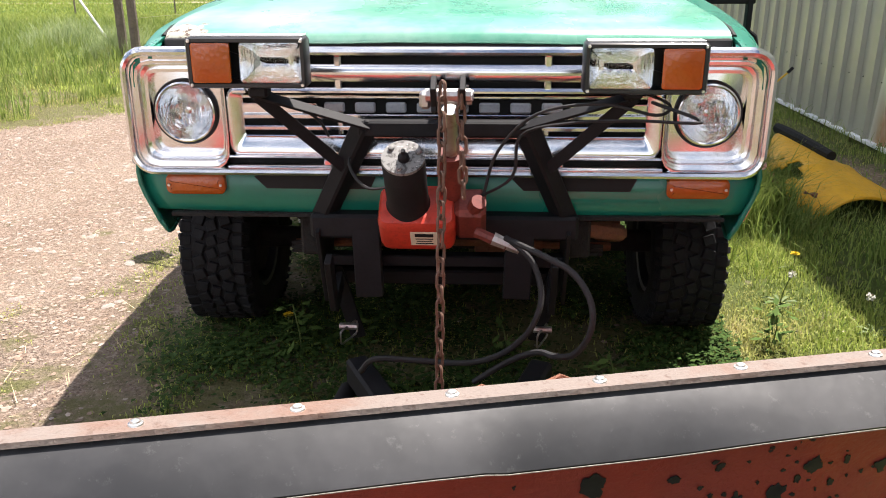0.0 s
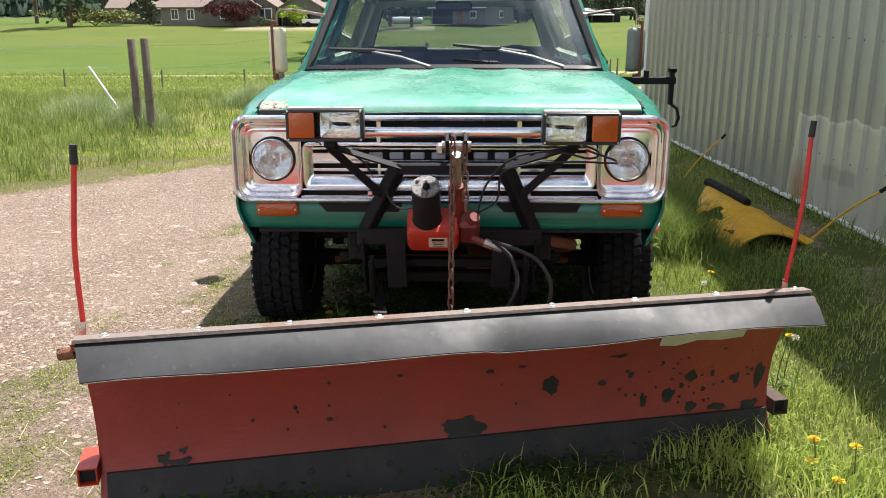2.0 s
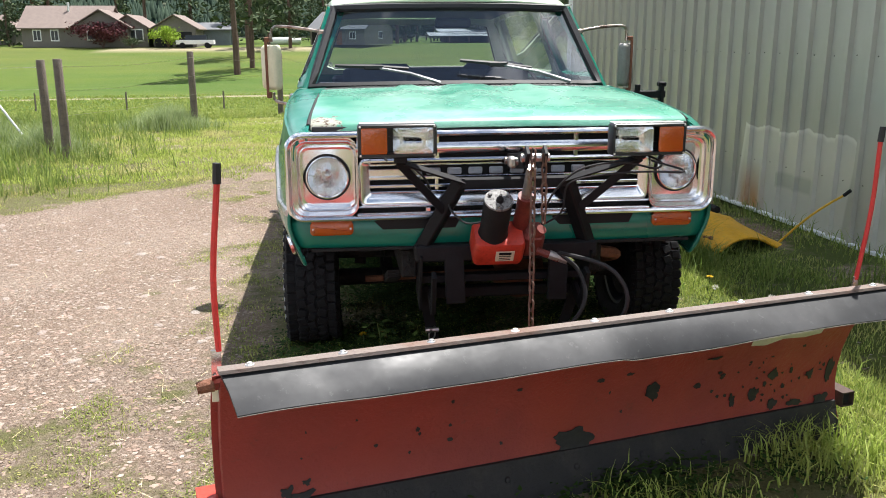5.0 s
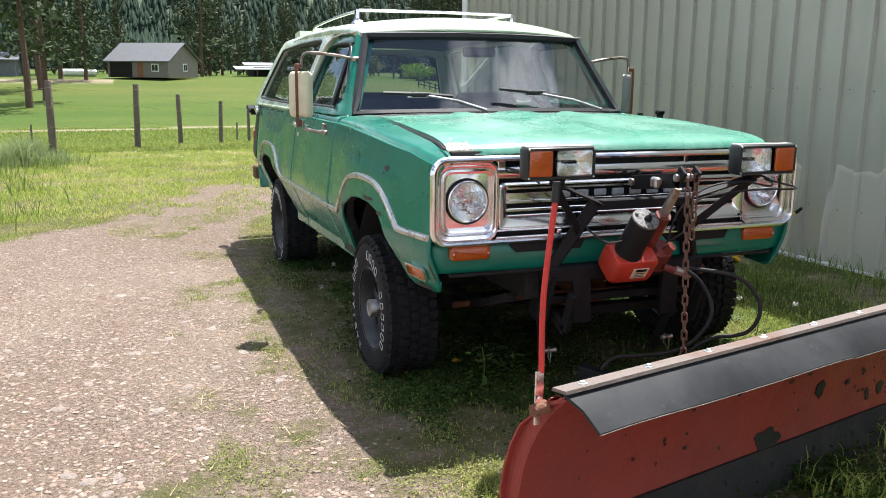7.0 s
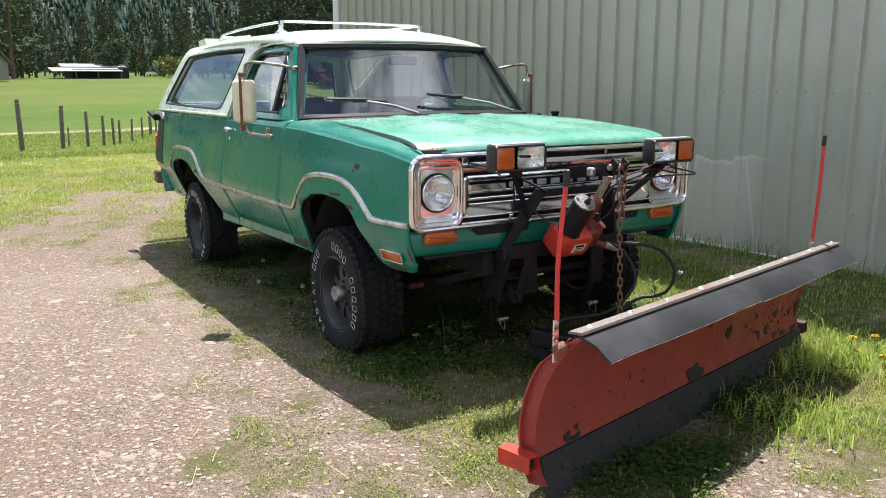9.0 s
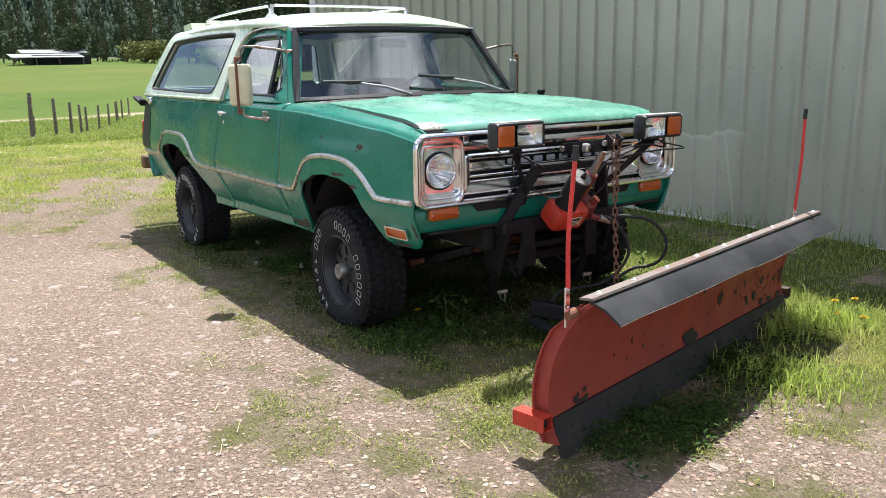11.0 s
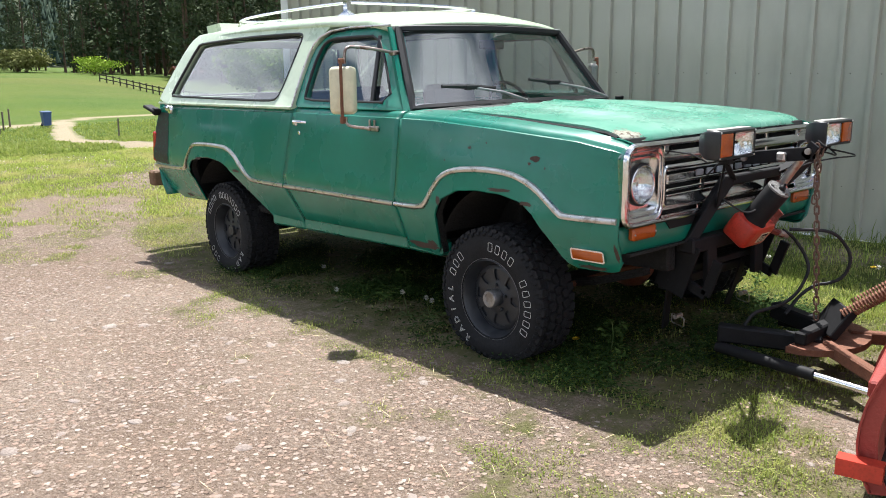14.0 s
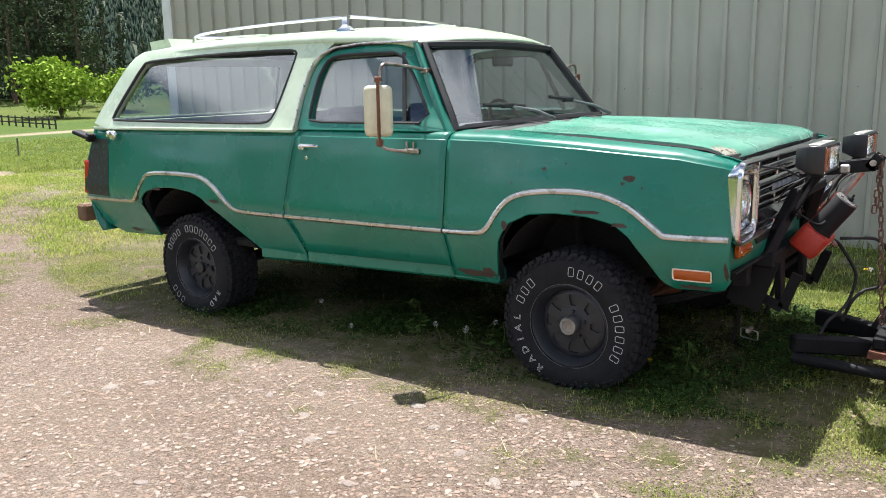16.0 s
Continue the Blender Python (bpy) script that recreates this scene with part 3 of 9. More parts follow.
k.mix(k.both(k.both(band_of(streak_y, 0.345, 0.355), band_of(streak_y, 0.378, 0.368)), band_of(sepw.outputs[2], 0.90, 0.80)), (0.64, 0.64, 0.56), 0.6)
# rust at the foot of the wall
rust_ = k.both(k.both(band_of(sepw.outputs[1], 2.50, 2.68), band_of(sepw.outputs[1], 3.0, 2.85)), band_of(sepw.outputs[2], 0.50, 0.14))
k.mix(k.both(rust_, k.noise(6, 4, 0.7, 0.22, 0.5, (1, 1, 0.25))), (0.40, 0.17, 0.035), 0.95)
k.p.inputs["Coat Weight"].default_value = 1.0
k.p.inputs["Coat Roughness"].default_value = 0.22
WALLPAINT = k.m
k = Mat("white_corner_trim", (0.72, 0.74, 0.75), 0.45)
k.mix(k.noise(6, 4), (0.62, 0.64, 0.65), 0.6)
WHITE_TRIM = k.m
wm = M()
Y0, Y1 = -9.0, 7.8
prof, y, i = [], Y0, 0
PITCH = 0.247
while y < Y1 - 0.03:
    # wide pans between narrow standing ribs
    prof += [(0.0, y), (0.0, y + PITCH - 0.072), (-0.034, y + PITCH - 0.064), (-0.034, y + PITCH - 0.034), (0.0, y + PITCH - 0.024)]
    y += PITCH
prof.append((0.0, y))
ZB = 0.09
rows = [[(x, yy, z) for x, yy in prof] for z in (ZB, 1.2, 2.4, WALL_TOP)]
wm.loft(rows, closed=False)
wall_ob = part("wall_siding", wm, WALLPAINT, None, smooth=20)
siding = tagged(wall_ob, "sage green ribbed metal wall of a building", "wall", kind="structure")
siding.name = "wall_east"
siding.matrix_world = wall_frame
core = M()
core.box((0.11, (Y0 + Y1) / 2, (ZB + WALL_TOP) / 2), (0.20, Y1 - Y0, WALL_TOP - ZB), ch=0.005)
part("wall_core", core, WALLPAINT, siding)
b = M()
b.box((-0.014, (Y0 + Y1) / 2, ZB - 0.012), (0.045, Y1 - Y0, 0.030), ch=0.006)
part("base_trim", b, WHITE_TRIM, siding, "pale metal base trim")
b = M()
b.box((0.0, Y1 + 0.03, (ZB + WALL_TOP) / 2), (0.10, 0.16, WALL_TOP - ZB), ch=0.01)
part("corner_trim", b, WHITE_TRIM, siding, "white corner trim")
b = M()
rnd = random.Random(4)
for zrow in (0.52, 1.43, 2.34, 3.25, 4.16):
    y = Y0
    while y < Y1 - 0.1:
        b.lathe([(0.0050, 0), (0.0050, 0.003), (0.0035, 0.006)], 6, pose(-0.001, y + 0.12 + rnd.uniform(-0.02, 0.02), zrow + rnd.uniform(-0.006, 0.006), 0, -90, 0))
        y += PITCH
screw = Mat("screw_heads", (0.10, 0.10, 0.085), 0.5)
part("screw_heads", b, screw.m, siding)["kind"] = "stuff"
# the rest of the building, behind the wall
rest = M()
rest.box((3.6, Y1 - 0.09, 2.4), (7.0, 0.14, 4.6), ch=0.01)
rest.box((3.6, Y0 + 0.09, 2.4), (7.0, 0.14, 4.6), ch=0.01)
rest.box((7.1, (Y0 + Y1) / 2, 2.4), (0.14, Y1 - Y0, 4.6), ch=0.01)
o = solo("wall_rear", rest, WALLPAINT, "plain sage metal walls closing the building", "wall", kind="structure")
o.matrix_world = wall_frame
rf = M()
for sgn in (0, 1):
    rf.prism([(-0.02, WALL_TOP), (3.6, 5.75), (3.6, 5.85), (-0.02, WALL_TOP + 0.06)] if not sgn else [(3.6, 5.75), (7.3, WALL_TOP), (7.3, WALL_TOP + 0.06), (3.6, 5.85)],
             Y1 - Y0 + 0.3, pose(0, Y1 + 0.15, 0, 90, 0, 0))
o = solo("roof", rf, WALLPAINT, "low metal roof of the building", "roof", kind="structure")
o.matrix_world = wall_frame


# ---- the car: a two-door four-wheel drive with a hard top ----
car = thing("sport_utility_vehicle", "weathered green two-door four-wheel drive with pale mint hard top", "car", (0, 0, 0))

TRIM = [(-0.745, 0.852), (-0.50, 0.850), (-0.455, 0.862), (-0.40, 0.902), (-0.30, 0.972), (-0.17, 1.016), (0.0, 1.026), (0.18, 1.012),
        (0.30, 0.976), (0.375, 0.905), (0.43, 0.82), (0.50, 0.784), (0.722, 0.773), (1.30, 0.762), (1.907, 0.751), (2.29, 0.748),
        (2.38, 0.768), (2.46, 0.83), (2.56, 0.90), (2.66, 0.943), (2.76, 0.958), (3.0, 0.958), (3.2, 0.948), (3.29, 0.922),
        (3.36, 0.845), (3.43, 0.76), (3.52, 0.730), (3.80, 0.718), (4.12, 0.708)]
ARCH_F = [(-0.762, 0.66), (-0.74, 0.615), (-0.70, 0.600), (-0.52, 0.598), (-0.47, 0.618), (-0.445, 0.645), (-0.39, 0.735), (-0.32, 0.83), (-0.236, 0.886), (-0.1, 0.912),
          (0.058, 0.915), (0.2, 0.900), (0.305, 0.848), (0.375, 0.75), (0.415, 0.62), (0.43, 0.510), (0.50, 0.508), (0.72, 0.514)]
ARCH_R = [(1.80, 0.492), (2.25, 0.448), (2.29, 0.472), (2.40, 0.575), (2.565, 0.742), (2.66, 0.812), (2.78, 0.846), (2.98, 0.860), (3.15, 0.850),
          (3.28, 0.812), (3.36, 0.745), (3.395, 0.62), (3.405, 0.480), (3.90, 0.456), (4.0, 0.49), (4.2, 0.55)]
WIDE = [(-0.80, 0.892), (-0.73, 0.908), (-0.6, 0.934), (-0.45, 0.956), (-0.28, 0.974), (0.0, 0.990), (0.2, 0.998), (1.0, 1.004), (2.6, 1.002), (3.5, 0.995), (4.0, 0.972), (4.2, 0.955)]
SECTION = [(0.40, -0.110), (0.52, -0.068), (0.566, -0.052), (0.62, -0.030), (0.68, -0.008), (0.74, 0.018), (0.78, 0.030), (0.82, 0.032), (0.90, 0.020), (1.05, 0.004), (1.16, -0.006), (1.23, -0.020), (1.30, -0.045)]


def side_x(y, z):
    brow = max(math.exp(-((y - 0.02) / 0.46) ** 4), math.exp(-((y - 2.88) / 0.46) ** 4))
    return curve_at(WIDE, y) + curve_at(SECTION, z) + 0.015 * brow * smooth01(1.15, 1.04, z) * smooth01(0.70, 0.85, z)


def panel(s, ya, yb, ncol, bottom, crown, shoulder, lip=0.014, nrow=12):
    """One side panel: from the bottom line up the flank and over the shoulder. ya, yb: front and rear edge by height."""
    rings = []
    for c in range(ncol + 1):
        u = c / ncol
        ring = []
        ym = ya(0.9) + (yb(0.9) - ya(0.9)) * u
        zb, zt = bottom(ym), crown(ym)
        y0 = ya(zb) + (yb(zb) - ya(zb)) * u
        ring.append((s * (side_x(y0, zb) - lip), y0, zb + 0.006))
        ring.append((s * (side_x(y0, zb) - 0.006), y0, zb))
        for r in range(nrow + 1):
            z = zb + 0.006 + (zt - 0.045 - zb) * (r / nrow)
            y = ya(z) + (yb(z) - ya(z)) * u
            ring.append((s * side_x(y, z), y, z))
        y = ya(zt) + (yb(zt) - ya(zt)) * u
        w = side_x(y, zt)
        for dx, dz in shoulder(y):
            ring.append((s * (w - dx), y, zt + dz))
        rings.append(ring)
    return M().loft(rings, closed=False)


FENDER_TOP = [(-0.80, 1.165), (-0.70, 1.195), (-0.5, 1.228), (0.0, 1.262), (0.43, 1.282), (0.75, 1.284)]
BELT = [(0.6, 1.284), (1.85, 1.276), (3.0, 1.256), (3.95, 1.240)]
TAIL = [(0.45, 3.97), (0.55, 4.05), (0.72, 4.125), (1.0, 4.075), (1.25, 3.95)]
NOSE = [(0.58, -0.745), (0.80, -0.752), (1.0, -0.765), (1.2, -0.770)]
DOOR_REAR = [(0.50, 1.822), (0.74, 1.905), (0.80, 1.905), (1.0, 1.872), (1.28, 1.812)]


def solid(ob, t):
    mod = ob.modifiers.new("thickness", "SOLIDIFY")
    mod.thickness, mod.offset = t, -1
    return ob


def fender_shoulder(y):
    inner = side_x(y, 1.2) - curve_at([(-0.8, 0.832), (-0.5, 0.830), (0.3, 0.81), (0.75, 0.80)], y)
    return [(0.0, -0.035), (0.005, -0.026), (0.014, -0.017), (0.030, -0.009), (0.060, -0.002), (inner * 0.8, 0.005), (inner, 0.006), (inner, -0.02)]


def belt_shoulder(y):
    return [(0.0, -0.035), (0.006, -0.02), (0.018, -0.008), (0.04, 0.0), (0.085, 0.0)]


for s in (-1, 1):
    f = panel(s, lambda z: curve_at(NOSE, z), lambda z: 0.708, 62, lambda y: curve_at(ARCH_F, y), lambda y: curve_at(FENDER_TOP, y), fender_shoulder)
    fender = part("fender", f, GREEN, car, "green front fender, dented and rust-flecked" if s < 0 else "")
    solid(fender, 0.012)
    d = panel(s, lambda z: 0.716, lambda z: curve_at(DOOR_REAR, z) - 0.004, 24, lambda y: 0.567 - 0.036 * (y - 0.72), lambda y: curve_at(BELT, y), belt_shoulder)
    door = part("door", d, GREEN, car)
    solid(door, 0.012)
    q = panel(s, lambda z: curve_at(DOOR_REAR, z) + 0.004, lambda z: curve_at(TAIL, z), 64, lambda y: curve_at(ARCH_R, y), lambda y: curve_at(BELT, y), belt_shoulder)
    solid(part("quarter_panel", q, GREEN, car), 0.012)
    # sill under the door
    pts = [(0.43, 0.500), (0.72, 0.494), (1.83, 0.454), (2.25, 0.434)]
    sill = M()
    for (a, za), (b_, zb_) in zip(pts, pts[1:]):
        sill.beam((s * 0.885, a, za + 0.042), (s * 0.885, b_, zb_ + 0.042), 0.09, 0.085, ch=0.014)
    part("sill", sill, GREEN, car, "rust-edged green sill")
    # bright side moulding that rises over both wheel arches, cut at the door gaps
    path = spline([(y, z, 0) for y, z in TRIM], 3)
    for lo, hi in ((-0.76, 0.706), (0.718, 1.900), (1.912, 4.2)):
        mo = M()
        ring = []
        ys = sorted([p.x for p in path if lo < p.x < hi] + [max(lo, path[0].x), min(hi, path[-1].x)])
        zs = [(p.x, p.y) for p in path]
        path_ = [Vector((y, curve_at(zs, y), 0)) for y in ys]
        for i, p in enumerate(path_):
            if not lo - 1e-4 <= p.x <= hi + 1e-4:
                continue
            a, c = path_[max(0, i - 1)], path_[min(len(path_) - 1, i + 1)]
            t = Vector((c.x - a.x, c.y - a.y)).normalized()
            n = Vector((-t.y, t.x))
            row = []
            for w, h in ((-0.016, -0.002), (-0.012, 0.010), (-0.004, 0.014), (0.004, 0.014), (0.012, 0.010), (0.016, -0.002)):
                y, z = p.x + n.x * w, p.y + n.y * w
                row.append((s * (side_x(y, z) + h), y, z))
            ring.append(row)
        if len(ring) > 1:
            mo.loft(ring, closed=False)
            part("side_moulding", mo, DULL_CHROME, car, "dull chrome side moulding")
    # rusted lip inside the wheel arches
    for table in (ARCH_F[4:16], ARCH_R[1:13]):
        w = M()
        w.loft([[(s * (side_x(y, z) - 0.016), y, z + 0.004), (s * (side_x(y, z) - 0.055), y, z + 0.010), (s * (side_x(y, z) - 0.055), y, z + 0.03)] for y, z in table], closed=False)
        part("arch_lip", w, UNDER, car)
    # dark wheel wells
    for yc, zt, r in ((0.0, 0.93, 0.46), (2.88, 0.87, 0.55)):
        w = M()
        ring0 = [(s * 0.93, yc + r * math.cos(t), 0.42 + (zt - 0.42) * math.sin(t)) for t in [math.pi * (0.14 + 0.72 * i / 16) for i in range(17)]]
        ring1 = [(s * 0.50, p[1], p[2]) for p in ring0]
        w.loft([ring0, ring1], closed=False)
        w.loft([ring1, [(s * 0.50, yc, 0.42)] * 17], closed=False)
        part("wheel_well", w, UNDER, car)

# dark inner shell that closes the gaps between the panels
for nm, c, sz in (("cabin_tub", (0, 1.22, 0.83), (1.78, 1.30, 0.60)), ("rear_tub", (0, 3.70, 0.80), (1.80, 0.42, 0.62)),
                  ("load_floor", (0, 2.84, 0.99), (1.84, 1.9, 0.20)), ("engine_bay", (0, -0.02, 1.05), (1.5, 1.1, 0.20))):
    part(nm, M().box(c, sz, ch=0.02), UNDER, car)
b = M()
b.box((0, 1.9, 0.50), (1.72, 4.0, 0.05), ch=0.01)
part("floor_pan", b, UNDER, car)

# hood: plateau with a raised spear in the middle, faded by the sun
HOODZ = [(-0.725, 1.200), (-0.715, 1.220), (-0.69, 1.236), (-0.62, 1.252), (-0.5, 1.264), (0.0, 1.294), (0.44, 1.306)]
rows = []
for y in [-0.725, -0.722, -0.715, -0.705, -0.69, -0.665, -0.64, -0.6, -0.5, -0.4, -0.3, -0.2, -0.1, 0, 0.1, 0.2, 0.3, 0.4, 0.44]:
    half = curve_at([(-0.80, 0.828), (-0.6, 0.822), (0.3, 0.798), (0.5, 0.79)], y)
    zc = curve_at(HOODZ, y)
    row = []
    for i in range(-24, 25):
        u = i / 24
        x = half * u
        z = zc - 0.013 * abs(u) ** 2.4
        ax = abs(x)
        z += 0.010 * smooth01(0.40, 0.36, ax) * smooth01(-0.40, -0.28, y)          # wide plateau
        z -= 0.010 * smooth01(0.30, 0.26, ax) * smooth01(0.10, 0.14, ax) * smooth01(-0.40, -0.28, y)
        z += 0.006 * smooth01(0.030, 0.008, ax) * smooth01(-0.68, -0.5, y)        # spear
        z += 0.004 * noise.noise(Vector((x * 4, y * 4, 2)))
        row.append((x, y, z))
    e = half + 0.004
    back = [0.040 * abs(i / 24) ** 5 * smooth01(-0.45, -0.70, y) for i in range(-24, 25)]
    row = [(q[0], q[1] + d_, q[2]) for q, d_ in zip(row, back)]
    rows.append([(-e, row[0][1], row[0][2] - 0.03)] + row + [(e, row[-1][1], row[-1][2] - 0.03)])
hd = M().loft(rows, closed=False)
hood = part("hood", hd, HOOD, car, "sun-faded mint green hood")
solid(hood, 0.016)
# dark strips along the hood's edges, painting in the shade of its gaps
b = M()
b.beam((-0.82, -0.690, 1.186), (0.82, -0.690, 1.186), 0.03, 0.04)
part("hood_gap_seal", b, DARK, car)
for s in (-1, 1):
    part("hood_gap_seal", M().tube([(s * (curve_at([(-0.80, 0.828), (-0.6, 0.822), (0.3, 0.798), (0.5, 0.79)], y) + 0.010), y + (0.03 if y < -0.65 else 0), curve_at(HOODZ, y) - 0.030) for y in (-0.69, -0.6, -0.45, -0.2, 0.0, 0.2, 0.42)], 0.010, 6), DARK, car)
# cowl between hood and windscreen
rows = []
for y, z in ((0.43, 1.268), (0.47, 1.292), (0.55, 1.300), (0.64, 1.302), (0.76, 1.296)):
    rows.append([(0.86 * u, y, z - 0.016 * abs(u) ** 3) for u in [i / 16 for i in range(-16, 17)]])
part("cowl", M().loft(rows, closed=False), plain("sooty_dark_cowl", (0.028, 0.034, 0.032), 0.6, 12, 0.9), car, "dusty dark cowl under the windscreen")
b = M()
for i in range(48):
    x = -0.70 + i * 1.40 / 47
    b.box((x, 0.60, 1.3045), (0.009, 0.05, 0.004), ch=0.001)
part("cowl_vent", b, DARK, car)


CHIPPED = plain("chipped_rusty_paint", (0.050, 0.030, 0.022), 0.8, 40, 0.6)


# bare rust where the paint has gone
def rust_patch(s, y, z, ry, rz, seed):
    r = random.Random(seed)
    n = 14
    pts = [(0.0, 0.0)] + [(ry * q * math.cos(t), rz * q * math.sin(t)) for t, q in [(2 * math.pi * i / n, r.uniform(0.6, 1.15)) for i in range(n)]]
    m = M()
    m.add([(s * (side_x(y + a, z + c) + 0.0015), y + a, z + c) for a, c in pts], [(0, i, i % n + 1) for i in range(1, n + 1)])
    part("rust_patch", m, CHIPPED, car, "rust showing through chipped paint")


for i, (y, z, ry, rz) in enumerate([(-0.30, 1.10, 0.030, 0.016), (-0.27, 1.075, 0.012, 0.008), (0.13, 1.125, 0.013, 0.009), (-0.36, 1.06, 0.006, 0.006), (0.02, 1.155, 0.006, 0.006),
                                    (0.30, 1.05, 0.006, 0.005), (0.55, 0.55, 0.13, 0.022), (0.48, 0.565, 0.05, 0.03), (-0.60, 0.615, 0.08, 0.012), (1.55, 0.95, 0.005, 0.005),
                                    (-0.10, 0.935, 0.09, 0.009), (-0.27, 0.885, 0.04, 0.012), (0.33, 0.84, 0.018, 0.03), (-0.735, 0.70, 0.012, 0.05), (3.60, 0.50, 0.09, 0.012),
                                    (2.55, 0.80, 0.05, 0.012), (3.15, 0.842, 0.06, 0.010)]):
    rust_patch(-1, y, z, ry, rz, i)


# ---- greenhouse ----
def gx(z):
    """Half width of the cabin above the belt."""
    return 0.972 - 0.44 * (z - 1.27)


def cabin_x(y, z):
    """Half width of the cabin side, drawn in towards the windscreen pillar."""
    pillar = 0.70 + 0.33 * (z - 1.29) / 0.46
    return gx(z) - 0.070 * smooth01(0.20, 0.0, y - pillar)


def resample(pts, n):
    P = [Vector(p) for p in pts]
    P.append(P[0])
    L = [0.0]
    for a, c in zip(P, P[1:]):
        L.append(L[-1] + (c - a).length)
    out = []
    for i in range(n):
        t = L[-1] * i / n
        j = max(q for q in range(len(L) - 1) if L[q] <= t)
        out.append(P[j].lerp(P[j + 1], (t - L[j]) / max(1e-9, L[j + 1] - L[j])))
    return out


def polar(poly, c, n):
    """Points of a closed outline where rays from c meet it, at n even angles."""
    out = []
    for i in range(n):
        t = 2 * math.pi * i / n
        d = Vector((math.cos(t), math.sin(t)))
        best = None
        for a, b_ in zip(poly, poly[1:] + poly[:1]):
            a, b_ = Vector(a) - Vector(c), Vector(b_) - Vector(c)
            e = b_ - a
            den = d.x * e.y - d.y * e.x
            if abs(den) < 1e-9:
                continue
            s_ = (a.x * e.y - a.y * e.x) / den
            u = (a.x * d.y - a.y * d.x) / den
            if s_ > 0 and -1e-6 <= u <= 1 + 1e-6:
                best = s_ if best is None else max(best, s_)
        out.append(tuple(Vector(c) + d * best))
    return out


def rounder(poly, it=2):
    """Cut the corners of a closed outline."""
    for _ in range(it):
        q = []
        for a, b_ in zip(poly, poly[1:] + poly[:1]):
            q += [(a[0] * 0.8 + b_[0] * 0.2, a[1] * 0.8 + b_[1] * 0.2), (a[0] * 0.2 + b_[0] * 0.8, a[1] * 0.2 + b_[1] * 0.8)]
        poly = q
    return poly


def frame_panel(s, outer, inner, t=0.03, out=0.0, n=96):
    """A side frame between two outlines in (y, z), standing on the cabin's slope, t thick."""
    c = (sum(p[0] for p in inner) / len(inner), sum(p[1] for p in inner) / len(inner))
    o, i_ = polar(outer, c, n), polar(inner, c, n)
    at = lambda p, d: (s * (cabin_x(p[0], p[1]) + out - d), p[0], p[1])
    rings = [[at(p, t) for p in o], [at(p, 0.004) for p in o], [at(p, 0) for p in inset(o, 0.004)], [at(p, 0) for p in inset(i_, -0.006)],
             [at(p, 0.006) for p in i_], [at(p, t) for p in i_], [at(p, t) for p in o]]
    return M().loft(rings)


def pane(s, outline, off):
    c = (sum(p[0] for p in outline) / len(outline), sum(p[1] for p in outline) / len(outline))
    pts = [(s * (cabin_x(p[0], p[1]) - off), p[0], p[1]) for p in outline]
    m = M()
    m.add(pts, [tuple(range(len(pts)))])
    return m


def gasket(s, outline, off, r):
    return M().tube([(s * (cabin_x(p[0], p[1]) - off), p[0], p[1]) for p in outline], r, 6, closed=True)


QUARTER_GLASS = rounder([(3.72, 1.302), (3.60, 1.300), (2.9, 1.300), (2.16, 1.302), (2.065, 1.318), (2.03, 1.40), (1.985, 1.68), (1.985, 1.732), (2.06, 1.746), (2.75, 1.740), (3.45, 1.712), (3.53, 1.695), (3.70, 1.38)], 1)
TOP_SIDE = [(1.842, 1.262), (3.948, 1.236), (3.90, 1.36), (3.825, 1.515), (3.735, 1.672), (3.66, 1.745), (3.55, 1.79), (3.0, 1.80),
            (1.90, 1.805), (1.60, 1.805), (1.66, 1.745), (1.76, 1.715), (1.812, 1.668), (1.836, 1.602), (1.848, 1.47)]
DOOR_FRAME = [(0.728, 1.284), (1.835, 1.272), (1.838, 1.45), (1.822, 1.60), (1.795, 1.665), (1.745, 1.705), (1.65, 1.735), (1.46, 1.752), (1.083, 1.752)]
DOOR_GLASS = rounder([(0.858, 1.325), (1.2, 1.322), (1.745, 1.318), (1.762, 1.37), (1.766, 1.55), (1.735, 1.66), (1.67, 1.700), (1.42, 1.706), (1.172, 1.706), (1.038, 1.56)], 1)

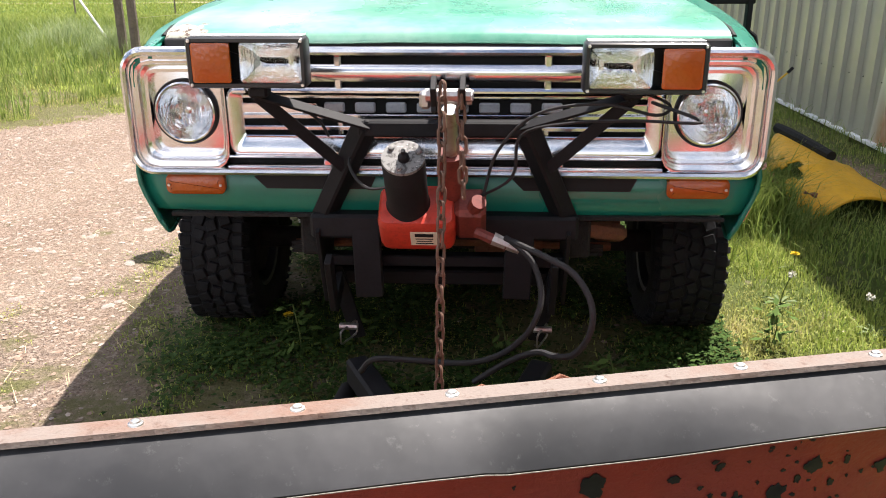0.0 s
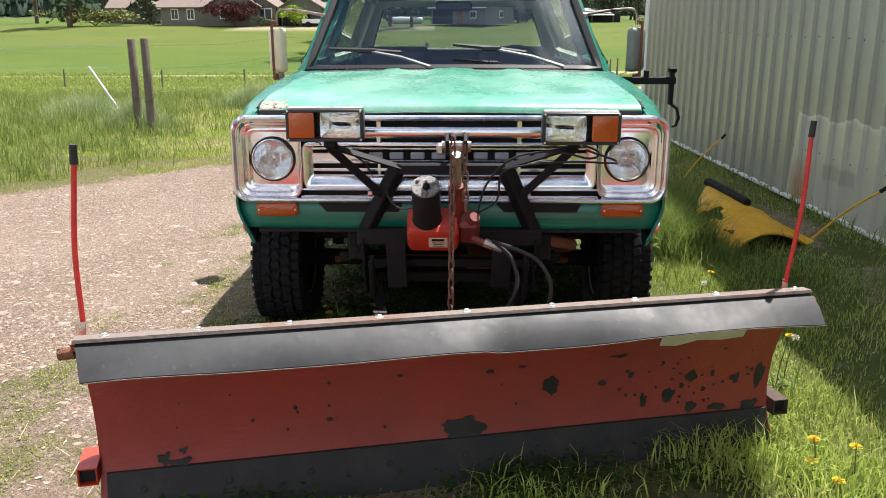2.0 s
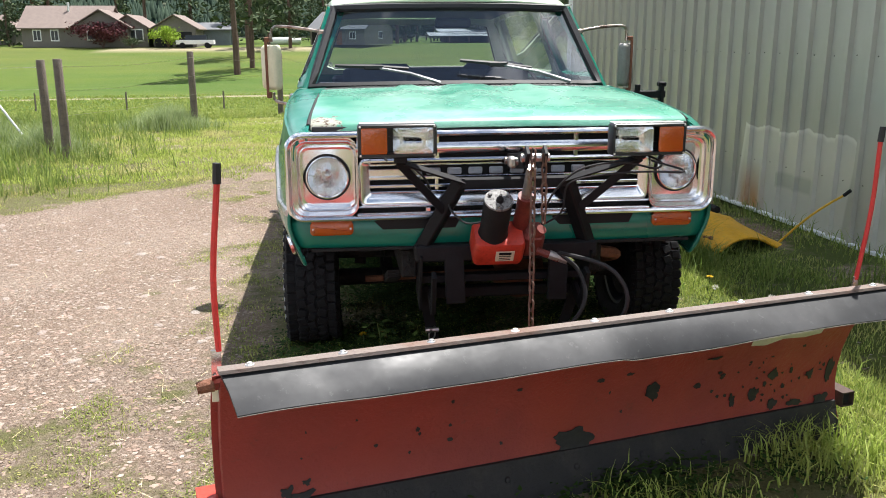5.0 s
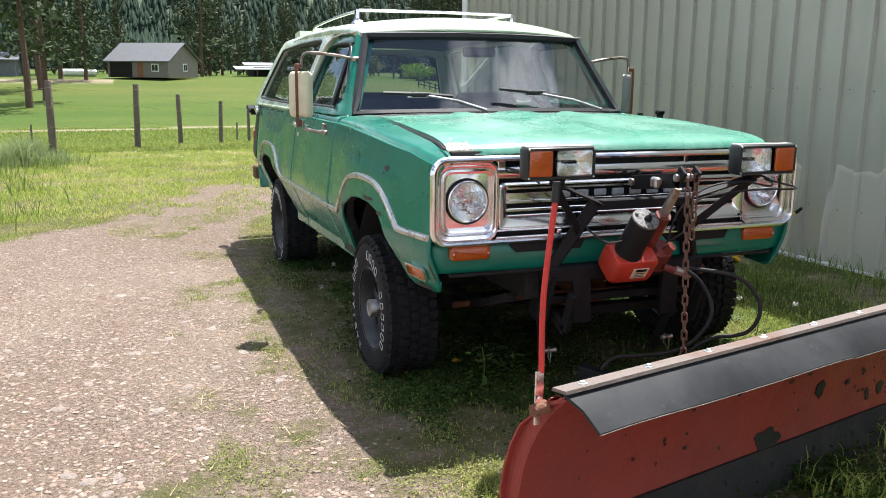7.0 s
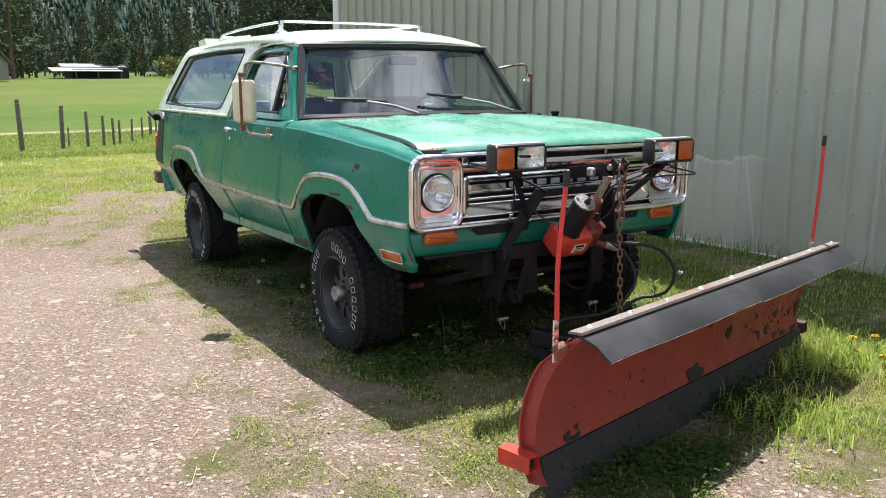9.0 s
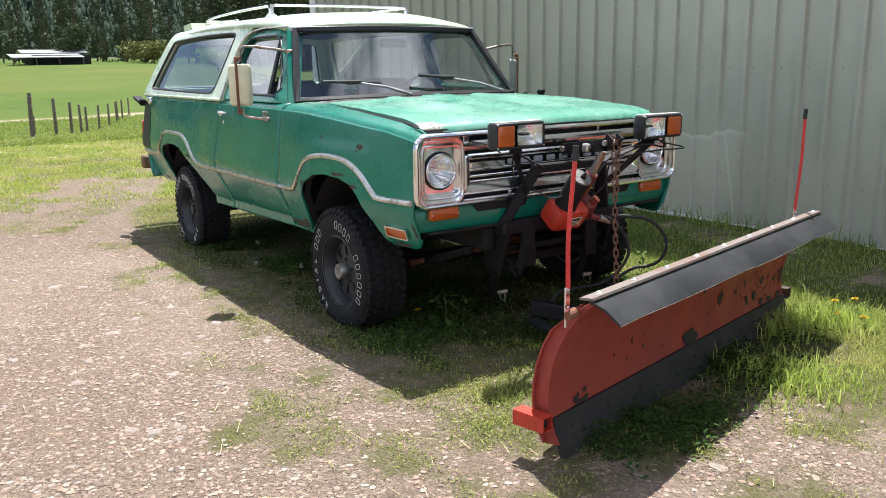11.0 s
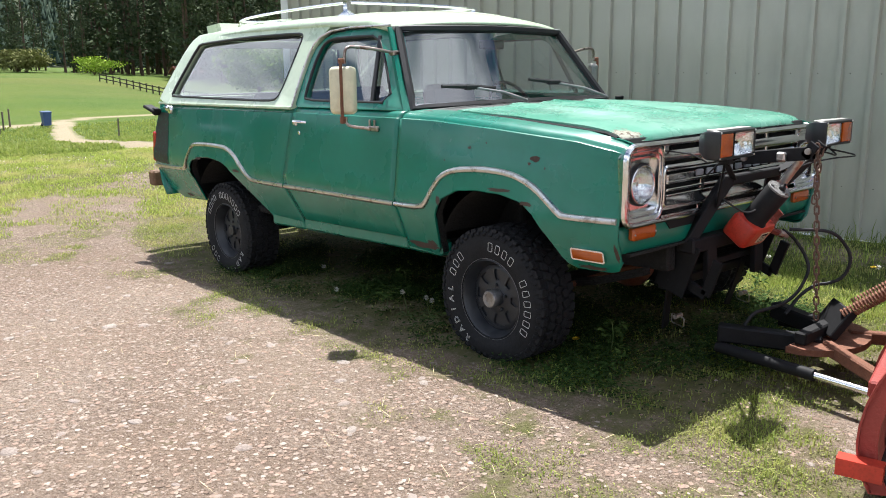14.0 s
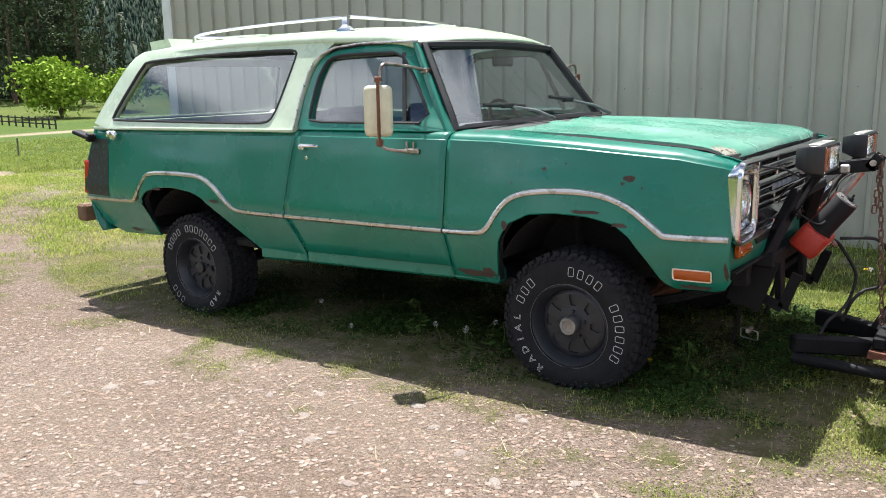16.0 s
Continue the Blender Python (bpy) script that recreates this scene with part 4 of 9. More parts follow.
for s in (-1, 1):
    side = part("hard_top_side", frame_panel(s, TOP_SIDE, QUARTER_GLASS, 0.05, 0.006), MINT, car, "pale mint hard top side")
    g = part("quarter_window", pane(s, QUARTER_GLASS, 0.022), GLASS, car, "tinted fixed side window", smooth=0)
    g.visible_shadow = False
    part("gasket", gasket(s, QUARTER_GLASS, 0.000, 0.011), GASKET, g)
    fr = part("door_frame", frame_panel(s, DOOR_FRAME, DOOR_GLASS, 0.05, -0.010), GREEN, car)
    g = part("door_window", pane(s, DOOR_GLASS, 0.036), GLASS, car, "clear door window with a vent pane", smooth=0)
    g.visible_shadow = False
    part("gasket", gasket(s, DOOR_GLASS, 0.016, 0.010), GASKET, g)
    b = M()
    b.beam((s * (gx(1.70) - 0.026), 1.158, 1.703), (s * (gx(1.325) - 0.026), 1.038, 1.325), 0.022, 0.026)
    part("division_bar", b, GASKET, g)
    # pale gutter line between top and door
    b = M()
    b.tube([(s * (gx(z) + 0.006), y, z) for y, z in [(1.845, 1.27), (1.852, 1.47), (1.84, 1.602), (1.815, 1.672), (1.765, 1.718), (1.665, 1.750), (1.46, 1.766), (1.06, 1.764)]], 0.007, 6)
    part("drip_rail", b, DULL_CHROME, car)
    # mint strip along the belt under the quarter window, and its shadow gap
    b = M()
    b.beam((s * 0.972, 1.85, 1.268), (s * 0.966, 3.94, 1.243), 0.04, 0.022, ch=0.006)
    part("belt_strip", b, MINT, car)
    # windscreen pillar
    a, c = Vector((s * 0.892, 0.760, 1.285)), Vector((s * 0.736, 1.078, 1.755))
    b = M()
    ring = []
    for k_ in range(7):
        p = a.lerp(c, k_ / 6)
        w = 0.040 - 0.014 * k_ / 6
        ring.append([(p.x + s * 0.012, p.y + w, p.z), (p.x + s * 0.020, p.y, p.z), (p.x + s * 0.008, p.y - w * 0.5, p.z - 0.01), (p.x - s * 0.008, p.y - w * 0.4, p.z - 0.005), (p.x - s * 0.012, p.y + w, p.z)])
    b.loft(ring, True, True, True)
    part("windscreen_pillar", b, GREEN, car)

# roof skin, crowned
rows = []
ROOFZ = [(0.955, 1.752), (0.97, 1.768), (1.03, 1.782), (1.3, 1.806), (1.8, 1.822), (2.6, 1.818), (3.2, 1.802), (3.5, 1.785), (3.62, 1.765), (3.66, 1.745)]
for y in [0.955, 0.96, 0.97, 0.99, 1.03, 1.12, 1.3, 1.5, 1.8, 2.2, 2.6, 3.0, 3.2, 3.4, 3.5, 3.58, 3.63, 3.66]:
    z0 = curve_at(ROOFZ, y)
    half = curve_at([(0.9, 0.735), (1.1, 0.755), (1.9, 0.765), (3.66, 0.755)], y)
    row = []
    for i in range(-20, 21):
        u = i / 20
        bow = 0.045 * (1 - abs(u) ** 2.2) * smooth01(0.86, 1.3, y) * smooth01(3.72, 3.3, y) + 0.028 * (1 - abs(u) ** 2.5)
        drop = 0.030 * max(0, (abs(u) - 0.93) / 0.07) ** 2
        yy = y + 0.11 * u * u * smooth01(1.4, 0.95, y)
        row.append((half * u, yy, z0 + bow - drop))
    rows.append(row)
roof = part("roof", M().loft(rows, closed=False), MINT, car, "chalky pale mint roof")
solid(roof, 0.03)

# windscreen
def ws(u, v):
    """u across -1..1, v up 0..1"""
    half = 0.862 + (0.712 - 0.862) * v
    y = 0.70 + 0.31 * v + 0.085 * u * u
    z = 1.303 + (1.752 - 1.303) * v - 0.012 * u * u
    return (half * u, y - 0.045, z)


g = M().loft([[ws(u / 12, v / 6) for u in range(-12, 13)] for v in range(7)], closed=False)
screen = part("windscreen", g, GLASS, car, "curved windscreen with a faint mottled haze")
screen.visible_shadow = False
loop = [ws(u / 12, 0) for u in range(-12, 13)] + [ws(1, v / 6) for v in range(1, 7)] + [ws(-u / 12, 1) for u in range(-11, 13)] + [ws(-1, 1 - v / 6) for v in range(1, 6)]
part("gasket", M().tube([(p[0], p[1] - 0.004, p[2]) for p in loop], 0.025, 6, closed=True), GASKET, screen)
part("header_panel", M().loft([[(0.74 * u, y + 0.10 * u * u, z) for u in [i / 12 for i in range(-12, 13)]] for y, z in ((0.955, 1.735), (0.975, 1.758), (1.06, 1.765))], closed=False), GASKET, car)
# wipers, mid-sweep
for px, tx, tz in ((-0.13, -0.50, 0.30), (0.63, 0.22, 0.36)):
    b = M()
    p0, p1 = Vector((px, 0.545, 1.318)), Vector((tx, 0.64, 1.405 + (0.012 if tx > 0 else 0)))
    b.tube([p0, p0.lerp(p1, 0.45) + Vector((0, -0.012, 0.014)), p1], [0.012, 0.009, 0.007], 6)
    arm = part("wiper_arm", b, metal("dull_wiper_metal", (0.30, 0.30, 0.31), 0.5), car, "dull metal wiper arm")
    b = M()
    tilt = 0.010 if tx < 0 else 0.022
    b.tube([p1 + Vector((-0.22, 0.012, tilt)), p1 + Vector((0, -0.004, 0.002)), p1 + Vector((0.20, 0.006, -tilt))], [0.010, 0.014, 0.010], 6)
    b.box(p1, (0.11, 0.034, 0.028), ch=0.006)
    part("wiper_blade", b, GASKET, arm)

# sloping rear frame with its window
def rw(u, v):
    half = gx(1.25 + 0.5 * v) + 0.0
    return (half * u, 3.952 - 0.305 * v + 0.02 * (1 - u * u), 1.245 + 0.50 * v)


outer = [(-1, 0), (1, 0), (1, 1), (-1, 1)]
inner = rounded(-0.86, 0.09, 0.86, 0.90, 0.07, 4)
o, i_ = polar(outer, (0, 0.5), 64), polar(inner, (0, 0.5), 64)
rings = [[rw(*p) for p in o], [rw(*p) for p in i_], [(q[0], q[1] - 0.04, q[2] - 0.01) for q in [rw(*p) for p in i_]], [(q[0], q[1] - 0.04, q[2] - 0.01) for q in [rw(*p) for p in o]]]
part("hard_top_rear", M().loft(rings), MINT, car)
g = M()
g.add([rw(*p) for p in inner], [tuple(range(len(inner)))])
rear = part("rear_window", g, GLASS, car, "rear window in the hard top", smooth=0)
rear.visible_shadow = False
part("gasket", M().tube([rw(*p) for p in inner], 0.012, 6, closed=True), GASKET, rear)
# air deflector over the rear edge
b = M()
b.loft([[(x, y, z) for y, z in ((3.36, 1.805), (3.40, 1.872), (3.62, 1.855), (3.60, 1.775))] for x in [-0.66 + 0.12 * i for i in range(12)]], True, True, True)
part("rear_deflector", b, MINT, car, "mint roof air deflector")
# tailgate and rear panel
b = M().loft([[(0.955 * u, y + 0.012 * (1 - u * u), z) for u in [i / 10 for i in range(-10, 11)]] for y, z in ((3.99, 0.46), (4.07, 0.55), (4.125, 0.72), (4.11, 0.85), (4.07, 1.0), (3.97, 1.245))], closed=False)
solid(part("tailgate", b, GREEN, car), 0.012)
b = M()
b.beam((-0.99, 4.215, 0.585), (0.99, 4.215, 0.585), 0.11, 0.13, ch=0.015)
b.beam((-0.5, 4.0, 0.58), (-0.5, 4.2, 0.58), 0.06, 0.08)
b.beam((0.5, 4.0, 0.58), (0.5, 4.2, 0.58), 0.06, 0.08)
part("rear_bumper", b, plain("brown_bumper_paint", (0.15, 0.085, 0.045), 0.7, 14, 0.5, 0.002), car, "brown rusty rear bumper")
for s in (-1, 1):
    part("tail_lamp", M().box((s * 0.968, 4.085, 0.87), (0.05, 0.06, 0.26), (9, 0, 0), ch=0.012), REDLENS, car, "red tail lamp")
# hitch bracket and black mark on the rear corner
b = M()
b.box((-1.0, 4.04, 1.190), (0.08, 0.20, 0.028), (12, 0, 0), ch=0.006)
b.box((-1.0, 3.965, 1.172), (0.05, 0.05, 0.06), (12, 0, 0), ch=0.006)
part("corner_bracket", b, BLACK, car, "black steel corner bracket")
rows = [[(-(side_x(y, z) + 0.003), y, z) for y in (3.77 + 0.03 * noise.noise(Vector((z * 30, 1, 1))), 3.85, 3.95, curve_at(TAIL, z) - 0.015)] for z in [0.745 + 0.02 * i for i in range(22)]]
scuff = Mat("scuffed_black_paint", (0.014, 0.016, 0.016), 0.55)
scuff.mix(scuff.noise(26, 6, 0.78, 0.56, 0.62), (0.012, 0.15, 0.09), 0.9)
scuff.mix(scuff.noise(60, 4, 0.7, 0.62, 0.68), (0.20, 0.19, 0.17), 0.7)
part("scuffed_patch", M().loft(rows, closed=False), scuff.m, car, "scuffed black patch")

# roof rack
rk = None
for s in (-1, 1):
    b = M()
    b.tube(spline([(s * 0.565, 1.73, 1.938), (s * 0.57, 2.2, 1.932), (s * 0.575, 2.75, 1.915), (s * 0.58, 3.15, 1.888), (s * 0.58, 3.22, 1.840)], 5), 0.010, 8)
    b.tube(spline([(s * 0.575, 2.45, 1.862), (s * 0.58, 2.8, 1.862), (s * 0.585, 3.2, 1.850)], 4), 0.006, 6)
    rk = part("rack_rail", b, CHROME, car, "bright roof rack rail")
    b = M()
    b.loft([[(s * 0.58 + dx, 1.75 + dy, z) for dx, dy in ((-w, -l), (w, -l), (w, l), (-w, l))] for z, w, l in ((1.840, 0.03, 0.065), (1.856, 0.028, 0.06), (1.885, 0.010, 0.022), (1.945, 0.012, 0.02))], True, True, True)
    part("rack_foot", b, CHROME, rk)
for y, z in ((1.74, 1.938), (3.18, 1.875)):
    b = M()
    b.tube([(-0.57, y, z), (0, y, z + 0.006), (0.57, y, z)], 0.010, 6)
    part("rack_bar", b, CHROME, car)

ARMMETAL = metal("rust_browned_chrome", (0.42, 0.36, 0.32), 0.3, (0.14, 0.07, 0.045), 0.8, 0.48)
# mirrors: tall truck mirrors on bent tube arms
for s in (-1, 1):
    y0, x0 = (1.05, 1.10) if s < 0 else (1.05, 1.125)
    b = M()
    b.tube(spline([(s * 0.775, 0.985, 1.600), (s * 0.90, 1.00, 1.622), (s * (x0 - 0.09), y0 - 0.005, 1.636), (s * (x0 - 0.02), y0, 1.632), (s * x0, y0, 1.59), (s * x0, y0, 1.545)], 5), 0.009, 8)
    b.box((s * 0.79, 0.985, 1.602), (0.05, 0.05, 0.03), ch=0.006)
    part("mirror_arm", b, ARMMETAL, car, "rust-speckled chrome mirror bracket")
    b = M()
    b.tube(spline([(s * x0, y0, 1.245), (s * x0, y0, 1.212), (s * (x0 - 0.02), y0 - 0.03, 1.192), (s * 1.0, y0 - 0.10, 1.178)], 5), 0.009, 8)
    b.box((s * 0.998, 0.93, 1.180), (0.03, 0.10, 0.028), ch=0.006)
    b.box((s * 0.998, 0.92, 1.205), (0.012, 0.012, 0.05), ch=0.003)
    b.box((s * 0.998, 0.965, 1.205), (0.012, 0.012, 0.05), ch=0.003)
    arm = part("mirror_arm", b, ARMMETAL, car, "rust-speckled chrome mirror bracket")
    if s > 0:
        k_ = M()
        k_.box((1.19, 0.97, 1.212), (0.36, 0.035, 0.045), ch=0.005)
        k_.box((1.346, 0.97, 1.175), (0.024, 0.05, 0.22), ch=0.004)
        k_.box((1.346, 0.97, 1.275), (0.05, 0.05, 0.03), ch=0.006)
        k_.box((1.188, 0.97, 1.245), (0.03, 0.03, 0.06), ch=0.004)
        k_.tube([(1.35, 0.97, 1.07), (1.39, 0.97, 1.04), (1.405, 0.97, 0.98), (1.39, 0.97, 0.935), (1.365, 0.97, 0.93)], 0.010, 6)
        part("clamp_bracket", k_, BLACK, car, "black steel clamp on the mirror bracket")
    head = M()
    turn = pose(s * (x0 + 0.012), y0 + 0.01, 1.395, 0, 0, s * 49)
    out = rounded(-0.076, -0.134, 0.076, 0.134, 0.03, 4)
    rings = []
    for grow, dy in ((-0.010, 0.030), (0.0, 0.026), (0.0, -0.004), (-0.010, -0.020), (-0.022, -0.026)):
        rings.append([(p[0], dy, p[1]) for p in (inset(out, -grow) if grow else out)])
    head.loft(rings, True, True, True, turn)
    # shell on the wall side is coloured grey for the shade it stands in
    body = part("mirror_head", head, plain("cream_mirror_shell", (0.62, 0.58, 0.40), 0.4, 14, 0.2) if s < 0 else plain("shade_grey_mirror_shell", (0.20, 0.20, 0.18), 0.4, 14, 0.3), arm, "yellowed cream mirror shell" if s < 0 else "mirror shell coloured grey to look shaded")
    g = M()
    g.add([(p[0], 0.0305, p[1]) for p in inset(out, 0.014)], [tuple(range(len(out)))], turn)
    part("mirror_glass", g, MIRROR, arm, smooth=0)
    b = M()
    b.beam(turn @ Vector((0, -0.030, -0.155)), turn @ Vector((0, -0.030, 0.155)), 0.016, 0.012, (0, 1, 0))
    b.box(turn @ Vector((0, -0.02, 0.165)), (0.03, 0.03, 0.03), ch=0.006)
    b.box(turn @ Vector((0, -0.02, -0.165)), (0.03, 0.03, 0.04), ch=0.006)
    part("mirror_spine", b, RUSTY, arm)

# handles, locks, caps, rust scars
for s in (-1, 1):
    b = M()
    b.tube([(s * 1.022, 1.60, 1.186), (s * 1.034, 1.66, 1.188), (s * 1.030, 1.74, 1.186)], [0.007, 0.010, 0.012], 8)
    b.box((s * 1.012, 1.745, 1.176), (0.03, 0.045, 0.035), ch=0.008)
    part("door_handle", b, CHROME, car, "chrome door handle")
    b = M()
    b.lathe([(0.013, 0), (0.013, 0.006), (0.009, 0.009)], 12, pose(s * 1.004, 1.715, 1.115, 0, s * 90, 0))
    part("door_lock", b, CHROME, car)
    b = M()
    out = rounded(-0.088, -0.032, 0.088, 0.032, 0.012, 3)
    mm = Matrix.Translation((s * (side_x(-0.59, 0.680) + 0.002), -0.59, 0.680)) @ pose(0, 0, 0, 0, s * 19, -s * 8.0) @ pose(0, 0, 0, 90, 0, s * 90)
    b.loft([[(p[0], p[1], 0) for p in out], [(p[0], p[1], 0.012) for p in out], [(p[0], p[1], 0.012) for p in inset(out, 0.010)], [(p[0], p[1], 0.006) for p in inset(out, 0.012)]], True, True, False, mm)
    bez = part("side_marker", b, CHROME, car, "amber side marker in a chrome bezel")
    b = M()
    b.loft([[(p[0], p[1], 0.004) for p in inset(out, 0.006)], [(p[0], p[1], 0.013) for p in inset(out, 0.008)], [(p[0], p[1], 0.015) for p in inset(out, 0.011)]], True, False, True, mm)
    part("lens", b, AMBER, bez)
for y, z, r in ((3.655, 1.196, 0.034), (3.705, 1.205, 0.024)):
    b = M()
    b.lathe([(r, 0), (r, 0.014), (r * 0.85, 0.022), (r * 0.4, 0.026)], 20, pose(-1.000, y, z, 0, -90, 0))
    part("filler_cap", b, CHROME, car, "chrome filler cap")


# ---- front end ----
def ring_y(poly, y):
    return [(p[0], y, p[1]) for p in poly]


grille = None
rec = part("grille_backing", M().box((0, -0.722, 1.0), (1.30, 0.02, 0.36), ch=0.004), DARK, car)
out = rounded(-0.936, 0.812, 0.936, 1.192, 0.075, 6)
rings = [ring_y(inset(out, 0.030), -0.715), ring_y(inset(out, 0.016), -0.745), ring_y(out, -0.770), ring_y(inset(out, 0.006), -0.784), ring_y(inset(out, 0.014), -0.788), ring_y(inset(out, 0.022), -0.784), ring_y(inset(out, 0.028), -0.772),
         ring_y(inset(out, 0.030), -0.74)]
grille = part("grille_surround", M().loft(rings), CHROME, car, "dented bright metal grille surround")
for s in (-1, 1):
    lo, hi = (0.632, 0.917) if s > 0 else (-0.917, -0.632)
    bl, bh = (0.652, 0.860) if s > 0 else (-0.860, -0.652)
    rings = []
    for u, y in ((0, -0.770), (0.04, -0.776), (0.16, -0.776), (0.20, -0.768), (0.34, -0.766), (0.38, -0.772), (0.52, -0.770), (0.58, -0.756), (0.74, -0.752), (0.80, -0.760), (0.96, -0.758), (1.0, -0.735)):
        a, c, e, f = lo + (bl - lo) * u, 0.830 + (0.882 - 0.830) * u, hi + (bh - hi) * u, 1.174 + (1.116 - 1.174) * u
        rings.append(ring_y(rounded(a, c, e, f, 0.055 - 0.028 * u, 5), y))
    # the floor of the bezel, with a round opening for the lamp
    cx, cz = s * 0.762, 1.0
    last = polar([(p[0], p[2]) for p in rings[-1]], (cx, cz), 48)
    first = [polar([(p[0], p[2]) for p in r], (cx, cz), 48) for r in rings]
    loops = [[(p[0], r[0][1], p[1]) for p in q] for q, r in zip(first, rings)]
    hole = [(cx + 0.094 * math.cos(2 * math.pi * i / 48), -0.737, cz + 0.094 * math.sin(2 * math.pi * i / 48)) for i in range(48)]
    ear = part("headlamp_bezel", M().loft(loops + [hole]), CHROME, grille, "stepped bright headlamp bezel")
    at = pose(cx, -0.735, cz, 90, 0, 0)
    lamp = part("headlamp_ring", M().lathe([(0.098, -0.01), (0.098, 0.012), (0.094, 0.018), (0.087, 0.016), (0.0875, -0.01)], 40, at, True), GASKET, car, "round headlamp in a dark ring")
    part("retaining_ring", M().lathe([(0.0905, 0.012), (0.0895, 0.021), (0.085, 0.023), (0.081, 0.020), (0.0815, 0.012)], 40, at, True), CHROME, lamp, "bright retaining ring")
    part("reflector", M().lathe([(0.0, -0.060), (0.015, -0.058), (0.03, -0.052), (0.045, -0.042), (0.06, -0.028), (0.075, -0.009), (0.087, 0.008), (0.090, 0.006), (0.062, -0.034), (0.0, -0.066)], 32, at), REFLECTOR, lamp)
    g = part("lens", M().lathe([(0.087, 0.010), (0.075, 0.020), (0.05, 0.028), (0.025, 0.032), (0.0, 0.033)][::-1], 32, at), LAMPGLASS, lamp, "fluted glass lens")
    g.visible_shadow = False
    part("bulb_shield", M().lathe([(0.0, -0.05), (0.010, -0.05), (0.013, -0.022), (0.010, -0.012), (0.0, -0.010)], 20, at), CHROME, lamp)
    # turn signal
    c0, c1 = (0.660, 0.842) if s > 0 else (-0.842, -0.660)
    o = rounded(c0, 0.752, c1, 0.812, 0.018, 4)
    t = part("turn_signal", M().loft([ring_y(o, -0.745), ring_y(o, -0.763), ring_y(inset(o, 0.006), -0.769), ring_y(inset(o, 0.02), -0.772)], True, True, True), AMBER, car, "amber turn signal under the grille")
    for x in (c0 + 0.012, c1 - 0.012):
        part("lens_screw", M().lathe([(0.005, 0), (0.004, 0.004)], 8, pose(x, -0.7715, 0.782, 90, 0, 0)), ZINC, t)

# horizontal bars of the grille: bright bands between dark slots
for nm, z0, z1, half, y in (("top", 1.164, 1.181, 0.64, -0.772), ("upper", 1.094, 1.142, 0.64, -0.776), ("sill", 0.866, 0.878, 0.635, -0.772), ("bottom", 0.836, 0.847, 0.64, -0.774)):
    rows = [ring for ring in [[(x, -0.73, z0), (x, y + 0.006, z0), (x, y, z0 + 0.25 * (z1 - z0)), (x, y - 0.002, (z0 + z1) / 2), (x, y, z1 - 0.25 * (z1 - z0)), (x, y + 0.006, z1), (x, -0.73, z1)] for x in (-half, -half * 0.33, half * 0.33, half)]]
    part("grille_bar", M().loft(rows, closed=False), CHROME, grille)
for x in (-0.300, 0.300):
    part("grille_post", M().box((x, -0.762, 1.12), (0.022, 0.02, 0.10), ch=0.004), CHROME, grille)
for x0, x1 in ((-0.636, -0.60), (0.60, 0.636)):
    part("grille_post", M().box(((x0 + x1) / 2, -0.764, 1.153), (x1 - x0, 0.02, 0.03), ch=0.003), CHROME, grille)
o = rounded(-0.632, 0.876, 0.632, 1.076, 0.03, 4)
i_ = rounded(-0.585, 0.930, 0.585, 1.060, 0.016, 4)
part("grille_insert", M().loft([ring_y(o, -0.735), ring_y(o, -0.768), ring_y(inset(o, 0.008), -0.776), ring_y(inset(o, 0.014), -0.776), ring_y(i_, -0.758), ring_y(inset(i_, 0.004), -0.735)]), CHROME, grille)
for z0, z1, x0, x1 in ((1.000, 1.030, -0.585, -0.365), (1.000, 1.030, 0.365, 0.585), (0.984, 0.999, -0.585, 0.585), (0.950, 0.964, -0.585, 0.585), (0.930, 0.936, -0.585, 0.585), (1.044, 1.054, -0.585, 0.585)):
    part("grille_bar", M().box(((x0 + x1) / 2, -0.757, (z0 + z1) / 2), (x1 - x0, 0.018, z1 - z0), ch=0.003), CHROME, grille)
for x in (-0.300, 0.300):
    part("grille_post", M().box((x, -0.756, 0.968), (0.016, 0.016, 0.06), ch=0.003), CHROME, grille)
for i in range(8):
    x = -0.315 + i * 0.09
    b = M()
    b.box((x, -0.760, 1.018), (0.060, 0.014, 0.030), ch=0.005)
    part("name_block", b, plain("pale_badge_paint", (0.27, 0.29, 0.32), 0.35, 20, 0.3), grille, "plain chrome badge block")
for x in (-0.34, 0.34):
    part("grille_clip", M().box((x, -0.776, 0.857), (0.022, 0.012, 0.018), ch=0.003), CHROME, grille)

# front valance, dark plates on it painting in the shade of its openings
rows = []
for y, z in ((-0.70, 0.822), (-0.742, 0.818), (-0.752, 0.80), (-0.754, 0.75), (-0.750, 0.705), (-0.738, 0.690), (-0.70, 0.686)):
    rows.append([(curve_at([(0.68, 0.893), (0.75, 0.915), (0.82, 0.930)], z) * u, y + 0.02 * abs(u) ** 4, z) for u in [i / 16 for i in range(-16, 17)]])
solid(part("front_valance", M().loft(rows, closed=False), GREEN, car, "scuffed green front valance"), 0.008)
for x0, x1 in ((-0.575, -0.20), (0.20, 0.575)):
    o = [(x0, 0.812), (x1, 0.812), (x1 - 0.02, 0.770), (x0 + 0.04, 0.770)]
    part("valance_opening", M().loft([ring_y(o, -0.750), ring_y(o, -0.7575)], True, True, True), DARK, car)
part("valance_lip", M().beam((-0.84, -0.745, 0.684), (0.84, -0.745, 0.684), 0.02, 0.012), UNDER, car)

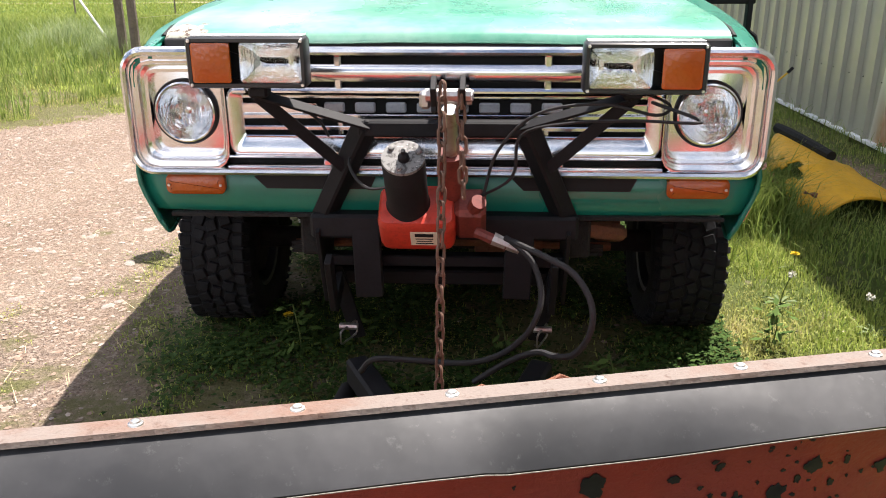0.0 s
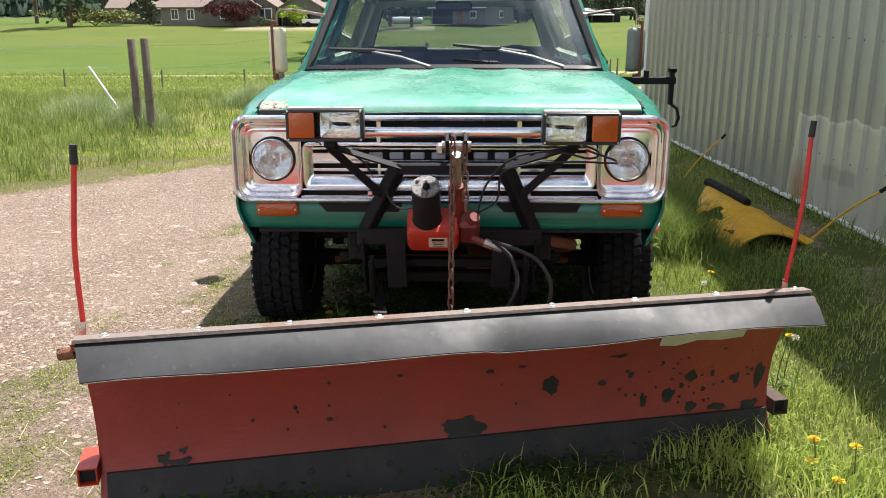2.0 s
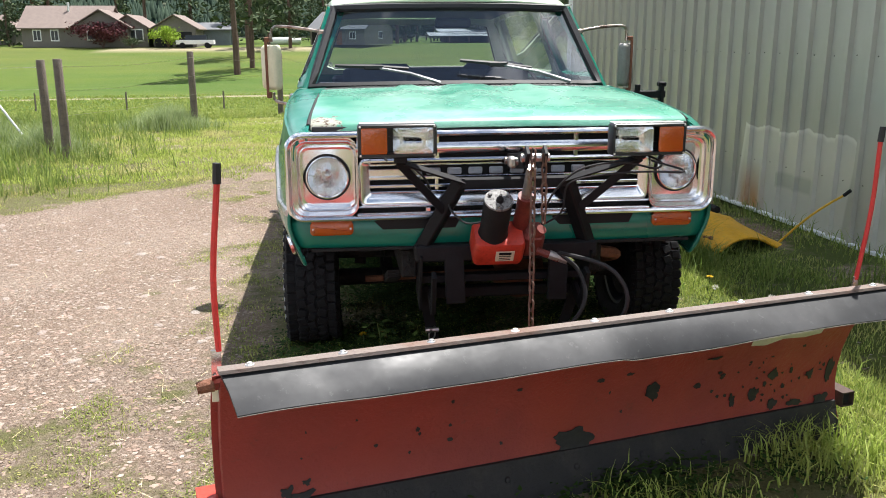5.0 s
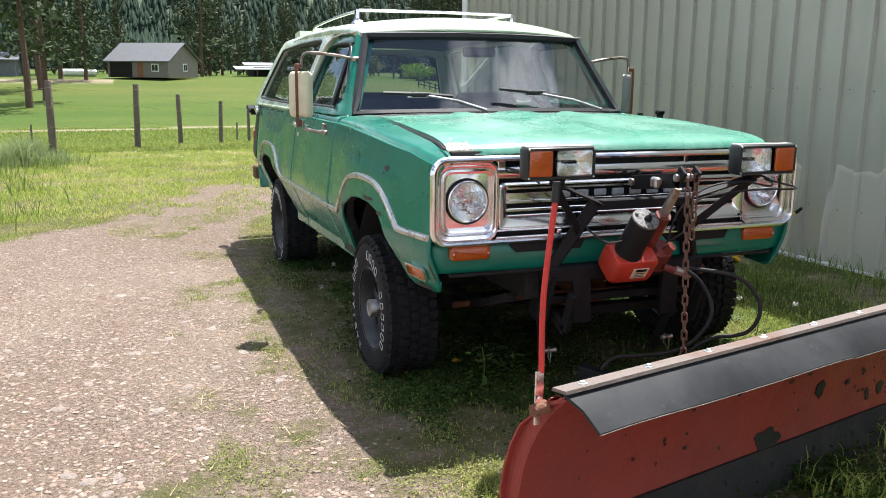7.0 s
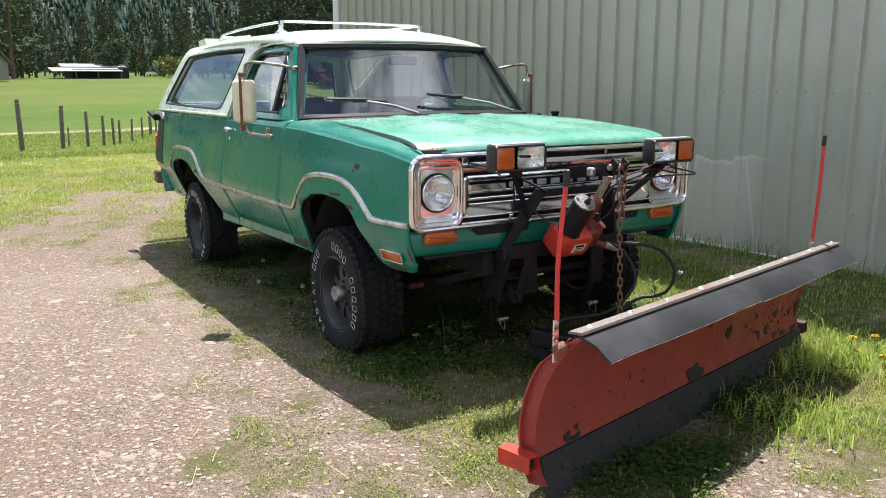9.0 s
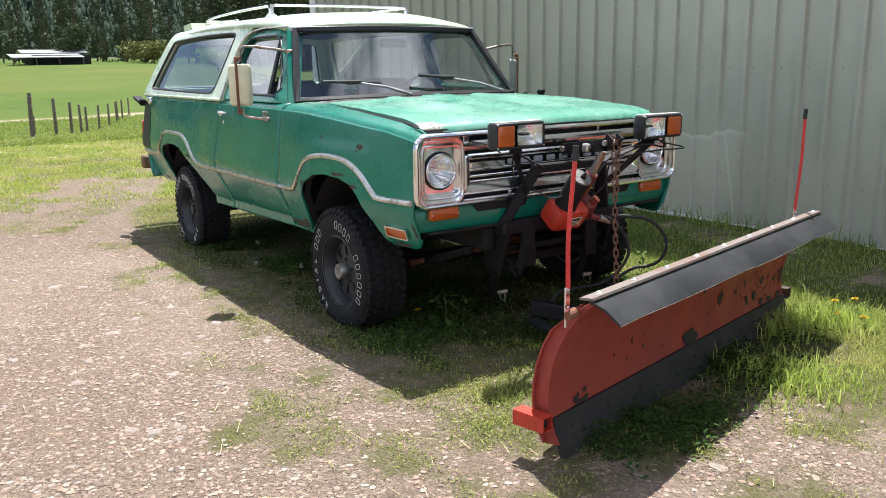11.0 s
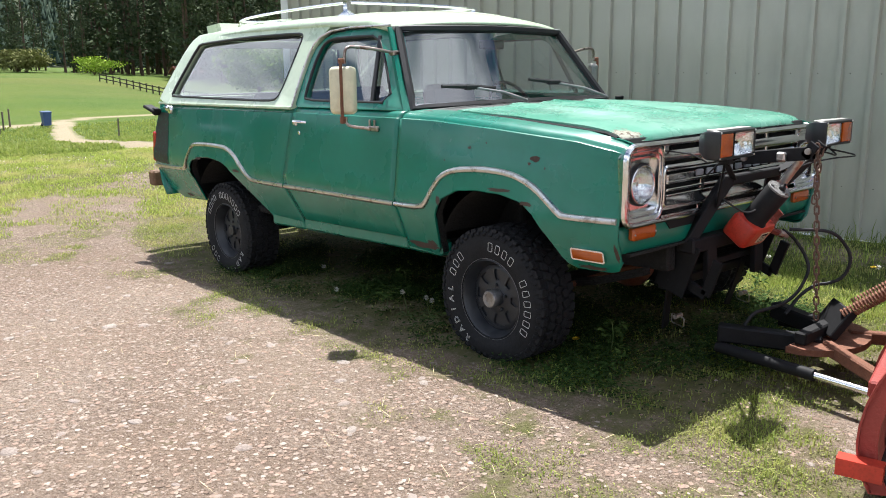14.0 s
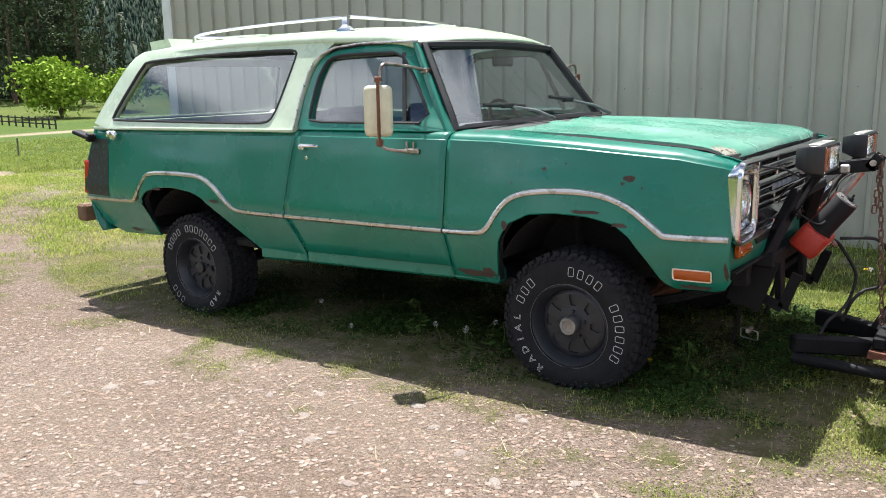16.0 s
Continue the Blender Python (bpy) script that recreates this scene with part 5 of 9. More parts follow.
# ---- running gear ----
def tyre_mesh():
    R, W = 0.372, 0.25
    prof = [(0.205, -0.105), (0.215, -0.118), (0.26, -0.132), (0.31, -0.130), (0.342, -0.120), (0.356, -0.105), (0.361, -0.06), (0.362, 0), (0.361, 0.06), (0.356, 0.105),
            (0.342, 0.120), (0.31, 0.130), (0.26, 0.132), (0.215, 0.118), (0.205, 0.105)]
    carcass = M().lathe(prof, 72, None)
    carcass.f = [q for q in carcass.f if len(q) == 4]
    m = M()
    rnd = random.Random(7)
    for r, (z, w, n) in enumerate(((-0.098, 0.040, 46), (-0.048, 0.042, 46), (0.0, 0.036, 46), (0.048, 0.042, 46), (0.098, 0.040, 46))):
        for i in range(n):
            a = 360 * (i + 0.5 * (r % 2)) / n + rnd.uniform(-0.4, 0.4)
            rr = 0.364 if abs(z) < 0.09 else 0.357
            mm = pose(0, 0, 0, 0, 0, a) @ pose(rr, 0, z, 0, 0, 0)
            m.box((0, 0, 0), (0.022, 0.038, w), (rnd.choice((-18, 18)) if abs(z) < 0.09 else 0, (14 if z > 0.09 else -14 if z < -0.09 else 0), 0), ch=0.003, m=mm)
    for i in range(46):  # shoulder lugs
        for sg in (-1, 1):
            mm = pose(0, 0, 0, 0, 0, 360 * (i + 0.25) / 46) @ pose(0.345, 0, sg * 0.119, 0, sg * 38, 0)
            m.box((0, 0, 0), (0.030, 0.024, 0.014), ch=0.003, m=mm)
    # stand the tyre up: axle along x; it squats on the ground
    for part_ in (carcass, m):
        v = []
        for x, y, z in part_.v:
            p = [z, x, y]
            if p[2] < -0.20:
                f = (-0.20 - p[2]) / 0.172
                p[0] *= 1 + 0.10 * f
                p[2] = -0.20 + (p[2] + 0.20) * (0.118 / 0.172)
            v.append(tuple(p))
        part_.v = v
    return carcass.data("tyre", 30), m.data("tread", 30)


TYRE, TREAD = tyre_mesh()


def rim_mesh():
    m = M()
    turn = pose(0, 0, 0, 0, 90, 0)
    m.lathe([(0.205, -0.105), (0.190, -0.10), (0.18, -0.05), (0.18, 0.045), (0.186, 0.075), (0.196, 0.098), (0.207, 0.104), (0.209, 0.112), (0.203, 0.116), (0.197, 0.108), (0.190, 0.088), (0.180, 0.070), (0.174, 0.045)], 48, turn)
    m.f = [q for q in m.f if len(q) == 4]
    m.lathe([(0.176, 0.048), (0.166, 0.056), (0.150, 0.060), (0.150, 0.035)], 48, turn)
    m.lathe([(0.0, 0.066), (0.055, 0.066), (0.075, 0.064), (0.092, 0.058), (0.092, 0.02)], 48, turn)
    for i in range(8):
        a = pose(0, 0, 0, 22.5 + 45 * i, 0, 0)
        m.loft([[(x, w, z), (x, -w, z), (x - 0.02, -w * 0.9, z), (x - 0.02, w * 0.9, z)] for z, w, x in ((0.08, 0.026, 0.062), (0.10, 0.021, 0.060), (0.13, 0.024, 0.059), (0.158, 0.042, 0.058))], True, True, True, a)
    for i in range(5):
        a = pose(0, 0, 0, 72 * i, 0, 0)
        m.lathe([(0.010, 0.062), (0.010, 0.076), (0.006, 0.080)], 6, a @ pose(0, 0, 0.066, 0, 90, 0))
    return m.data("rim", 35)


RIMMESH = rim_mesh()


def letter_outline(ch, size):
    cu = bpy.data.curves.new("letter", "FONT")
    cu.body, cu.size, cu.align_x = ch, size, "CENTER"
    cu.fill_mode = "NONE"
    cu.bevel_depth, cu.bevel_resolution, cu.resolution_u = 0.0011, 0, 3
    ob = bpy.data.objects.new("letter", cu)
    scene.collection.objects.link(ob)
    bpy.context.view_layer.update()
    me_ = bpy.data.meshes.new_from_object(ob.evaluated_get(bpy.context.evaluated_depsgraph_get()))
    vs, fs = [tuple(v.co) for v in me_.vertices], [tuple(p.vertices) for p in me_.polygons]
    bpy.data.objects.remove(ob)
    bpy.data.meshes.remove(me_)
    return vs, fs


LETTERS = {c: letter_outline(c, 0.052) for c in "RADIL"}


def on_wall(m, deg, r):
    """Stand on the sidewall at an angle (0 = front, 90 = up), reading outward."""
    return m @ pose(0, 0, 0, deg, 0, 0) @ pose(0, 0, r, 0, 0, 0)


def lettering(words):
    """words: (start angle in degrees clockwise from the top, text or a count of plain bars, step)"""
    m = M()
    for start, text, step in words:
        for i, c in enumerate(text if isinstance(text, str) else range(text)):
            a = start + step * i
            # local frame on the outer face: x out of the wheel is +x; up is radial
            base = pose(0, 0, 0, -a, 0, 0) @ Matrix(((0, 0, 1, 0.1345), (1, 0, 0, 0), (0, 1, 0, 0.262), (0, 0, 0, 1)))
            if isinstance(text, str):
                m.add(*LETTERS[c], base)
            else:
                o = rounded(-0.014, -0.004, 0.014, 0.040, 0.004, 1)
                m.tube([base @ Vector((p[0], p[1], 0)) for p in o], 0.0016, 4, closed=True)
    return m.data("lettering", 0)


SPOT_A = lettering(((4, 4, 10.5), (62, 6, 10.5), (182 + 30, "RADIAL", 12), (292, 3, 11)))
SPOT_B = lettering(((-62, 4, 10.5), (-10, 7, 10.5), (120, "RADIAL", 12), (212, 3, 11)))

for s in (-1, 1):
    for y, z, x, spots in ((-0.003, 0.356, 0.866, SPOT_A), (2.876, 0.300, 0.852, SPOT_B)):
        w = part("wheel", None, RIM, car, "dark steel spoke wheel", mesh=RIMMESH)
        w.matrix_local = pose(s * x, y, z, 0, 0, 0 if s > 0 else 180)
        part("tyre", None, RUBBER, w, "white-lettered off-road tyre", mesh=TYRE)
        tagged(part("tread", None, RUBBER, w, mesh=TREAD), "chunky worn tread", kind="stuff")
        tagged(part("tyre_lettering", None, LETTER, w, mesh=spots), "raised white outline lettering", kind="stuff")
        if y < 1:
            b = M().lathe([(0.047, 0.05), (0.046, 0.118), (0.041, 0.125), (0.030, 0.125), (0.028, 0.121), (0.0, 0.121)], 24, pose(0, 0, 0, 0, 90, 0))
            part("locking_hub", b, metal("dull_hub_metal", (0.34, 0.34, 0.34), 0.45, (0.16, 0.12, 0.10), 0.5, 0.5), w, "bare metal locking hub")
        else:
            b = M().lathe([(0.040, 0.05), (0.038, 0.088), (0.0, 0.092)], 20, pose(0, 0, 0, 0, 90, 0))
            part("hub", b, RIM, w)
        part("rim_line", M().tube([(0.119, 0.2125 * math.cos(2 * math.pi * i / 64), 0.2125 * math.sin(2 * math.pi * i / 64)) for i in range(64)], 0.0012, 4, closed=True), FAINT, w)
        part("brake_drum", M().lathe([(0.0, -0.02), (0.14, -0.02), (0.15, -0.08), (0.0, -0.09)], 24, pose(0, 0, 0, 0, 90, 0)), UNDER, w)

for nm, y, z, dx in (("front_axle", 0.0, 0.35, 0.22), ("rear_axle", 2.876, 0.294, 0.0)):
    b = M()
    b.tube([(-0.78, y, z), (-0.4, y, z), (0.4, y, z), (0.78, y, z)], [0.045, 0.04, 0.04, 0.045], 12)
    ax = part(nm, b, UNDER, car)
    b = M().lathe([(0.0, -0.14), (0.07, -0.13), (0.13, -0.08), (0.145, 0), (0.13, 0.07), (0.08, 0.12), (0, 0.13)], 20, pose(dx, y, z, 90, 0, 0))
    part("differential", b, RUSTY, ax, "rust-brown differential housing")
for s in (-1, 1):
    b = M()
    b.beam((s * 0.42, -0.70, 0.60), (s * 0.42, 0.6, 0.56), 0.07, 0.13)
    b.beam((s * 0.42, 0.6, 0.56), (s * 0.42, 4.0, 0.55), 0.07, 0.13)
    part("frame_rail", b, UNDER, car)
    for y0, y1, zc in ((-0.60, 0.62, 0.44), (2.25, 3.55, 0.38)):
        b = M()
        ps = spline([(s * 0.48, y0, zc + 0.10), (s * 0.48, (y0 + y1) / 2 - 0.2, zc - 0.03), (s * 0.48, (y0 + y1) / 2 + 0.2, zc - 0.03), (s * 0.48, y1, zc + 0.10)], 4)
        for k_ in range(3):
            for p, q in zip(ps, ps[1:]):
                b.beam(p + Vector((0, 0, -0.014 * k_)), q + Vector((0, 0, -0.014 * k_)), 0.06, 0.012)
        part("leaf_spring", b, UNDER, car)
    b = M()
    b.tube([(s * 0.62, 0.08, 0.40), (s * 0.60, 0.12, 0.62)], 0.030, 10)
    b.tube([(s * 0.60, 0.12, 0.60), (s * 0.58, 0.16, 0.86)], 0.020, 10)
    part("shock_absorber", b, UNDER, car)
b = M()
b.tube(spline([(-0.60, -0.16, 0.38), (0, -0.18, 0.40), (0.60, -0.16, 0.38)], 4), 0.017, 8)
part("tie_rod", b, RUSTY, car)
b = M()
b.tube(spline([(0.44, -0.66, 0.62), (0.56, -0.58, 0.58), (0.52, -0.40, 0.52), (0.60, -0.2, 0.50)], 5), 0.028, 8)
part("steering_box", b, RUSTY, car, "rust-brown steering linkage")
part("transmission", M().box((0.05, 1.2, 0.46), (0.34, 1.0, 0.20), ch=0.06), UNDER, car)
part("fuel_tank", M().box((0.0, 3.55, 0.44), (0.8, 0.6, 0.18), ch=0.04), UNDER, car)

# ---- cabin ----
for s in (-1, 1):
    b = M()
    b.box((s * 0.42, 1.55, 1.10), (0.52, 0.52, 0.16), ch=0.05)
    seat = part("seat_cushion", b, VINYL, car, "dark vinyl bucket seat")
    part("seat_back", M().box((s * 0.42, 1.84, 1.22), (0.50, 0.13, 0.34), (-12, 0, 0), ch=0.05), VINYL, seat)
part("rear_bench", M().box((0, 2.75, 1.13), (1.25, 0.45, 0.10), ch=0.05), VINYL, car)
part("rear_bench_back", M().box((0, 3.0, 1.22), (1.25, 0.11, 0.20), (-10, 0, 0), ch=0.045), VINYL, car)
b = M()
b.loft([[(x, y, z) for y, z in ((0.72, 1.30), (0.80, 1.315), (0.95, 1.29), (1.0, 1.22), (0.98, 1.05), (0.72, 1.05))] for x in (-0.86, -0.4, 0.4, 0.86)], True, True, True)
part("dashboard", b, VINYL, car, "dark padded dashboard")
b = M()
ctr = pose(0.40, 1.18, 1.235, 62, 0, 0)
b.tube([ctr @ Vector((0.195 * math.cos(t), 0.195 * math.sin(t), 0)) for t in [2 * math.pi * i / 32 for i in range(32)]], 0.012, 8, closed=True)
for t in (0.2, math.pi - 0.2, -math.pi / 2):
    b.tube([ctr @ Vector((0, 0, -0.02)), ctr @ Vector((0.19 * math.cos(t), 0.19 * math.sin(t), 0))], 0.011, 6)
b.tube([ctr @ Vector((0, 0, 0)), (0.40, 0.90, 1.20)], 0.03, 8)
part("steering_wheel", b, GASKET, car)
part("rear_view_mirror", M().box((0.0, 0.98, 1.655), (0.22, 0.03, 0.06), ch=0.012), GASKET, car)
part("headliner", M().loft([[(0.70 * u, y, curve_at(ROOFZ, y) - 0.03 - 0.02 * u * u) for u in [i / 8 for i in range(-8, 9)]] for y in (1.0, 1.5, 2.2, 3.0, 3.55)], closed=False), plain("grey_headliner", (0.10, 0.11, 0.12), 0.9, 8, 0.2), car)
for nm, x, y, z, sx, sy, sz in (("tool_bag", -0.62, 3.30, 1.28, 0.20, 0.16, 0.10), ("jug", -0.70, 2.62, 1.31, 0.11, 0.11, 0.15), ("box", -0.50, 3.10, 1.25, 0.34, 0.12, 0.06)):
    o = solo(nm, M().box((0, 0, 0), (sx, sy, sz), ch=0.025), VINYL, "dark %s lying behind the side window" % nm.replace("_", " "), nm.replace("_", " "))
    o.location = (x, y, z - 0.105)
b = M()
b.box((0, 3.0, 1.095), (1.70, 1.5, 0.02), ch=0.004)
part("load_mat", b, VINYL, car)


# ---- plough mount on the car's nose ----
mount = thing("plough_mount", "black steel snow plough mount with pump, lamps and chain", "plough mount", (0, -0.85, 0))
mount.location = (0, 0, 0)
for s, x0, x1 in ((-1, -0.210, -0.375), (1, 0.235, 0.375)):
    b = M()
    b.beam((x0, -0.855, 0.992), (x1, -0.745, 0.665), 0.065, 0.055)
    up = part("upright", b, BLACK, mount)
    b = M()
    b.beam((x1, -0.745, 0.68), (x1, -0.66, 0.42), 0.012, 0.17, (0, 1, 0.4))
    part("side_plate", b, BLACK, mount)
    b = M()
    b.beam((x1 * 0.62, -0.79, 0.66), (x1 * 0.60, -0.80, 0.44), 0.085, 0.03, (0, 1, 0))
    part("mount_leg", b, BLACK, mount)
    # lamp stay, two bars to the lamp
    lx = -0.470 if s < 0 else 0.500
    b = M()
    b.beam((x0 - 0.01 * s, -0.875, 0.988), (lx, -0.985, 1.092), 0.038, 0.008, (0, -0.5, 1))
    b.beam((x0 + 0.070 * s, -0.84, 0.86), (lx + 0.01 * s, -0.985, 1.092), 0.034, 0.008, (0, -1, 0.4))
    b.box((lx, -0.985, 1.102), (0.05, 0.05, 0.03), ch=0.006)
    b.lathe([(0.010, 0), (0.010, 0.006), (0.005, 0.009)], 6, pose(x0 - 0.005 * s, -0.875, 0.996))
    stay = part("lamp_stay", b, BLACK, mount)
    # plough lamp: tapered housing, clear sealed beam and amber signal
    cx, cz = (-0.484, 1.182) if s < 0 else (0.522, 1.170)
    o = rounded(cx - 0.153, cz - 0.064, cx + 0.153, cz + 0.064, 0.012, 3)
    back = rounded(cx - 0.100, cz - 0.045, cx + 0.100, cz + 0.045, 0.02, 3)
    b = M().loft([ring_y(back, -0.915), ring_y(inset(o, 0.008), -0.965), ring_y(o, -0.985), ring_y(o, -1.040), ring_y(inset(o, 0.004), -1.046), ring_y(inset(o, 0.012), -1.046), ring_y(inset(o, 0.014), -1.038), ring_y(inset(o, 0.014), -0.975)], True, True, True)
    lamp = part("plough_lamp", b, plain("black_lamp_plastic", (0.016, 0.017, 0.018), 0.35, 20, 0.4), mount, "black plough lamp with clear and amber lenses")
    a0 = cx - 0.140 if s < 0 else cx + 0.040
    q = rounded(a0, cz - 0.050, a0 + 0.100, cz + 0.050, 0.006, 2)
    part("amber_lens", M().loft([ring_y(q, -1.036), ring_y(q, -1.045), ring_y(inset(q, 0.006), -1.048)], True, False, True), AMBER, lamp)
    c0 = cx - 0.018 if s < 0 else cx - 0.140
    q = rounded(c0, cz - 0.050, c0 + 0.158, cz + 0.050, 0.010, 2)
    part("reflector", M().loft([ring_y(q, -1.040), ring_y(inset(q, 0.012), -1.018), ring_y(inset(q, 0.026), -1.000), ring_y(inset(q, 0.042), -0.990)], True, False, True), REFLECTOR, lamp)
    g = part("clear_lens", M().loft([ring_y(q, -1.040), ring_y(inset(q, 0.004), -1.048), ring_y(inset(q, 0.02), -1.052), ring_y(inset(q, 0.045), -1.053)], True, False, True), LAMPGLASS, lamp, "clear fluted lens")
    g.visible_shadow = False
    b = M()
    b.box((cx, -1.0, cz + 0.0655), (0.29, 0.05, 0.004), ch=0.001)
    for px, pz in ((-0.143, -0.055), (0.143, -0.055), (-0.143, 0.055), (0.143, 0.055)):
        b.lathe([(0.005, 0), (0.004, 0.004)], 6, pose(cx + px, -1.0455, cz + pz, 90, 0, 0))
    part("lamp_screws", b, ZINC, lamp)
part("top_bar", M().beam((-0.232, -0.860, 0.980), (0.256, -0.860, 0.980), 0.05, 0.045), BLACK, mount)
part("cross_member", M().beam((-0.400, -0.755, 0.665), (0.405, -0.755, 0.665), 0.10, 0.075), BLACK, mount)
part("lower_bar", M().beam((-0.375, -0.72, 0.535), (0.38, -0.72, 0.535), 0.05, 0.035), BLACK, mount)
part("rear_bar", M().beam((-0.375, -0.62, 0.44), (0.38, -0.62, 0.44), 0.05, 0.05), BLACK, mount)
for s in (-1, 1):
    b = M()
    b.beam((s * 0.36, -0.66, 0.48), (s * 0.30, -0.60, 0.20), 0.05, 0.012, (0, 1, 0))
    part("drop_leg", b, BLACK, mount)
    b = M()
    b.beam((s * 0.33, -0.90, 0.60), (s * 0.33, -0.84, 0.42), 0.02, 0.05)
    b.beam((s * 0.33, -0.84, 0.42), (s * 0.33, -0.72, 0.47), 0.02, 0.05)
    part("support_hook", b, BLACK, mount)
    b = M()
    c = (s * 0.318, -0.686, 0.258)
    b.tube([(c[0] + 0.4 * dx, c[1] + dx, c[2] + dz) for dx, dz in ((-0.048, 0.018), (-0.040, 0.024), (0.040, 0.024), (0.048, 0.018), (0.048, -0.018), (0.040, -0.024), (-0.040, -0.024), (-0.048, -0.018))], 0.0035, 6, closed=True)
    b.tube([(c[0] - 0.03, c[1], c[2] + 0.022), (c[0] + 0.03, c[1], c[2] + 0.022)], 0.012, 8)
    part("hitch_pin", b, STEEL, mount, "bright wire hitch pin")
# lift arm with its hook, lift ram
GRIMY_RED = plain("grimy_red_paint", (0.13, 0.026, 0.018), 0.55, 18, 0.8)
b = M()
for dx in (-0.035, 0.035):
    b.beam((0.035 + dx, -0.80, 1.06), (0.035 + dx, -1.15, 1.112), 0.014, 0.062)
    b.beam((0.035 + dx, -1.12, 1.09), (0.035 + dx, -1.165, 1.155), 0.014, 0.05)
arm = part("lift_arm", b, BLACK, mount)
for y, z in ((-0.82, 1.065), (-1.02, 1.09), (-1.14, 1.12)):
    b = M()
    b.tube([(-0.02, y, z), (0.09, y, z)], 0.016, 8)
    if y == -1.02:
        b.box((-0.03, -1.02, 1.088), (0.03, 0.045, 0.045), ch=0.008)
    part("pivot_pin", b, STEEL, arm)
b = M()
b.tube([(0.035, -0.88, 0.78), (0.035, -1.00, 0.945)], 0.034, 14)
ram = part("lift_ram", b, GRIMY_RED, mount, "grimy red lift cylinder")
b = M()
b.tube([(0.035, -1.00, 0.945), (0.035, -1.085, 1.075)], 0.020, 12)
part("ram_rod", b, STEEL, ram)
# pump unit: red box, black motor leaning forward with a pale end plate
pm = pose(-0.064, -0.900, 0.750, 36, 0, 0)
o = rounded(-0.108, -0.085, 0.108, 0.062, 0.03, 4)
b = M().loft([[(p[0], p[1], z) for p in (inset(o, d) if d else o)] for d, z in ((0.02, -0.085), (0.004, -0.075), (0.0, -0.06), (0.0, 0.03), (0.008, 0.045), (0.025, 0.05))], True, True, True, pm)
pump = part("pump_housing", b, PUMP_RED, mount, "orange-red hydraulic pump housing")
b = M()
mo = pm @ pose(-0.024, -0.010, 0.045)
b.lathe([(0.064, 0.0), (0.060, 0.012), (0.058, 0.02), (0.058, 0.190), (0.055, 0.195)], 28, mo)
motor = part("pump_motor", b, BLACK, pump, "black pump motor, paint chipped")
k = Mat("chipped_grey_plate", (0.20, 0.195, 0.185), 0.65, 0.0)
k.mix(k.noise(70, 4, 0.7, 0.5, 0.58), (0.055, 0.05, 0.045), 0.9)
k.mix(k.noise(95, 3, 0.7, 0.64, 0.68), (0.62, 0.60, 0.56), 0.9)
b = M().lathe([(0.058, 0.195), (0.057, 0.203), (0.0, 0.205)], 28, mo)
for a_ in (20, 140, 260):
    b.lathe([(0.009, 0.203), (0.008, 0.211), (0.004, 0.213)], 6, mo @ pose(0.042 * math.cos(radians(a_)), 0.042 * math.sin(radians(a_)), 0))
part("motor_cap", b, k.m, pump, "chipped pale motor end plate")
part("terminal_stud", M().lathe([(0.016, 0.204), (0.014, 0.218), (0.006, 0.226), (0.006, 0.238)], 10, mo @ pose(0.003, -0.008, 0)), BLACK, pump)
lb = M()
lb.box((0.022, -0.0865, -0.015), (0.078, 0.003, 0.062), ch=0.001, m=pm)
tag = part("maker_label", lb, LABEL, pump, "cream maker's label with plain bars")
lb = M()
lb.box((0.022, -0.0885, 0.003), (0.052, 0.002, 0.014), ch=0.0005, m=pm)
for i, w in enumerate((0.05, 0.044, 0.05)):
    lb.box((0.022, -0.0885, -0.014 - 0.011 * i), (w, 0.002, 0.003), ch=0.0005, m=pm)
part("label_bars", lb, BLACK, tag)
b = M()
b.box((0.085, -0.89, 0.74), (0.09, 0.10, 0.13), (36, 0, 0), ch=0.015)
b.tube([(0.10, -0.93, 0.70), (0.19, -0.95, 0.665)], 0.016, 8)
b.tube([(0.09, -0.93, 0.76), (0.11, -0.97, 0.80)], 0.022, 10)
valve = part("valve_block", b, GRIMY_RED, pump, "grimy red valve block")
b = M()
b.tube([(0.15, -0.945, 0.685), (0.225, -0.955, 0.655)], [0.020, 0.014], 8)
part("hose_coupling", b, STEEL, valve)
# hoses and wiring
for pts, r in (([(0.185, -0.950, 0.690), (0.225, -0.97, 0.665), (0.265, -0.99, 0.623), (0.285, -1.03, 0.555), (0.272, -1.06, 0.495), (0.236, -1.06, 0.432), (0.167, -1.05, 0.371), (0.072, -1.03, 0.335), (-0.07, -1.02, 0.335), (-0.185, -1.02, 0.337), (-0.232, -1.00, 0.285)], 0.0088),
               ([(0.185, -0.985, 0.700), (0.278, -1.11, 0.698), (0.349, -1.15, 0.671), (0.392, -1.18, 0.621), (0.406, -1.205, 0.566), (0.394, -1.21, 0.505), (0.362, -1.19, 0.450), (0.318, -1.15, 0.425), (0.274, -1.10, 0.410), (0.20, -1.06, 0.36), (0.10, -1.04, 0.28)], 0.0088)):
    part("hydraulic_hose", M().tube(spline(pts, 6), r, 8), HOSE, mount, "black hydraulic hose loop")
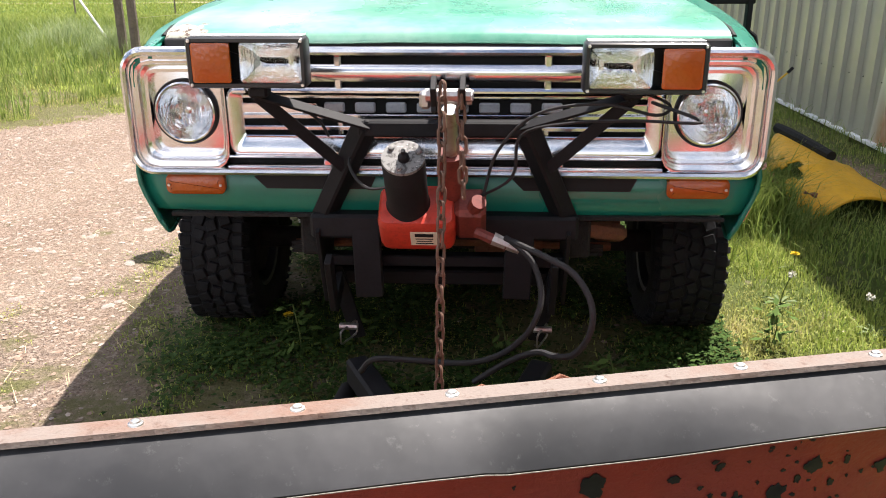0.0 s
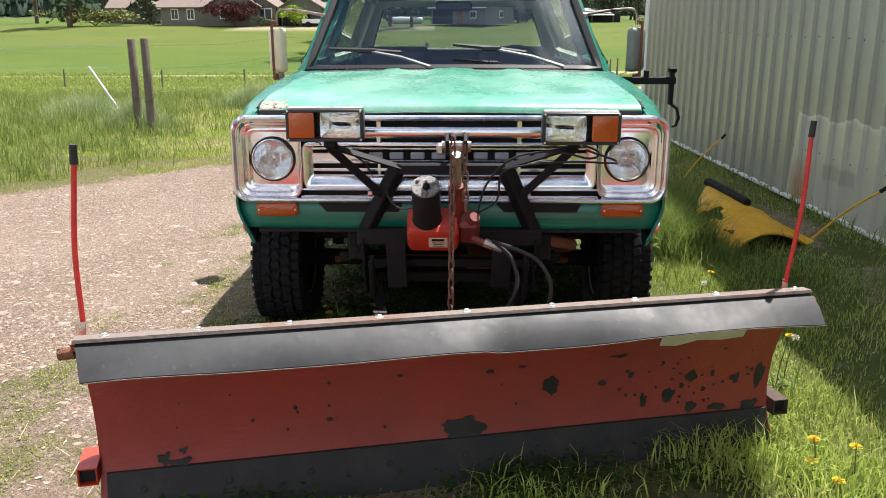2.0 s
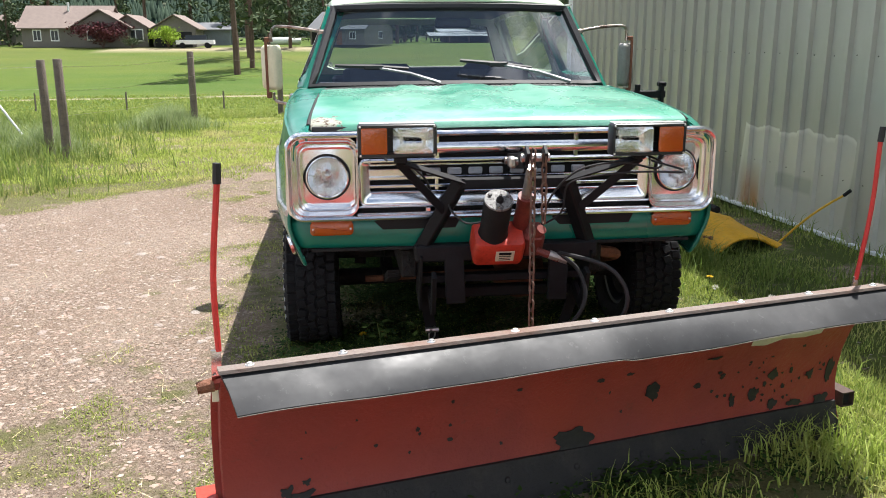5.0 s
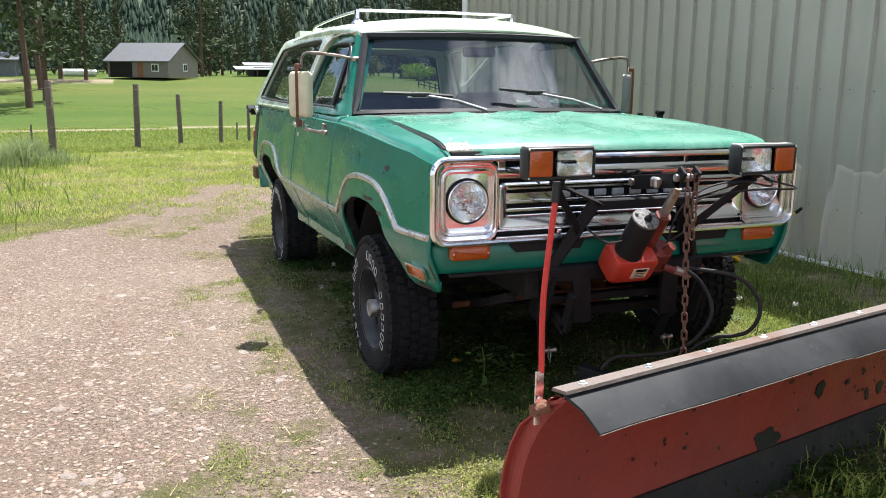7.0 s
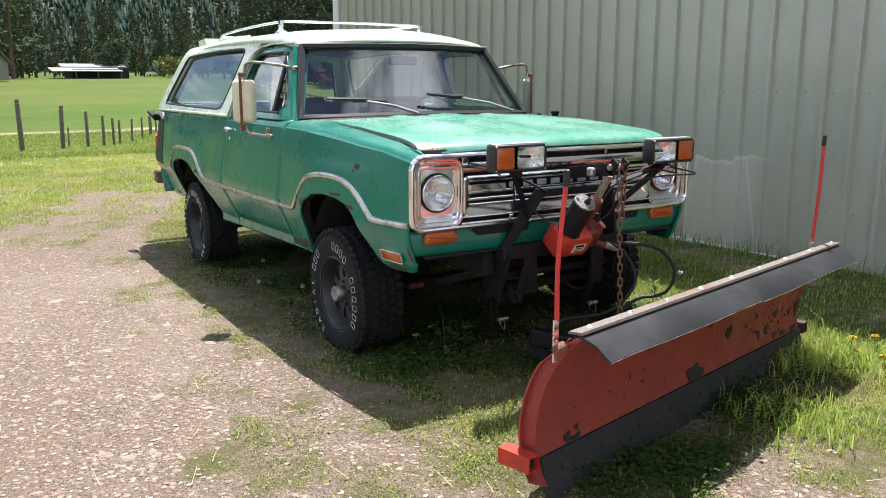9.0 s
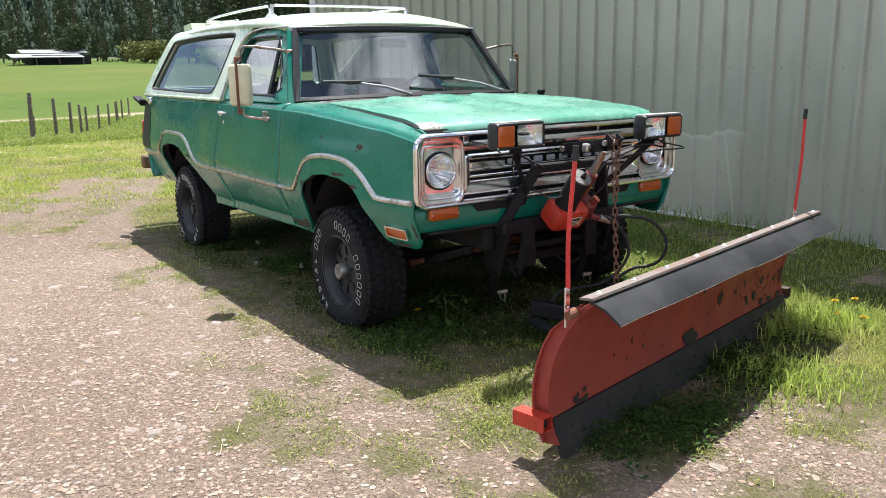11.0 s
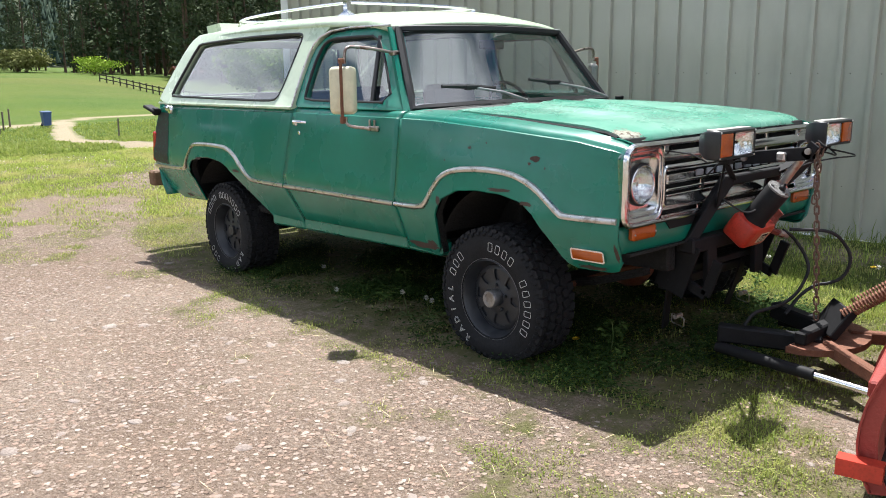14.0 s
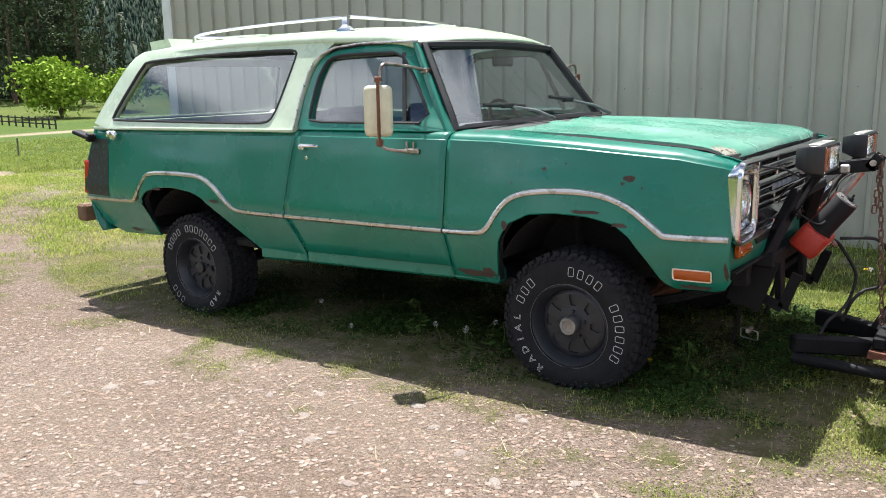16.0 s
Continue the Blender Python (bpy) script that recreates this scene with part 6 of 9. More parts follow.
for pts in ([(0.12, -0.92, 0.80), (0.16, -0.92, 0.93), (0.26, -0.96, 1.04), (0.42, -1.0, 1.075), (0.56, -1.02, 1.05), (0.60, -0.98, 1.07), (0.52, -0.97, 1.105)],
            [(0.10, -0.91, 0.79), (0.20, -0.93, 0.86), (0.22, -0.95, 0.98), (0.34, -0.98, 1.02), (0.50, -1.04, 1.04), (0.66, -1.08, 1.045), (0.55, -1.0, 1.08)],
            [(-0.48, -0.98, 1.11), (-0.44, -0.93, 1.08), (-0.36, -0.82, 1.00), (-0.33, -0.79, 0.94)],
            [(-0.60, -0.77, 1.14), (-0.56, -0.86, 1.13), (-0.52, -0.93, 1.09)],
            [(-0.10, -0.98, 0.85), (-0.20, -0.95, 0.83), (-0.26, -0.88, 0.88), (-0.24, -0.80, 0.92)]):
    part("lamp_wire", M().tube(spline(pts, 5), 0.0045, 6), HOSE, mount, "thin black lamp wire")
# lift chain
lk = M()
lk.tube([(0.010 * sx * 1.0, 0, dz) for sx, dz in ()] or [(0.0105 * math.cos(t), 0, (0.0105 * math.sin(t) + (0.0125 if math.sin(t) > 0.01 else -0.0125 if math.sin(t) < -0.01 else 0))) for t in [2 * math.pi * i / 12 + 0.26 for i in range(12)]], 0.0042, 6, closed=True)
LINK = lk.data("chain_link", 40)


def chain(a, b_, top):
    a, b_ = Vector(a), Vector(b_)
    n = int((b_ - a).length / 0.0355)
    up = (a - b_).normalized().to_track_quat("Z", "X").to_matrix().to_4x4()
    for i in range(n + 1):
        o = part("chain_link", None, CHAIN, mount, mesh=LINK)
        m = Matrix.Translation(a.lerp(b_, i / n)) @ up @ pose(0, 0, 0, 0, 0, 45 + 90 * (i % 2) + 6 * math.sin(i * 1.7))
        o.matrix_local = m


chain((0.022, -1.165, 1.135), (0.012, -1.235, 0.335), True)
chain((0.065, -1.165, 1.115), (0.072, -1.150, 0.885), True)

# ---- the snow plough ----
A = 0.2444
CA, SA = math.cos(A), math.sin(A)
plough = thing("snow_plough", "scuffed red snow plough blade with black rubber flap", "snow plough", (0, 0, 0))


def at_plough(s_, n_, z_):
    """Along the blade, forward of the car's front, up."""
    n_ += 0.026
    return (CA * s_ + SA * n_, SA * s_ - CA * n_, 0.973 * z_ - 0.0105 * s_)


SL, SR = -1.522, 0.838
FACE = [(1.664, 0.085), (1.640, 0.13), (1.620, 0.19), (1.611, 0.26), (1.614, 0.33), (1.629, 0.41), (1.656, 0.49), (1.694, 0.565), (1.742, 0.632), (1.796, 0.690)]


def face_at(z):
    return curve_at([(q, p) for p, q in FACE], z)


rows = []
for i in range(41):
    s_ = SL + (SR - SL) * i / 40
    w = 0.004 * noise.noise(Vector((s_ * 3, 1, 2)))
    rows.append([at_plough(s_, n_ + w, z_) for n_, z_ in FACE] + [at_plough(s_, n_ - 0.008 + w, z_) for n_, z_ in FACE[::-1]])
blade = part("blade", M().loft(rows, True, True, True), BLADE_RED, plough, "curved red blade, paint chipped")
# ribs behind, the end ones drawn round the top
for s_ in (SL + 0.005, -0.95, -0.36, 0.22, SR - 0.005):
    dep = 0.060 if abs(s_ - SL) < 0.1 or abs(s_ - SR) < 0.1 else 0.10
    rows = []
    for ds in (-0.006, 0.006):
        rows.append([at_plough(s_ + ds, n_ - 0.004, z_) for n_, z_ in FACE] + [at_plough(s_ + ds, n_ - dep * (0.6 + 0.4 * (z_ < 0.6)), z_ - 0.01) for n_, z_ in FACE[::-1]])
    part("rib", M().loft(rows, True, True, True), BLADE_RED, plough)
for s_ in (SL, SR):
    rim = M()
    rim.loft([[at_plough(s_ + ds, n_ - 0.062 * (0.6 + 0.4 * (z_ < 0.6)), z_) for ds in (-0.02, 0.02)] + [at_plough(s_ + ds, n_ - 0.055 * (0.6 + 0.4 * (z_ < 0.6)), z_) for ds in (0.02, -0.02)] for n_, z_ in FACE], True, True, True)
    part("end_flange", rim, BLADE_RED, plough)
b = M()
for z_ in (0.16, 0.44):
    b.beam(at_plough(SL + 0.05, face_at(z_) - 0.05, z_), at_plough(SR - 0.05, face_at(z_) - 0.05, z_), 0.06, 0.06)
part("back_channel", b, BLADE_RED, plough)
# worn cutting edge with carriage bolts
rows = []
for i in range(25):
    s_ = SL + 0.01 + (SR - SL - 0.02) * i / 24
    z0 = 0.030 + 0.012 * noise.noise(Vector((s_ * 4, 5, 1)))
    rows.append([at_plough(s_, 1.690, z0), at_plough(s_, 1.648, 0.135), at_plough(s_, 1.634, 0.185), at_plough(s_, 1.622, 0.185), at_plough(s_, 1.630, 0.13), at_plough(s_, 1.668, z0)])
edge_ = part("cutting_edge", M().loft(rows, True, True, True), EDGE, plough, "dark worn steel cutting edge")
for i in range(9):
    s_ = SL + 0.12 + (SR - SL - 0.24) * i / 8
    b = M().lathe([(0.012, 0), (0.010, 0.004), (0.004, 0.007)], 12, Matrix.Translation(at_plough(s_, 1.653, 0.125)) @ pose(0, 0, 0, 90, 0, math.degrees(A)) @ pose(0, 0, 0, -20, 0, 0))
    part("bolt", b, EDGE, edge_)
# rubber flap, its lower edge sawn unevenly, hanging forward from the clamp strip
rows = []
for i in range(61):
    u = i / 60
    s_ = SL + (SR - SL) * u
    wav = 0.010 * math.sin(u * 17) + 0.012 * noise.noise(Vector((u * 9, 2, 3))) + 0.02 * (u > 0.5) * math.sin(u * 9)
    s2 = s_ + 0.025 * smooth01(0.06, 0.0, u) - 0.010 * smooth01(0.94, 1, u)
    top_, low = (1.788, 0.706), (1.902 + 0.4 * wav, 0.628 + 0.5 * wav)
    mid = (1.850, 0.678)
    rows.append([at_plough(s_, *top_), at_plough((s_ + s2) / 2, *mid), at_plough(s2, *low), at_plough(s2, low[0] - 0.004, low[1] - 0.008), at_plough((s_ + s2) / 2, mid[0] - 0.004, mid[1] - 0.009), at_plough(s_, top_[0], top_[1] - 0.010)])
flap = part("rubber_flap", M().loft(rows, True, True, True), FLAP, plough, "grey-black conveyor rubber flap")
part("frayed_edge", M().tube([Vector(r[2]) + Vector((0, -0.001, -0.004)) for r in rows], 0.0013, 4), plain("pale_frayed_cord", (0.26, 0.24, 0.21), 0.9, 60, 0.4), flap)
b = M()
b.loft([[at_plough(s_, 1.744, 0.702), at_plough(s_, 1.748, 0.712), at_plough(s_, 1.800, 0.7175), at_plough(s_, 1.804, 0.708)] for s_ in (SL - 0.005, -0.8, 0.0, SR)], True, True, True)
strip = part("clamp_strip", b, STRIP, plough, "rust-stained metal clamp strip")
for i in range(9):
    s_ = -1.443 + 0.2558 * i + 0.0029 * i * i
    b = M().lathe([(0.014, 0), (0.013, 0.003), (0.009, 0.004), (0.008, 0.008), (0.003, 0.010)], 14, Matrix.Translation(at_plough(s_, 1.774, 0.7145)) @ pose(0, 0, 0, -5, 0, math.degrees(A)))
    part("bolt", b, ZINC, strip)
# marker rods
for base, tip, lean in (((-1.060, -2.030, 0.635), (-1.025, -2.022, 1.250), 1), ((1.215, -1.429, 0.640), (1.256, -1.422, 1.247), -1)):
    base, tip = Vector(base), Vector(tip)
    b = M()
    mid = base.lerp(tip, 0.5) + Vector((-0.012 * lean, 0, 0))
    b.tube(spline([base + (tip - base).normalized() * (0.095 if lean > 0 else 0.030), mid, tip - (tip - base).normalized() * 0.05], 4), 0.0085, 8)
    rod = part("marker_rod", b, ROD_RED, plough, "red blade marker rod with black tip")
    b = M()
    b.tube([tip - (tip - base).normalized() * 0.055, tip], [0.0115, 0.011], 8)
    part("rod_tip", b, GASKET, rod)
    b = M()
    off_ = Vector((-0.006, -0.010, 0)) if lean > 0 else Vector((0, 0, 0))
    b.beam(base + off_ - Vector((0, 0, 0.05)), base + off_ * 0.2 + Vector((0, 0, 0.10 if lean > 0 else 0.045)), 0.028 if lean > 0 else 0.024, 0.006, (SA, -CA, 0))
    for dz in (0.0, 0.028):
        b.lathe([(0.006, 0), (0.006, 0.006)], 6, Matrix.Translation(base + off_ * 0.8 + Vector((-0.002, -0.006, dz))) @ pose(0, 0, 0, 90, 0, 15))
    part("rod_bracket", b, ZINC, rod)
# corner gussets, lifting knobs and square guide tubes at both ends
for s_, e in ((SL, -1), (SR, 1)):
    b = M()
    o = [(0.0, 0.0), (0.13, 0.0), (0.13, 0.05), (0.02, 0.055)]
    b.loft([[at_plough(s_ - e * p[0] + e * 0.02, 1.735 + p[1], 0.655 + 0.5 * p[1] + dz) for p in o] for dz in (0, 0.012)], True, True, True)
    part("gusset", b, BLADE_RED, plough)
    b = M()
    b.tube([at_plough(s_ + e * 0.015, 1.735, 0.655), at_plough(s_ + e * 0.06, 1.735, 0.650)], [0.020, 0.017], 10)
    part("end_knob", b, RUSTY, plough, "rusty end knob")
    b = M()
    mid_, along_ = Vector(at_plough(s_ + e * 0.045, 1.600, 0.185)), Vector(at_plough(1, 1.6, 0.2)) - Vector(at_plough(0, 1.6, 0.2))
    f_, up_ = along_.normalized(), Vector((0, 0, 1))
    d = f_.cross(up_).normalized()
    d = d if d.y < 0 else -d
    a, c = mid_ - d * 0.10, mid_ + d * 0.045
    sq = lambda p, r: [tuple(p + f_ * r * i + up_ * r * j) for i, j in ((-1, -1), (1, -1), (1, 1), (-1, 1))]
    b.loft([sq(a, 0.030), sq(c, 0.030), sq(c, 0.025), sq(a + d * 0.01, 0.025)], True, True, True)
    part("guide_tube", b, PUMP_RED if e < 0 else CHIPPED, plough, "bright red square guide tube")
    # dark plug painting in the shade inside the tube
    part("tube_bore", M().loft([sq(a + d * 0.015, 0.0245), sq(c - d * 0.02, 0.0245)], True, True, True), DARK, plough)
# paint knocked off in blotches, and a strip of cream tape
k = Mat("bare_black_primer", (0.014, 0.014, 0.016), 0.55)
k.mix(k.noise(40, 3), (0.03, 0.028, 0.028), 0.6)
PRIMER = k.m
rnd = random.Random(12)
CHIPS = [(-0.342, 0.214, 0.085, 0.053), (-0.026, 0.354, 0.036, 0.042), (0.517, 0.338, 0.030, 0.026), (0.431, 0.265, 0.026, 0.032), (0.332, 0.255, 0.020, 0.032), (0.520, 0.212, 0.024, 0.024),
         (0.624, 0.205, 0.050, 0.014), (0.695, 0.314, 0.026, 0.022), (0.794, 0.315, 0.020, 0.060), (-0.255, 0.436, 0.018, 0.010), (0.211, 0.457, 0.050, 0.007), (-1.338, 0.212, 0.026, 0.026),
         (-1.276, 0.235, 0.018, 0.012), (-1.29, 0.196, 0.055, 0.016), (-0.913, 0.356, 0.011, 0.010), (-0.801, 0.352, 0.008, 0.007), (-0.801, 0.297, 0.012, 0.009), (0.166, 0.343, 0.018, 0.014),
         (0.275, 0.372, 0.012, 0.010), (-0.567, 0.452, 0.012, 0.006), (0.48, 0.30, 0.010, 0.014), (0.57, 0.28, 0.014, 0.012), (0.60, 0.345, 0.010, 0.018), (-0.14, 0.445, 0.024, 0.007), (0.76, 0.20, 0.045, 0.03)]
for i in range(46):
    u_ = rnd.random()
    CHIPS.append((0.25 + 0.52 * rnd.random() if u_ < 0.6 else rnd.uniform(-1.4, 0.75), rnd.uniform(0.2, 0.46), rnd.uniform(0.003, 0.010), rnd.uniform(0.003, 0.008)))
for s_, z_, a, c in CHIPS:
    pts = []
    ph = rnd.uniform(0, 9)
    for i in range(30):
        t = 2 * math.pi * i / 30
        r = 0.82 + 0.45 * noise.noise(Vector((math.cos(t) * 1.3 + ph, math.sin(t) * 1.3, ph))) + 0.35 * noise.noise(Vector((math.cos(t) * 4 + ph, math.sin(t) * 4, ph)))
        zz = z_ + c * r * math.sin(t)
        pts.append((s_ + a * r * math.cos(t), zz))
    m = M()
    mid = at_plough(s_, face_at(z_) + 0.0055, z_)
    rows_ = [[at_plough(s_ + (p[0] - s_) * q, face_at(z_ + (p[1] - z_) * q) + d_, z_ + (p[1] - z_) * q) for p in pts] for q, d_ in ((1.0, 0.0045), (0.97, 0.0062), (0.5, 0.0062), (0.1, 0.0062))]
    m.loft(rows_, True, False, True)
    part("bare_patch", m, PRIMER, blade)
m = M()
m.loft([[at_plough(s_, face_at(z_) + d_, z_ + 0.003 * math.sin(s_ * 40) - (0.010 if z_ < 0.51 and s_ < 0.5 else 0)) for s_ in (0.355, 0.42, 0.50, 0.505, 0.60, 0.68)] for z_, d_ in ((0.500, 0.006), (0.520, 0.0075), (0.542, 0.006))], closed=False)
part("tape_strip", m, plain("cream_tape", (0.52, 0.50, 0.38), 0.6, 12, 0.2), blade, "peeling cream tape")
# push frame, trip springs and angling rams behind the blade
px, py = 0.055, -1.36
b = M()
for s in (-1, 1):
    b.beam((0.02 + s * 0.285, -0.88, 0.231), (px + s * 0.10, py + 0.06, 0.215), 0.070, 0.085)
part("push_frame", b, BLACK, plough, "black A-shaped push frame")
b = M()
ps = [(px + 0.30 * math.cos(t), py + 0.14 - 0.24 * math.sin(t)) for t in [math.pi * i / 10 for i in range(11)]]
rows = [[(x, y, z) for x, y in ps] for z in (0.205, 0.235)]
b.loft(rows, True, True, True)
part("quadrant_plate", b, RUSTY, plough, "rust-brown quadrant plate")
b = M()
b.beam((px - 0.25, py + 0.10, 0.27), (px + 0.25, py + 0.10, 0.27), 0.06, 0.06)
b.beam((px, py + 0.10, 0.25), (0.115, -1.325, 0.38), 0.24, 0.04)
part("spring_anchor", b, BLACK, plough)
for s in (-1, 1):
    a = Vector((0.115 + s * 0.085, -1.338 + s * 0.012, 0.362 + s * 0.008))
    c = a + Vector((0.105, -0.245, 0.200))
    d = c - a
    e1 = d.orthogonal().normalized()
    e2 = d.normalized().cross(e1)
    n = 150
    b = M().tube([a + d * (i / n) + (e1 * math.cos(i * 0.9) + e2 * math.sin(i * 0.9)) * 0.026 for i in range(n + 1)], 0.006, 5)
    part("trip_spring", b, RUSTY, plough, "rusty trip spring")
    a, c = Vector((0.02 + s * 0.31, -0.90, 0.165)), Vector(at_plough(-0.36 + s * 0.42, 1.55, 0.17))
    b = M().tube([a, a.lerp(c, 0.62)], 0.028, 12)
    ram = part("angle_ram", b, BLACK, plough)
    part("ram_rod", M().tube([a.lerp(c, 0.60), c], 0.017, 12), CHROME, ram, "bright ram rod")
    b = M()
    b.beam(Vector((px + s * 0.12, py + 0.03, 0.22)), Vector(at_plough(-0.36 + s * 0.36, 1.56, 0.20)), 0.05, 0.06)
    part("blade_brace", b, RUSTY, plough)


# ---- trees, hills, houses ----
rnd = random.Random(21)


def leaf_mat(name, dark, light, rough=0.75):
    k = Mat(name, dark, rough, 0, 0.06)
    k.mix(k.island(), light, 0.9)
    k.mix(k.noise(0.25, 3, 0.6), tuple(c * 0.7 for c in dark), 0.5)
    k.p.inputs["Subsurface Weight"].default_value = 0.0
    return k.m


NEEDLES = leaf_mat("pine_needles", (0.036, 0.058, 0.030), (0.130, 0.158, 0.080))
HILLTREES = leaf_mat("hillside_needles", (0.016, 0.032, 0.022), (0.045, 0.068, 0.044))
LEAVES = leaf_mat("fresh_leaves", (0.20, 0.32, 0.03), (0.44, 0.56, 0.09))
SHRUB = leaf_mat("olive_leaves", (0.15, 0.16, 0.055), (0.34, 0.34, 0.14))
PURPLE = leaf_mat("purple_leaves", (0.06, 0.02, 0.025), (0.14, 0.05, 0.05))
BARK = plain("pine_bark", (0.10, 0.062, 0.045), 0.9, 3, 0.6, 0.03)


def tri_soup(name, verts, faces, material):
    me_ = bpy.data.meshes.new(name)
    v = np.asarray(verts, dtype=np.float32)
    f = np.asarray(faces, dtype=np.int32)
    me_.vertices.add(len(v))
    me_.vertices.foreach_set("co", v.ravel())
    me_.loops.add(f.size)
    me_.loops.foreach_set("vertex_index", f.ravel())
    me_.polygons.add(len(f))
    me_.polygons.foreach_set("loop_start", np.arange(0, f.size, f.shape[1], dtype=np.int32))
    me_.update(calc_edges=True)
    me_.validate()
    me_.materials.append(material)
    return me_


def pine_meshes(seed, h, bare):
    """Trunk with limbs, and a crown of many small needle clumps with gaps."""
    r = np.random.RandomState(seed)
    t = M()
    t.tube([(0.15 * math.sin(i), 0.12 * math.cos(i * 1.3), h * i / 7) for i in range(8)], [0.32 * (1 - i / 7.6) + 0.03 for i in range(8)], 7)
    vs, fs = [], []
    n = int(26 + h)
    for i in range(n):
        u = bare + (1 - bare) * (i + r.rand() * 0.8) / n
        z = h * u
        reach = (0.20 * h) * (1 - u) ** 0.75 * (0.55 + 0.6 * r.rand()) + 0.25
        a = r.rand() * 6.283
        d = np.array([math.cos(a), math.sin(a), -0.12 + 0.35 * u])
        if i % 2 == 0:
            t.tube([(0, 0, z), tuple(np.array([0, 0, z]) + d * reach * 0.9)], [0.05, 0.015], 4, caps=False)
        for k_ in range(22):
            w = 0.25 + 0.75 * r.rand()
            c = np.array([0, 0, z]) + d * reach * w + r.normal(0, 0.16 * reach + 0.12, 3) * (1, 1, 0.45)
            s_ = (0.35 + 0.45 * r.rand()) * (0.5 + 0.5 * (1 - u))
            e1, e2 = r.normal(0, 1, 3), r.normal(0, 1, 3)
            e1 *= s_ / np.linalg.norm(e1)
            e2 *= s_ * 0.6 / np.linalg.norm(e2)
            b0 = len(vs)
            vs += [c - e1, c + e2, c + e1, c - e2 * 0.6 + (0, 0, -0.15 * s_)]
            fs += [(b0, b0 + 1, b0 + 2), (b0, b0 + 2, b0 + 3)]
    return t.data("trunk", 50), tri_soup("crown", vs, fs, NEEDLES)


PINES = [pine_meshes(3 + i, h, bare) for i, (h, bare) in enumerate(((22, 0.12), (26, 0.20), (18, 0.07), (24, 0.32)))]
for tr, _ in PINES:
    tr.materials.append(BARK)
protos = []


def pine(x, y, kind, scale=1.0):
    root = thing("pine_tree", "tall dark green pine at the meadow's edge", "tree", (x, y, lie(x, y) - 0.2), "pines along the meadow")
    root.rotation_euler = (0, 0, rnd.uniform(0, 6.28))
    root.scale = (scale, scale, scale * rnd.uniform(0.9, 1.12))
    part("trunk", None, BARK, root, mesh=PINES[kind][0])
    part("crown", None, NEEDLES, root, mesh=PINES[kind][1])


# single pines by the house and the barn
for x, y, kd, sc in ((-58, 122, 2, 1.25), (-46, 140, 0, 0.9), (-52, 138, 0, 0.85), (-49.5, 131, 2, 0.5), (-33, 148, 3, 1.0), (-26, 150, 0, 1.0), (-15, 138, 0, 0.95), (-17.5, 142, 1, 0.95), (-12.5, 150, 2, 1.1), (-9, 152, 0, 1.1),
                     (-11.5, 88, 3, 1.05), (-10.5, 95, 1, 0.9), (-12, 108, 1, 1.0), (-7.5, 120, 0, 0.8), (-10.8, 124, 0, 0.9), (-3.2, 150, 0, 0.75), (7.0, 142, 0, 0.85), (9.2, 139, 1, 0.92), (11, 146, 2, 0.85), (13.5, 152, 1, 0.8),
                     (-64, 150, 0, 0.9), (-72, 140, 1, 1), (-40, 158, 2, 1.0), (-55, 160, 1, 1.0)):
    pine(x, y, kd, sc)
# dense belt of pines behind the meadow
placed = 0
for lo, hi, n_, small, big in ((-0.10, 0.06, 5, 0.45, 0.7), (0.06, 0.33, 46, 0.42, 0.70), (0.33, 0.585, 75, 0.8, 1.1), (0.585, 0.95, 36, 0.5, 0.85)):
    for i in range(n_):
        sl, y = rnd.uniform(lo, hi), rnd.uniform(150, 196)
        if sl > 0.42:
            y -= rnd.uniform(10, 40)
        pine(sl * y, y, rnd.choice((0, 1, 2, 2) if hi < 0.3 or lo > 0.5 else (0, 1, 1, 3, 3, 2)), rnd.uniform(small, big))

# forested hillside: one sheet of earth and one of small trees
HILL = [(520, 0.0), (640, 14), (800, 70), (1000, 145), (1250, 205), (1520, 245)]


def hill_z(x, y):
    return lie(x, y) + curve_at(HILL, y + 60 * noise.noise(Vector((x * 0.0024, 2, 1)))) * (0.94 + 0.22 * noise.noise(Vector((x * 0.0016 + 3, y * 0.0016, 1)))) * (1.0 - 0.12 * smooth01(80, 600, x))


xs, ys = [-1500 + 50 * i for i in range(67)], [400 + 36 * i for i in range(33)]
hm = M().loft([[(x, y, hill_z(x, y) - 0.3) for x in xs] for y in ys], closed=False)
solo("hillside", hm, plain("forest_floor", (0.05, 0.062, 0.035), 0.95, 0.05, 0.5), "dark forest floor of the hillside", "hill", kind="structure", smooth=60)
vs, fs = [], []
r = np.random.RandomState(5)
for i in range(30000):
    y = 420 + 1080 * r.rand() ** 0.8
    x = y * (-0.75 + 1.95 * r.rand())
    z = hill_z(x, y)
    h = 10 + 10 * r.rand()
    w = h * (0.15 + 0.08 * r.rand())
    ph = r.rand() * 6.28
    for lo, hi, wd in ((0.05, 0.72, 1.0), (0.45, 1.0, 0.6)):
        b0 = len(vs)
        vs.append((x + 0.2 * r.randn(), y, z + h * hi))
        nseg = 5
        for k_ in range(nseg):
            a = ph + 6.283 * k_ / nseg
            q = wd * w * (0.55 + 0.75 * r.rand())
            vs.append((x + q * math.cos(a), y + q * math.sin(a), z + h * (lo + 0.09 * r.rand())))
        fs += [(b0, b0 + 1 + k_, b0 + 1 + (k_ + 1) % nseg) for k_ in range(nseg)]
tagged(new("hillside_trees", tri_soup("hillside_trees", vs, fs, HILLTREES)), "dense conifer forest on the hillside", "forest", kind="stuff")


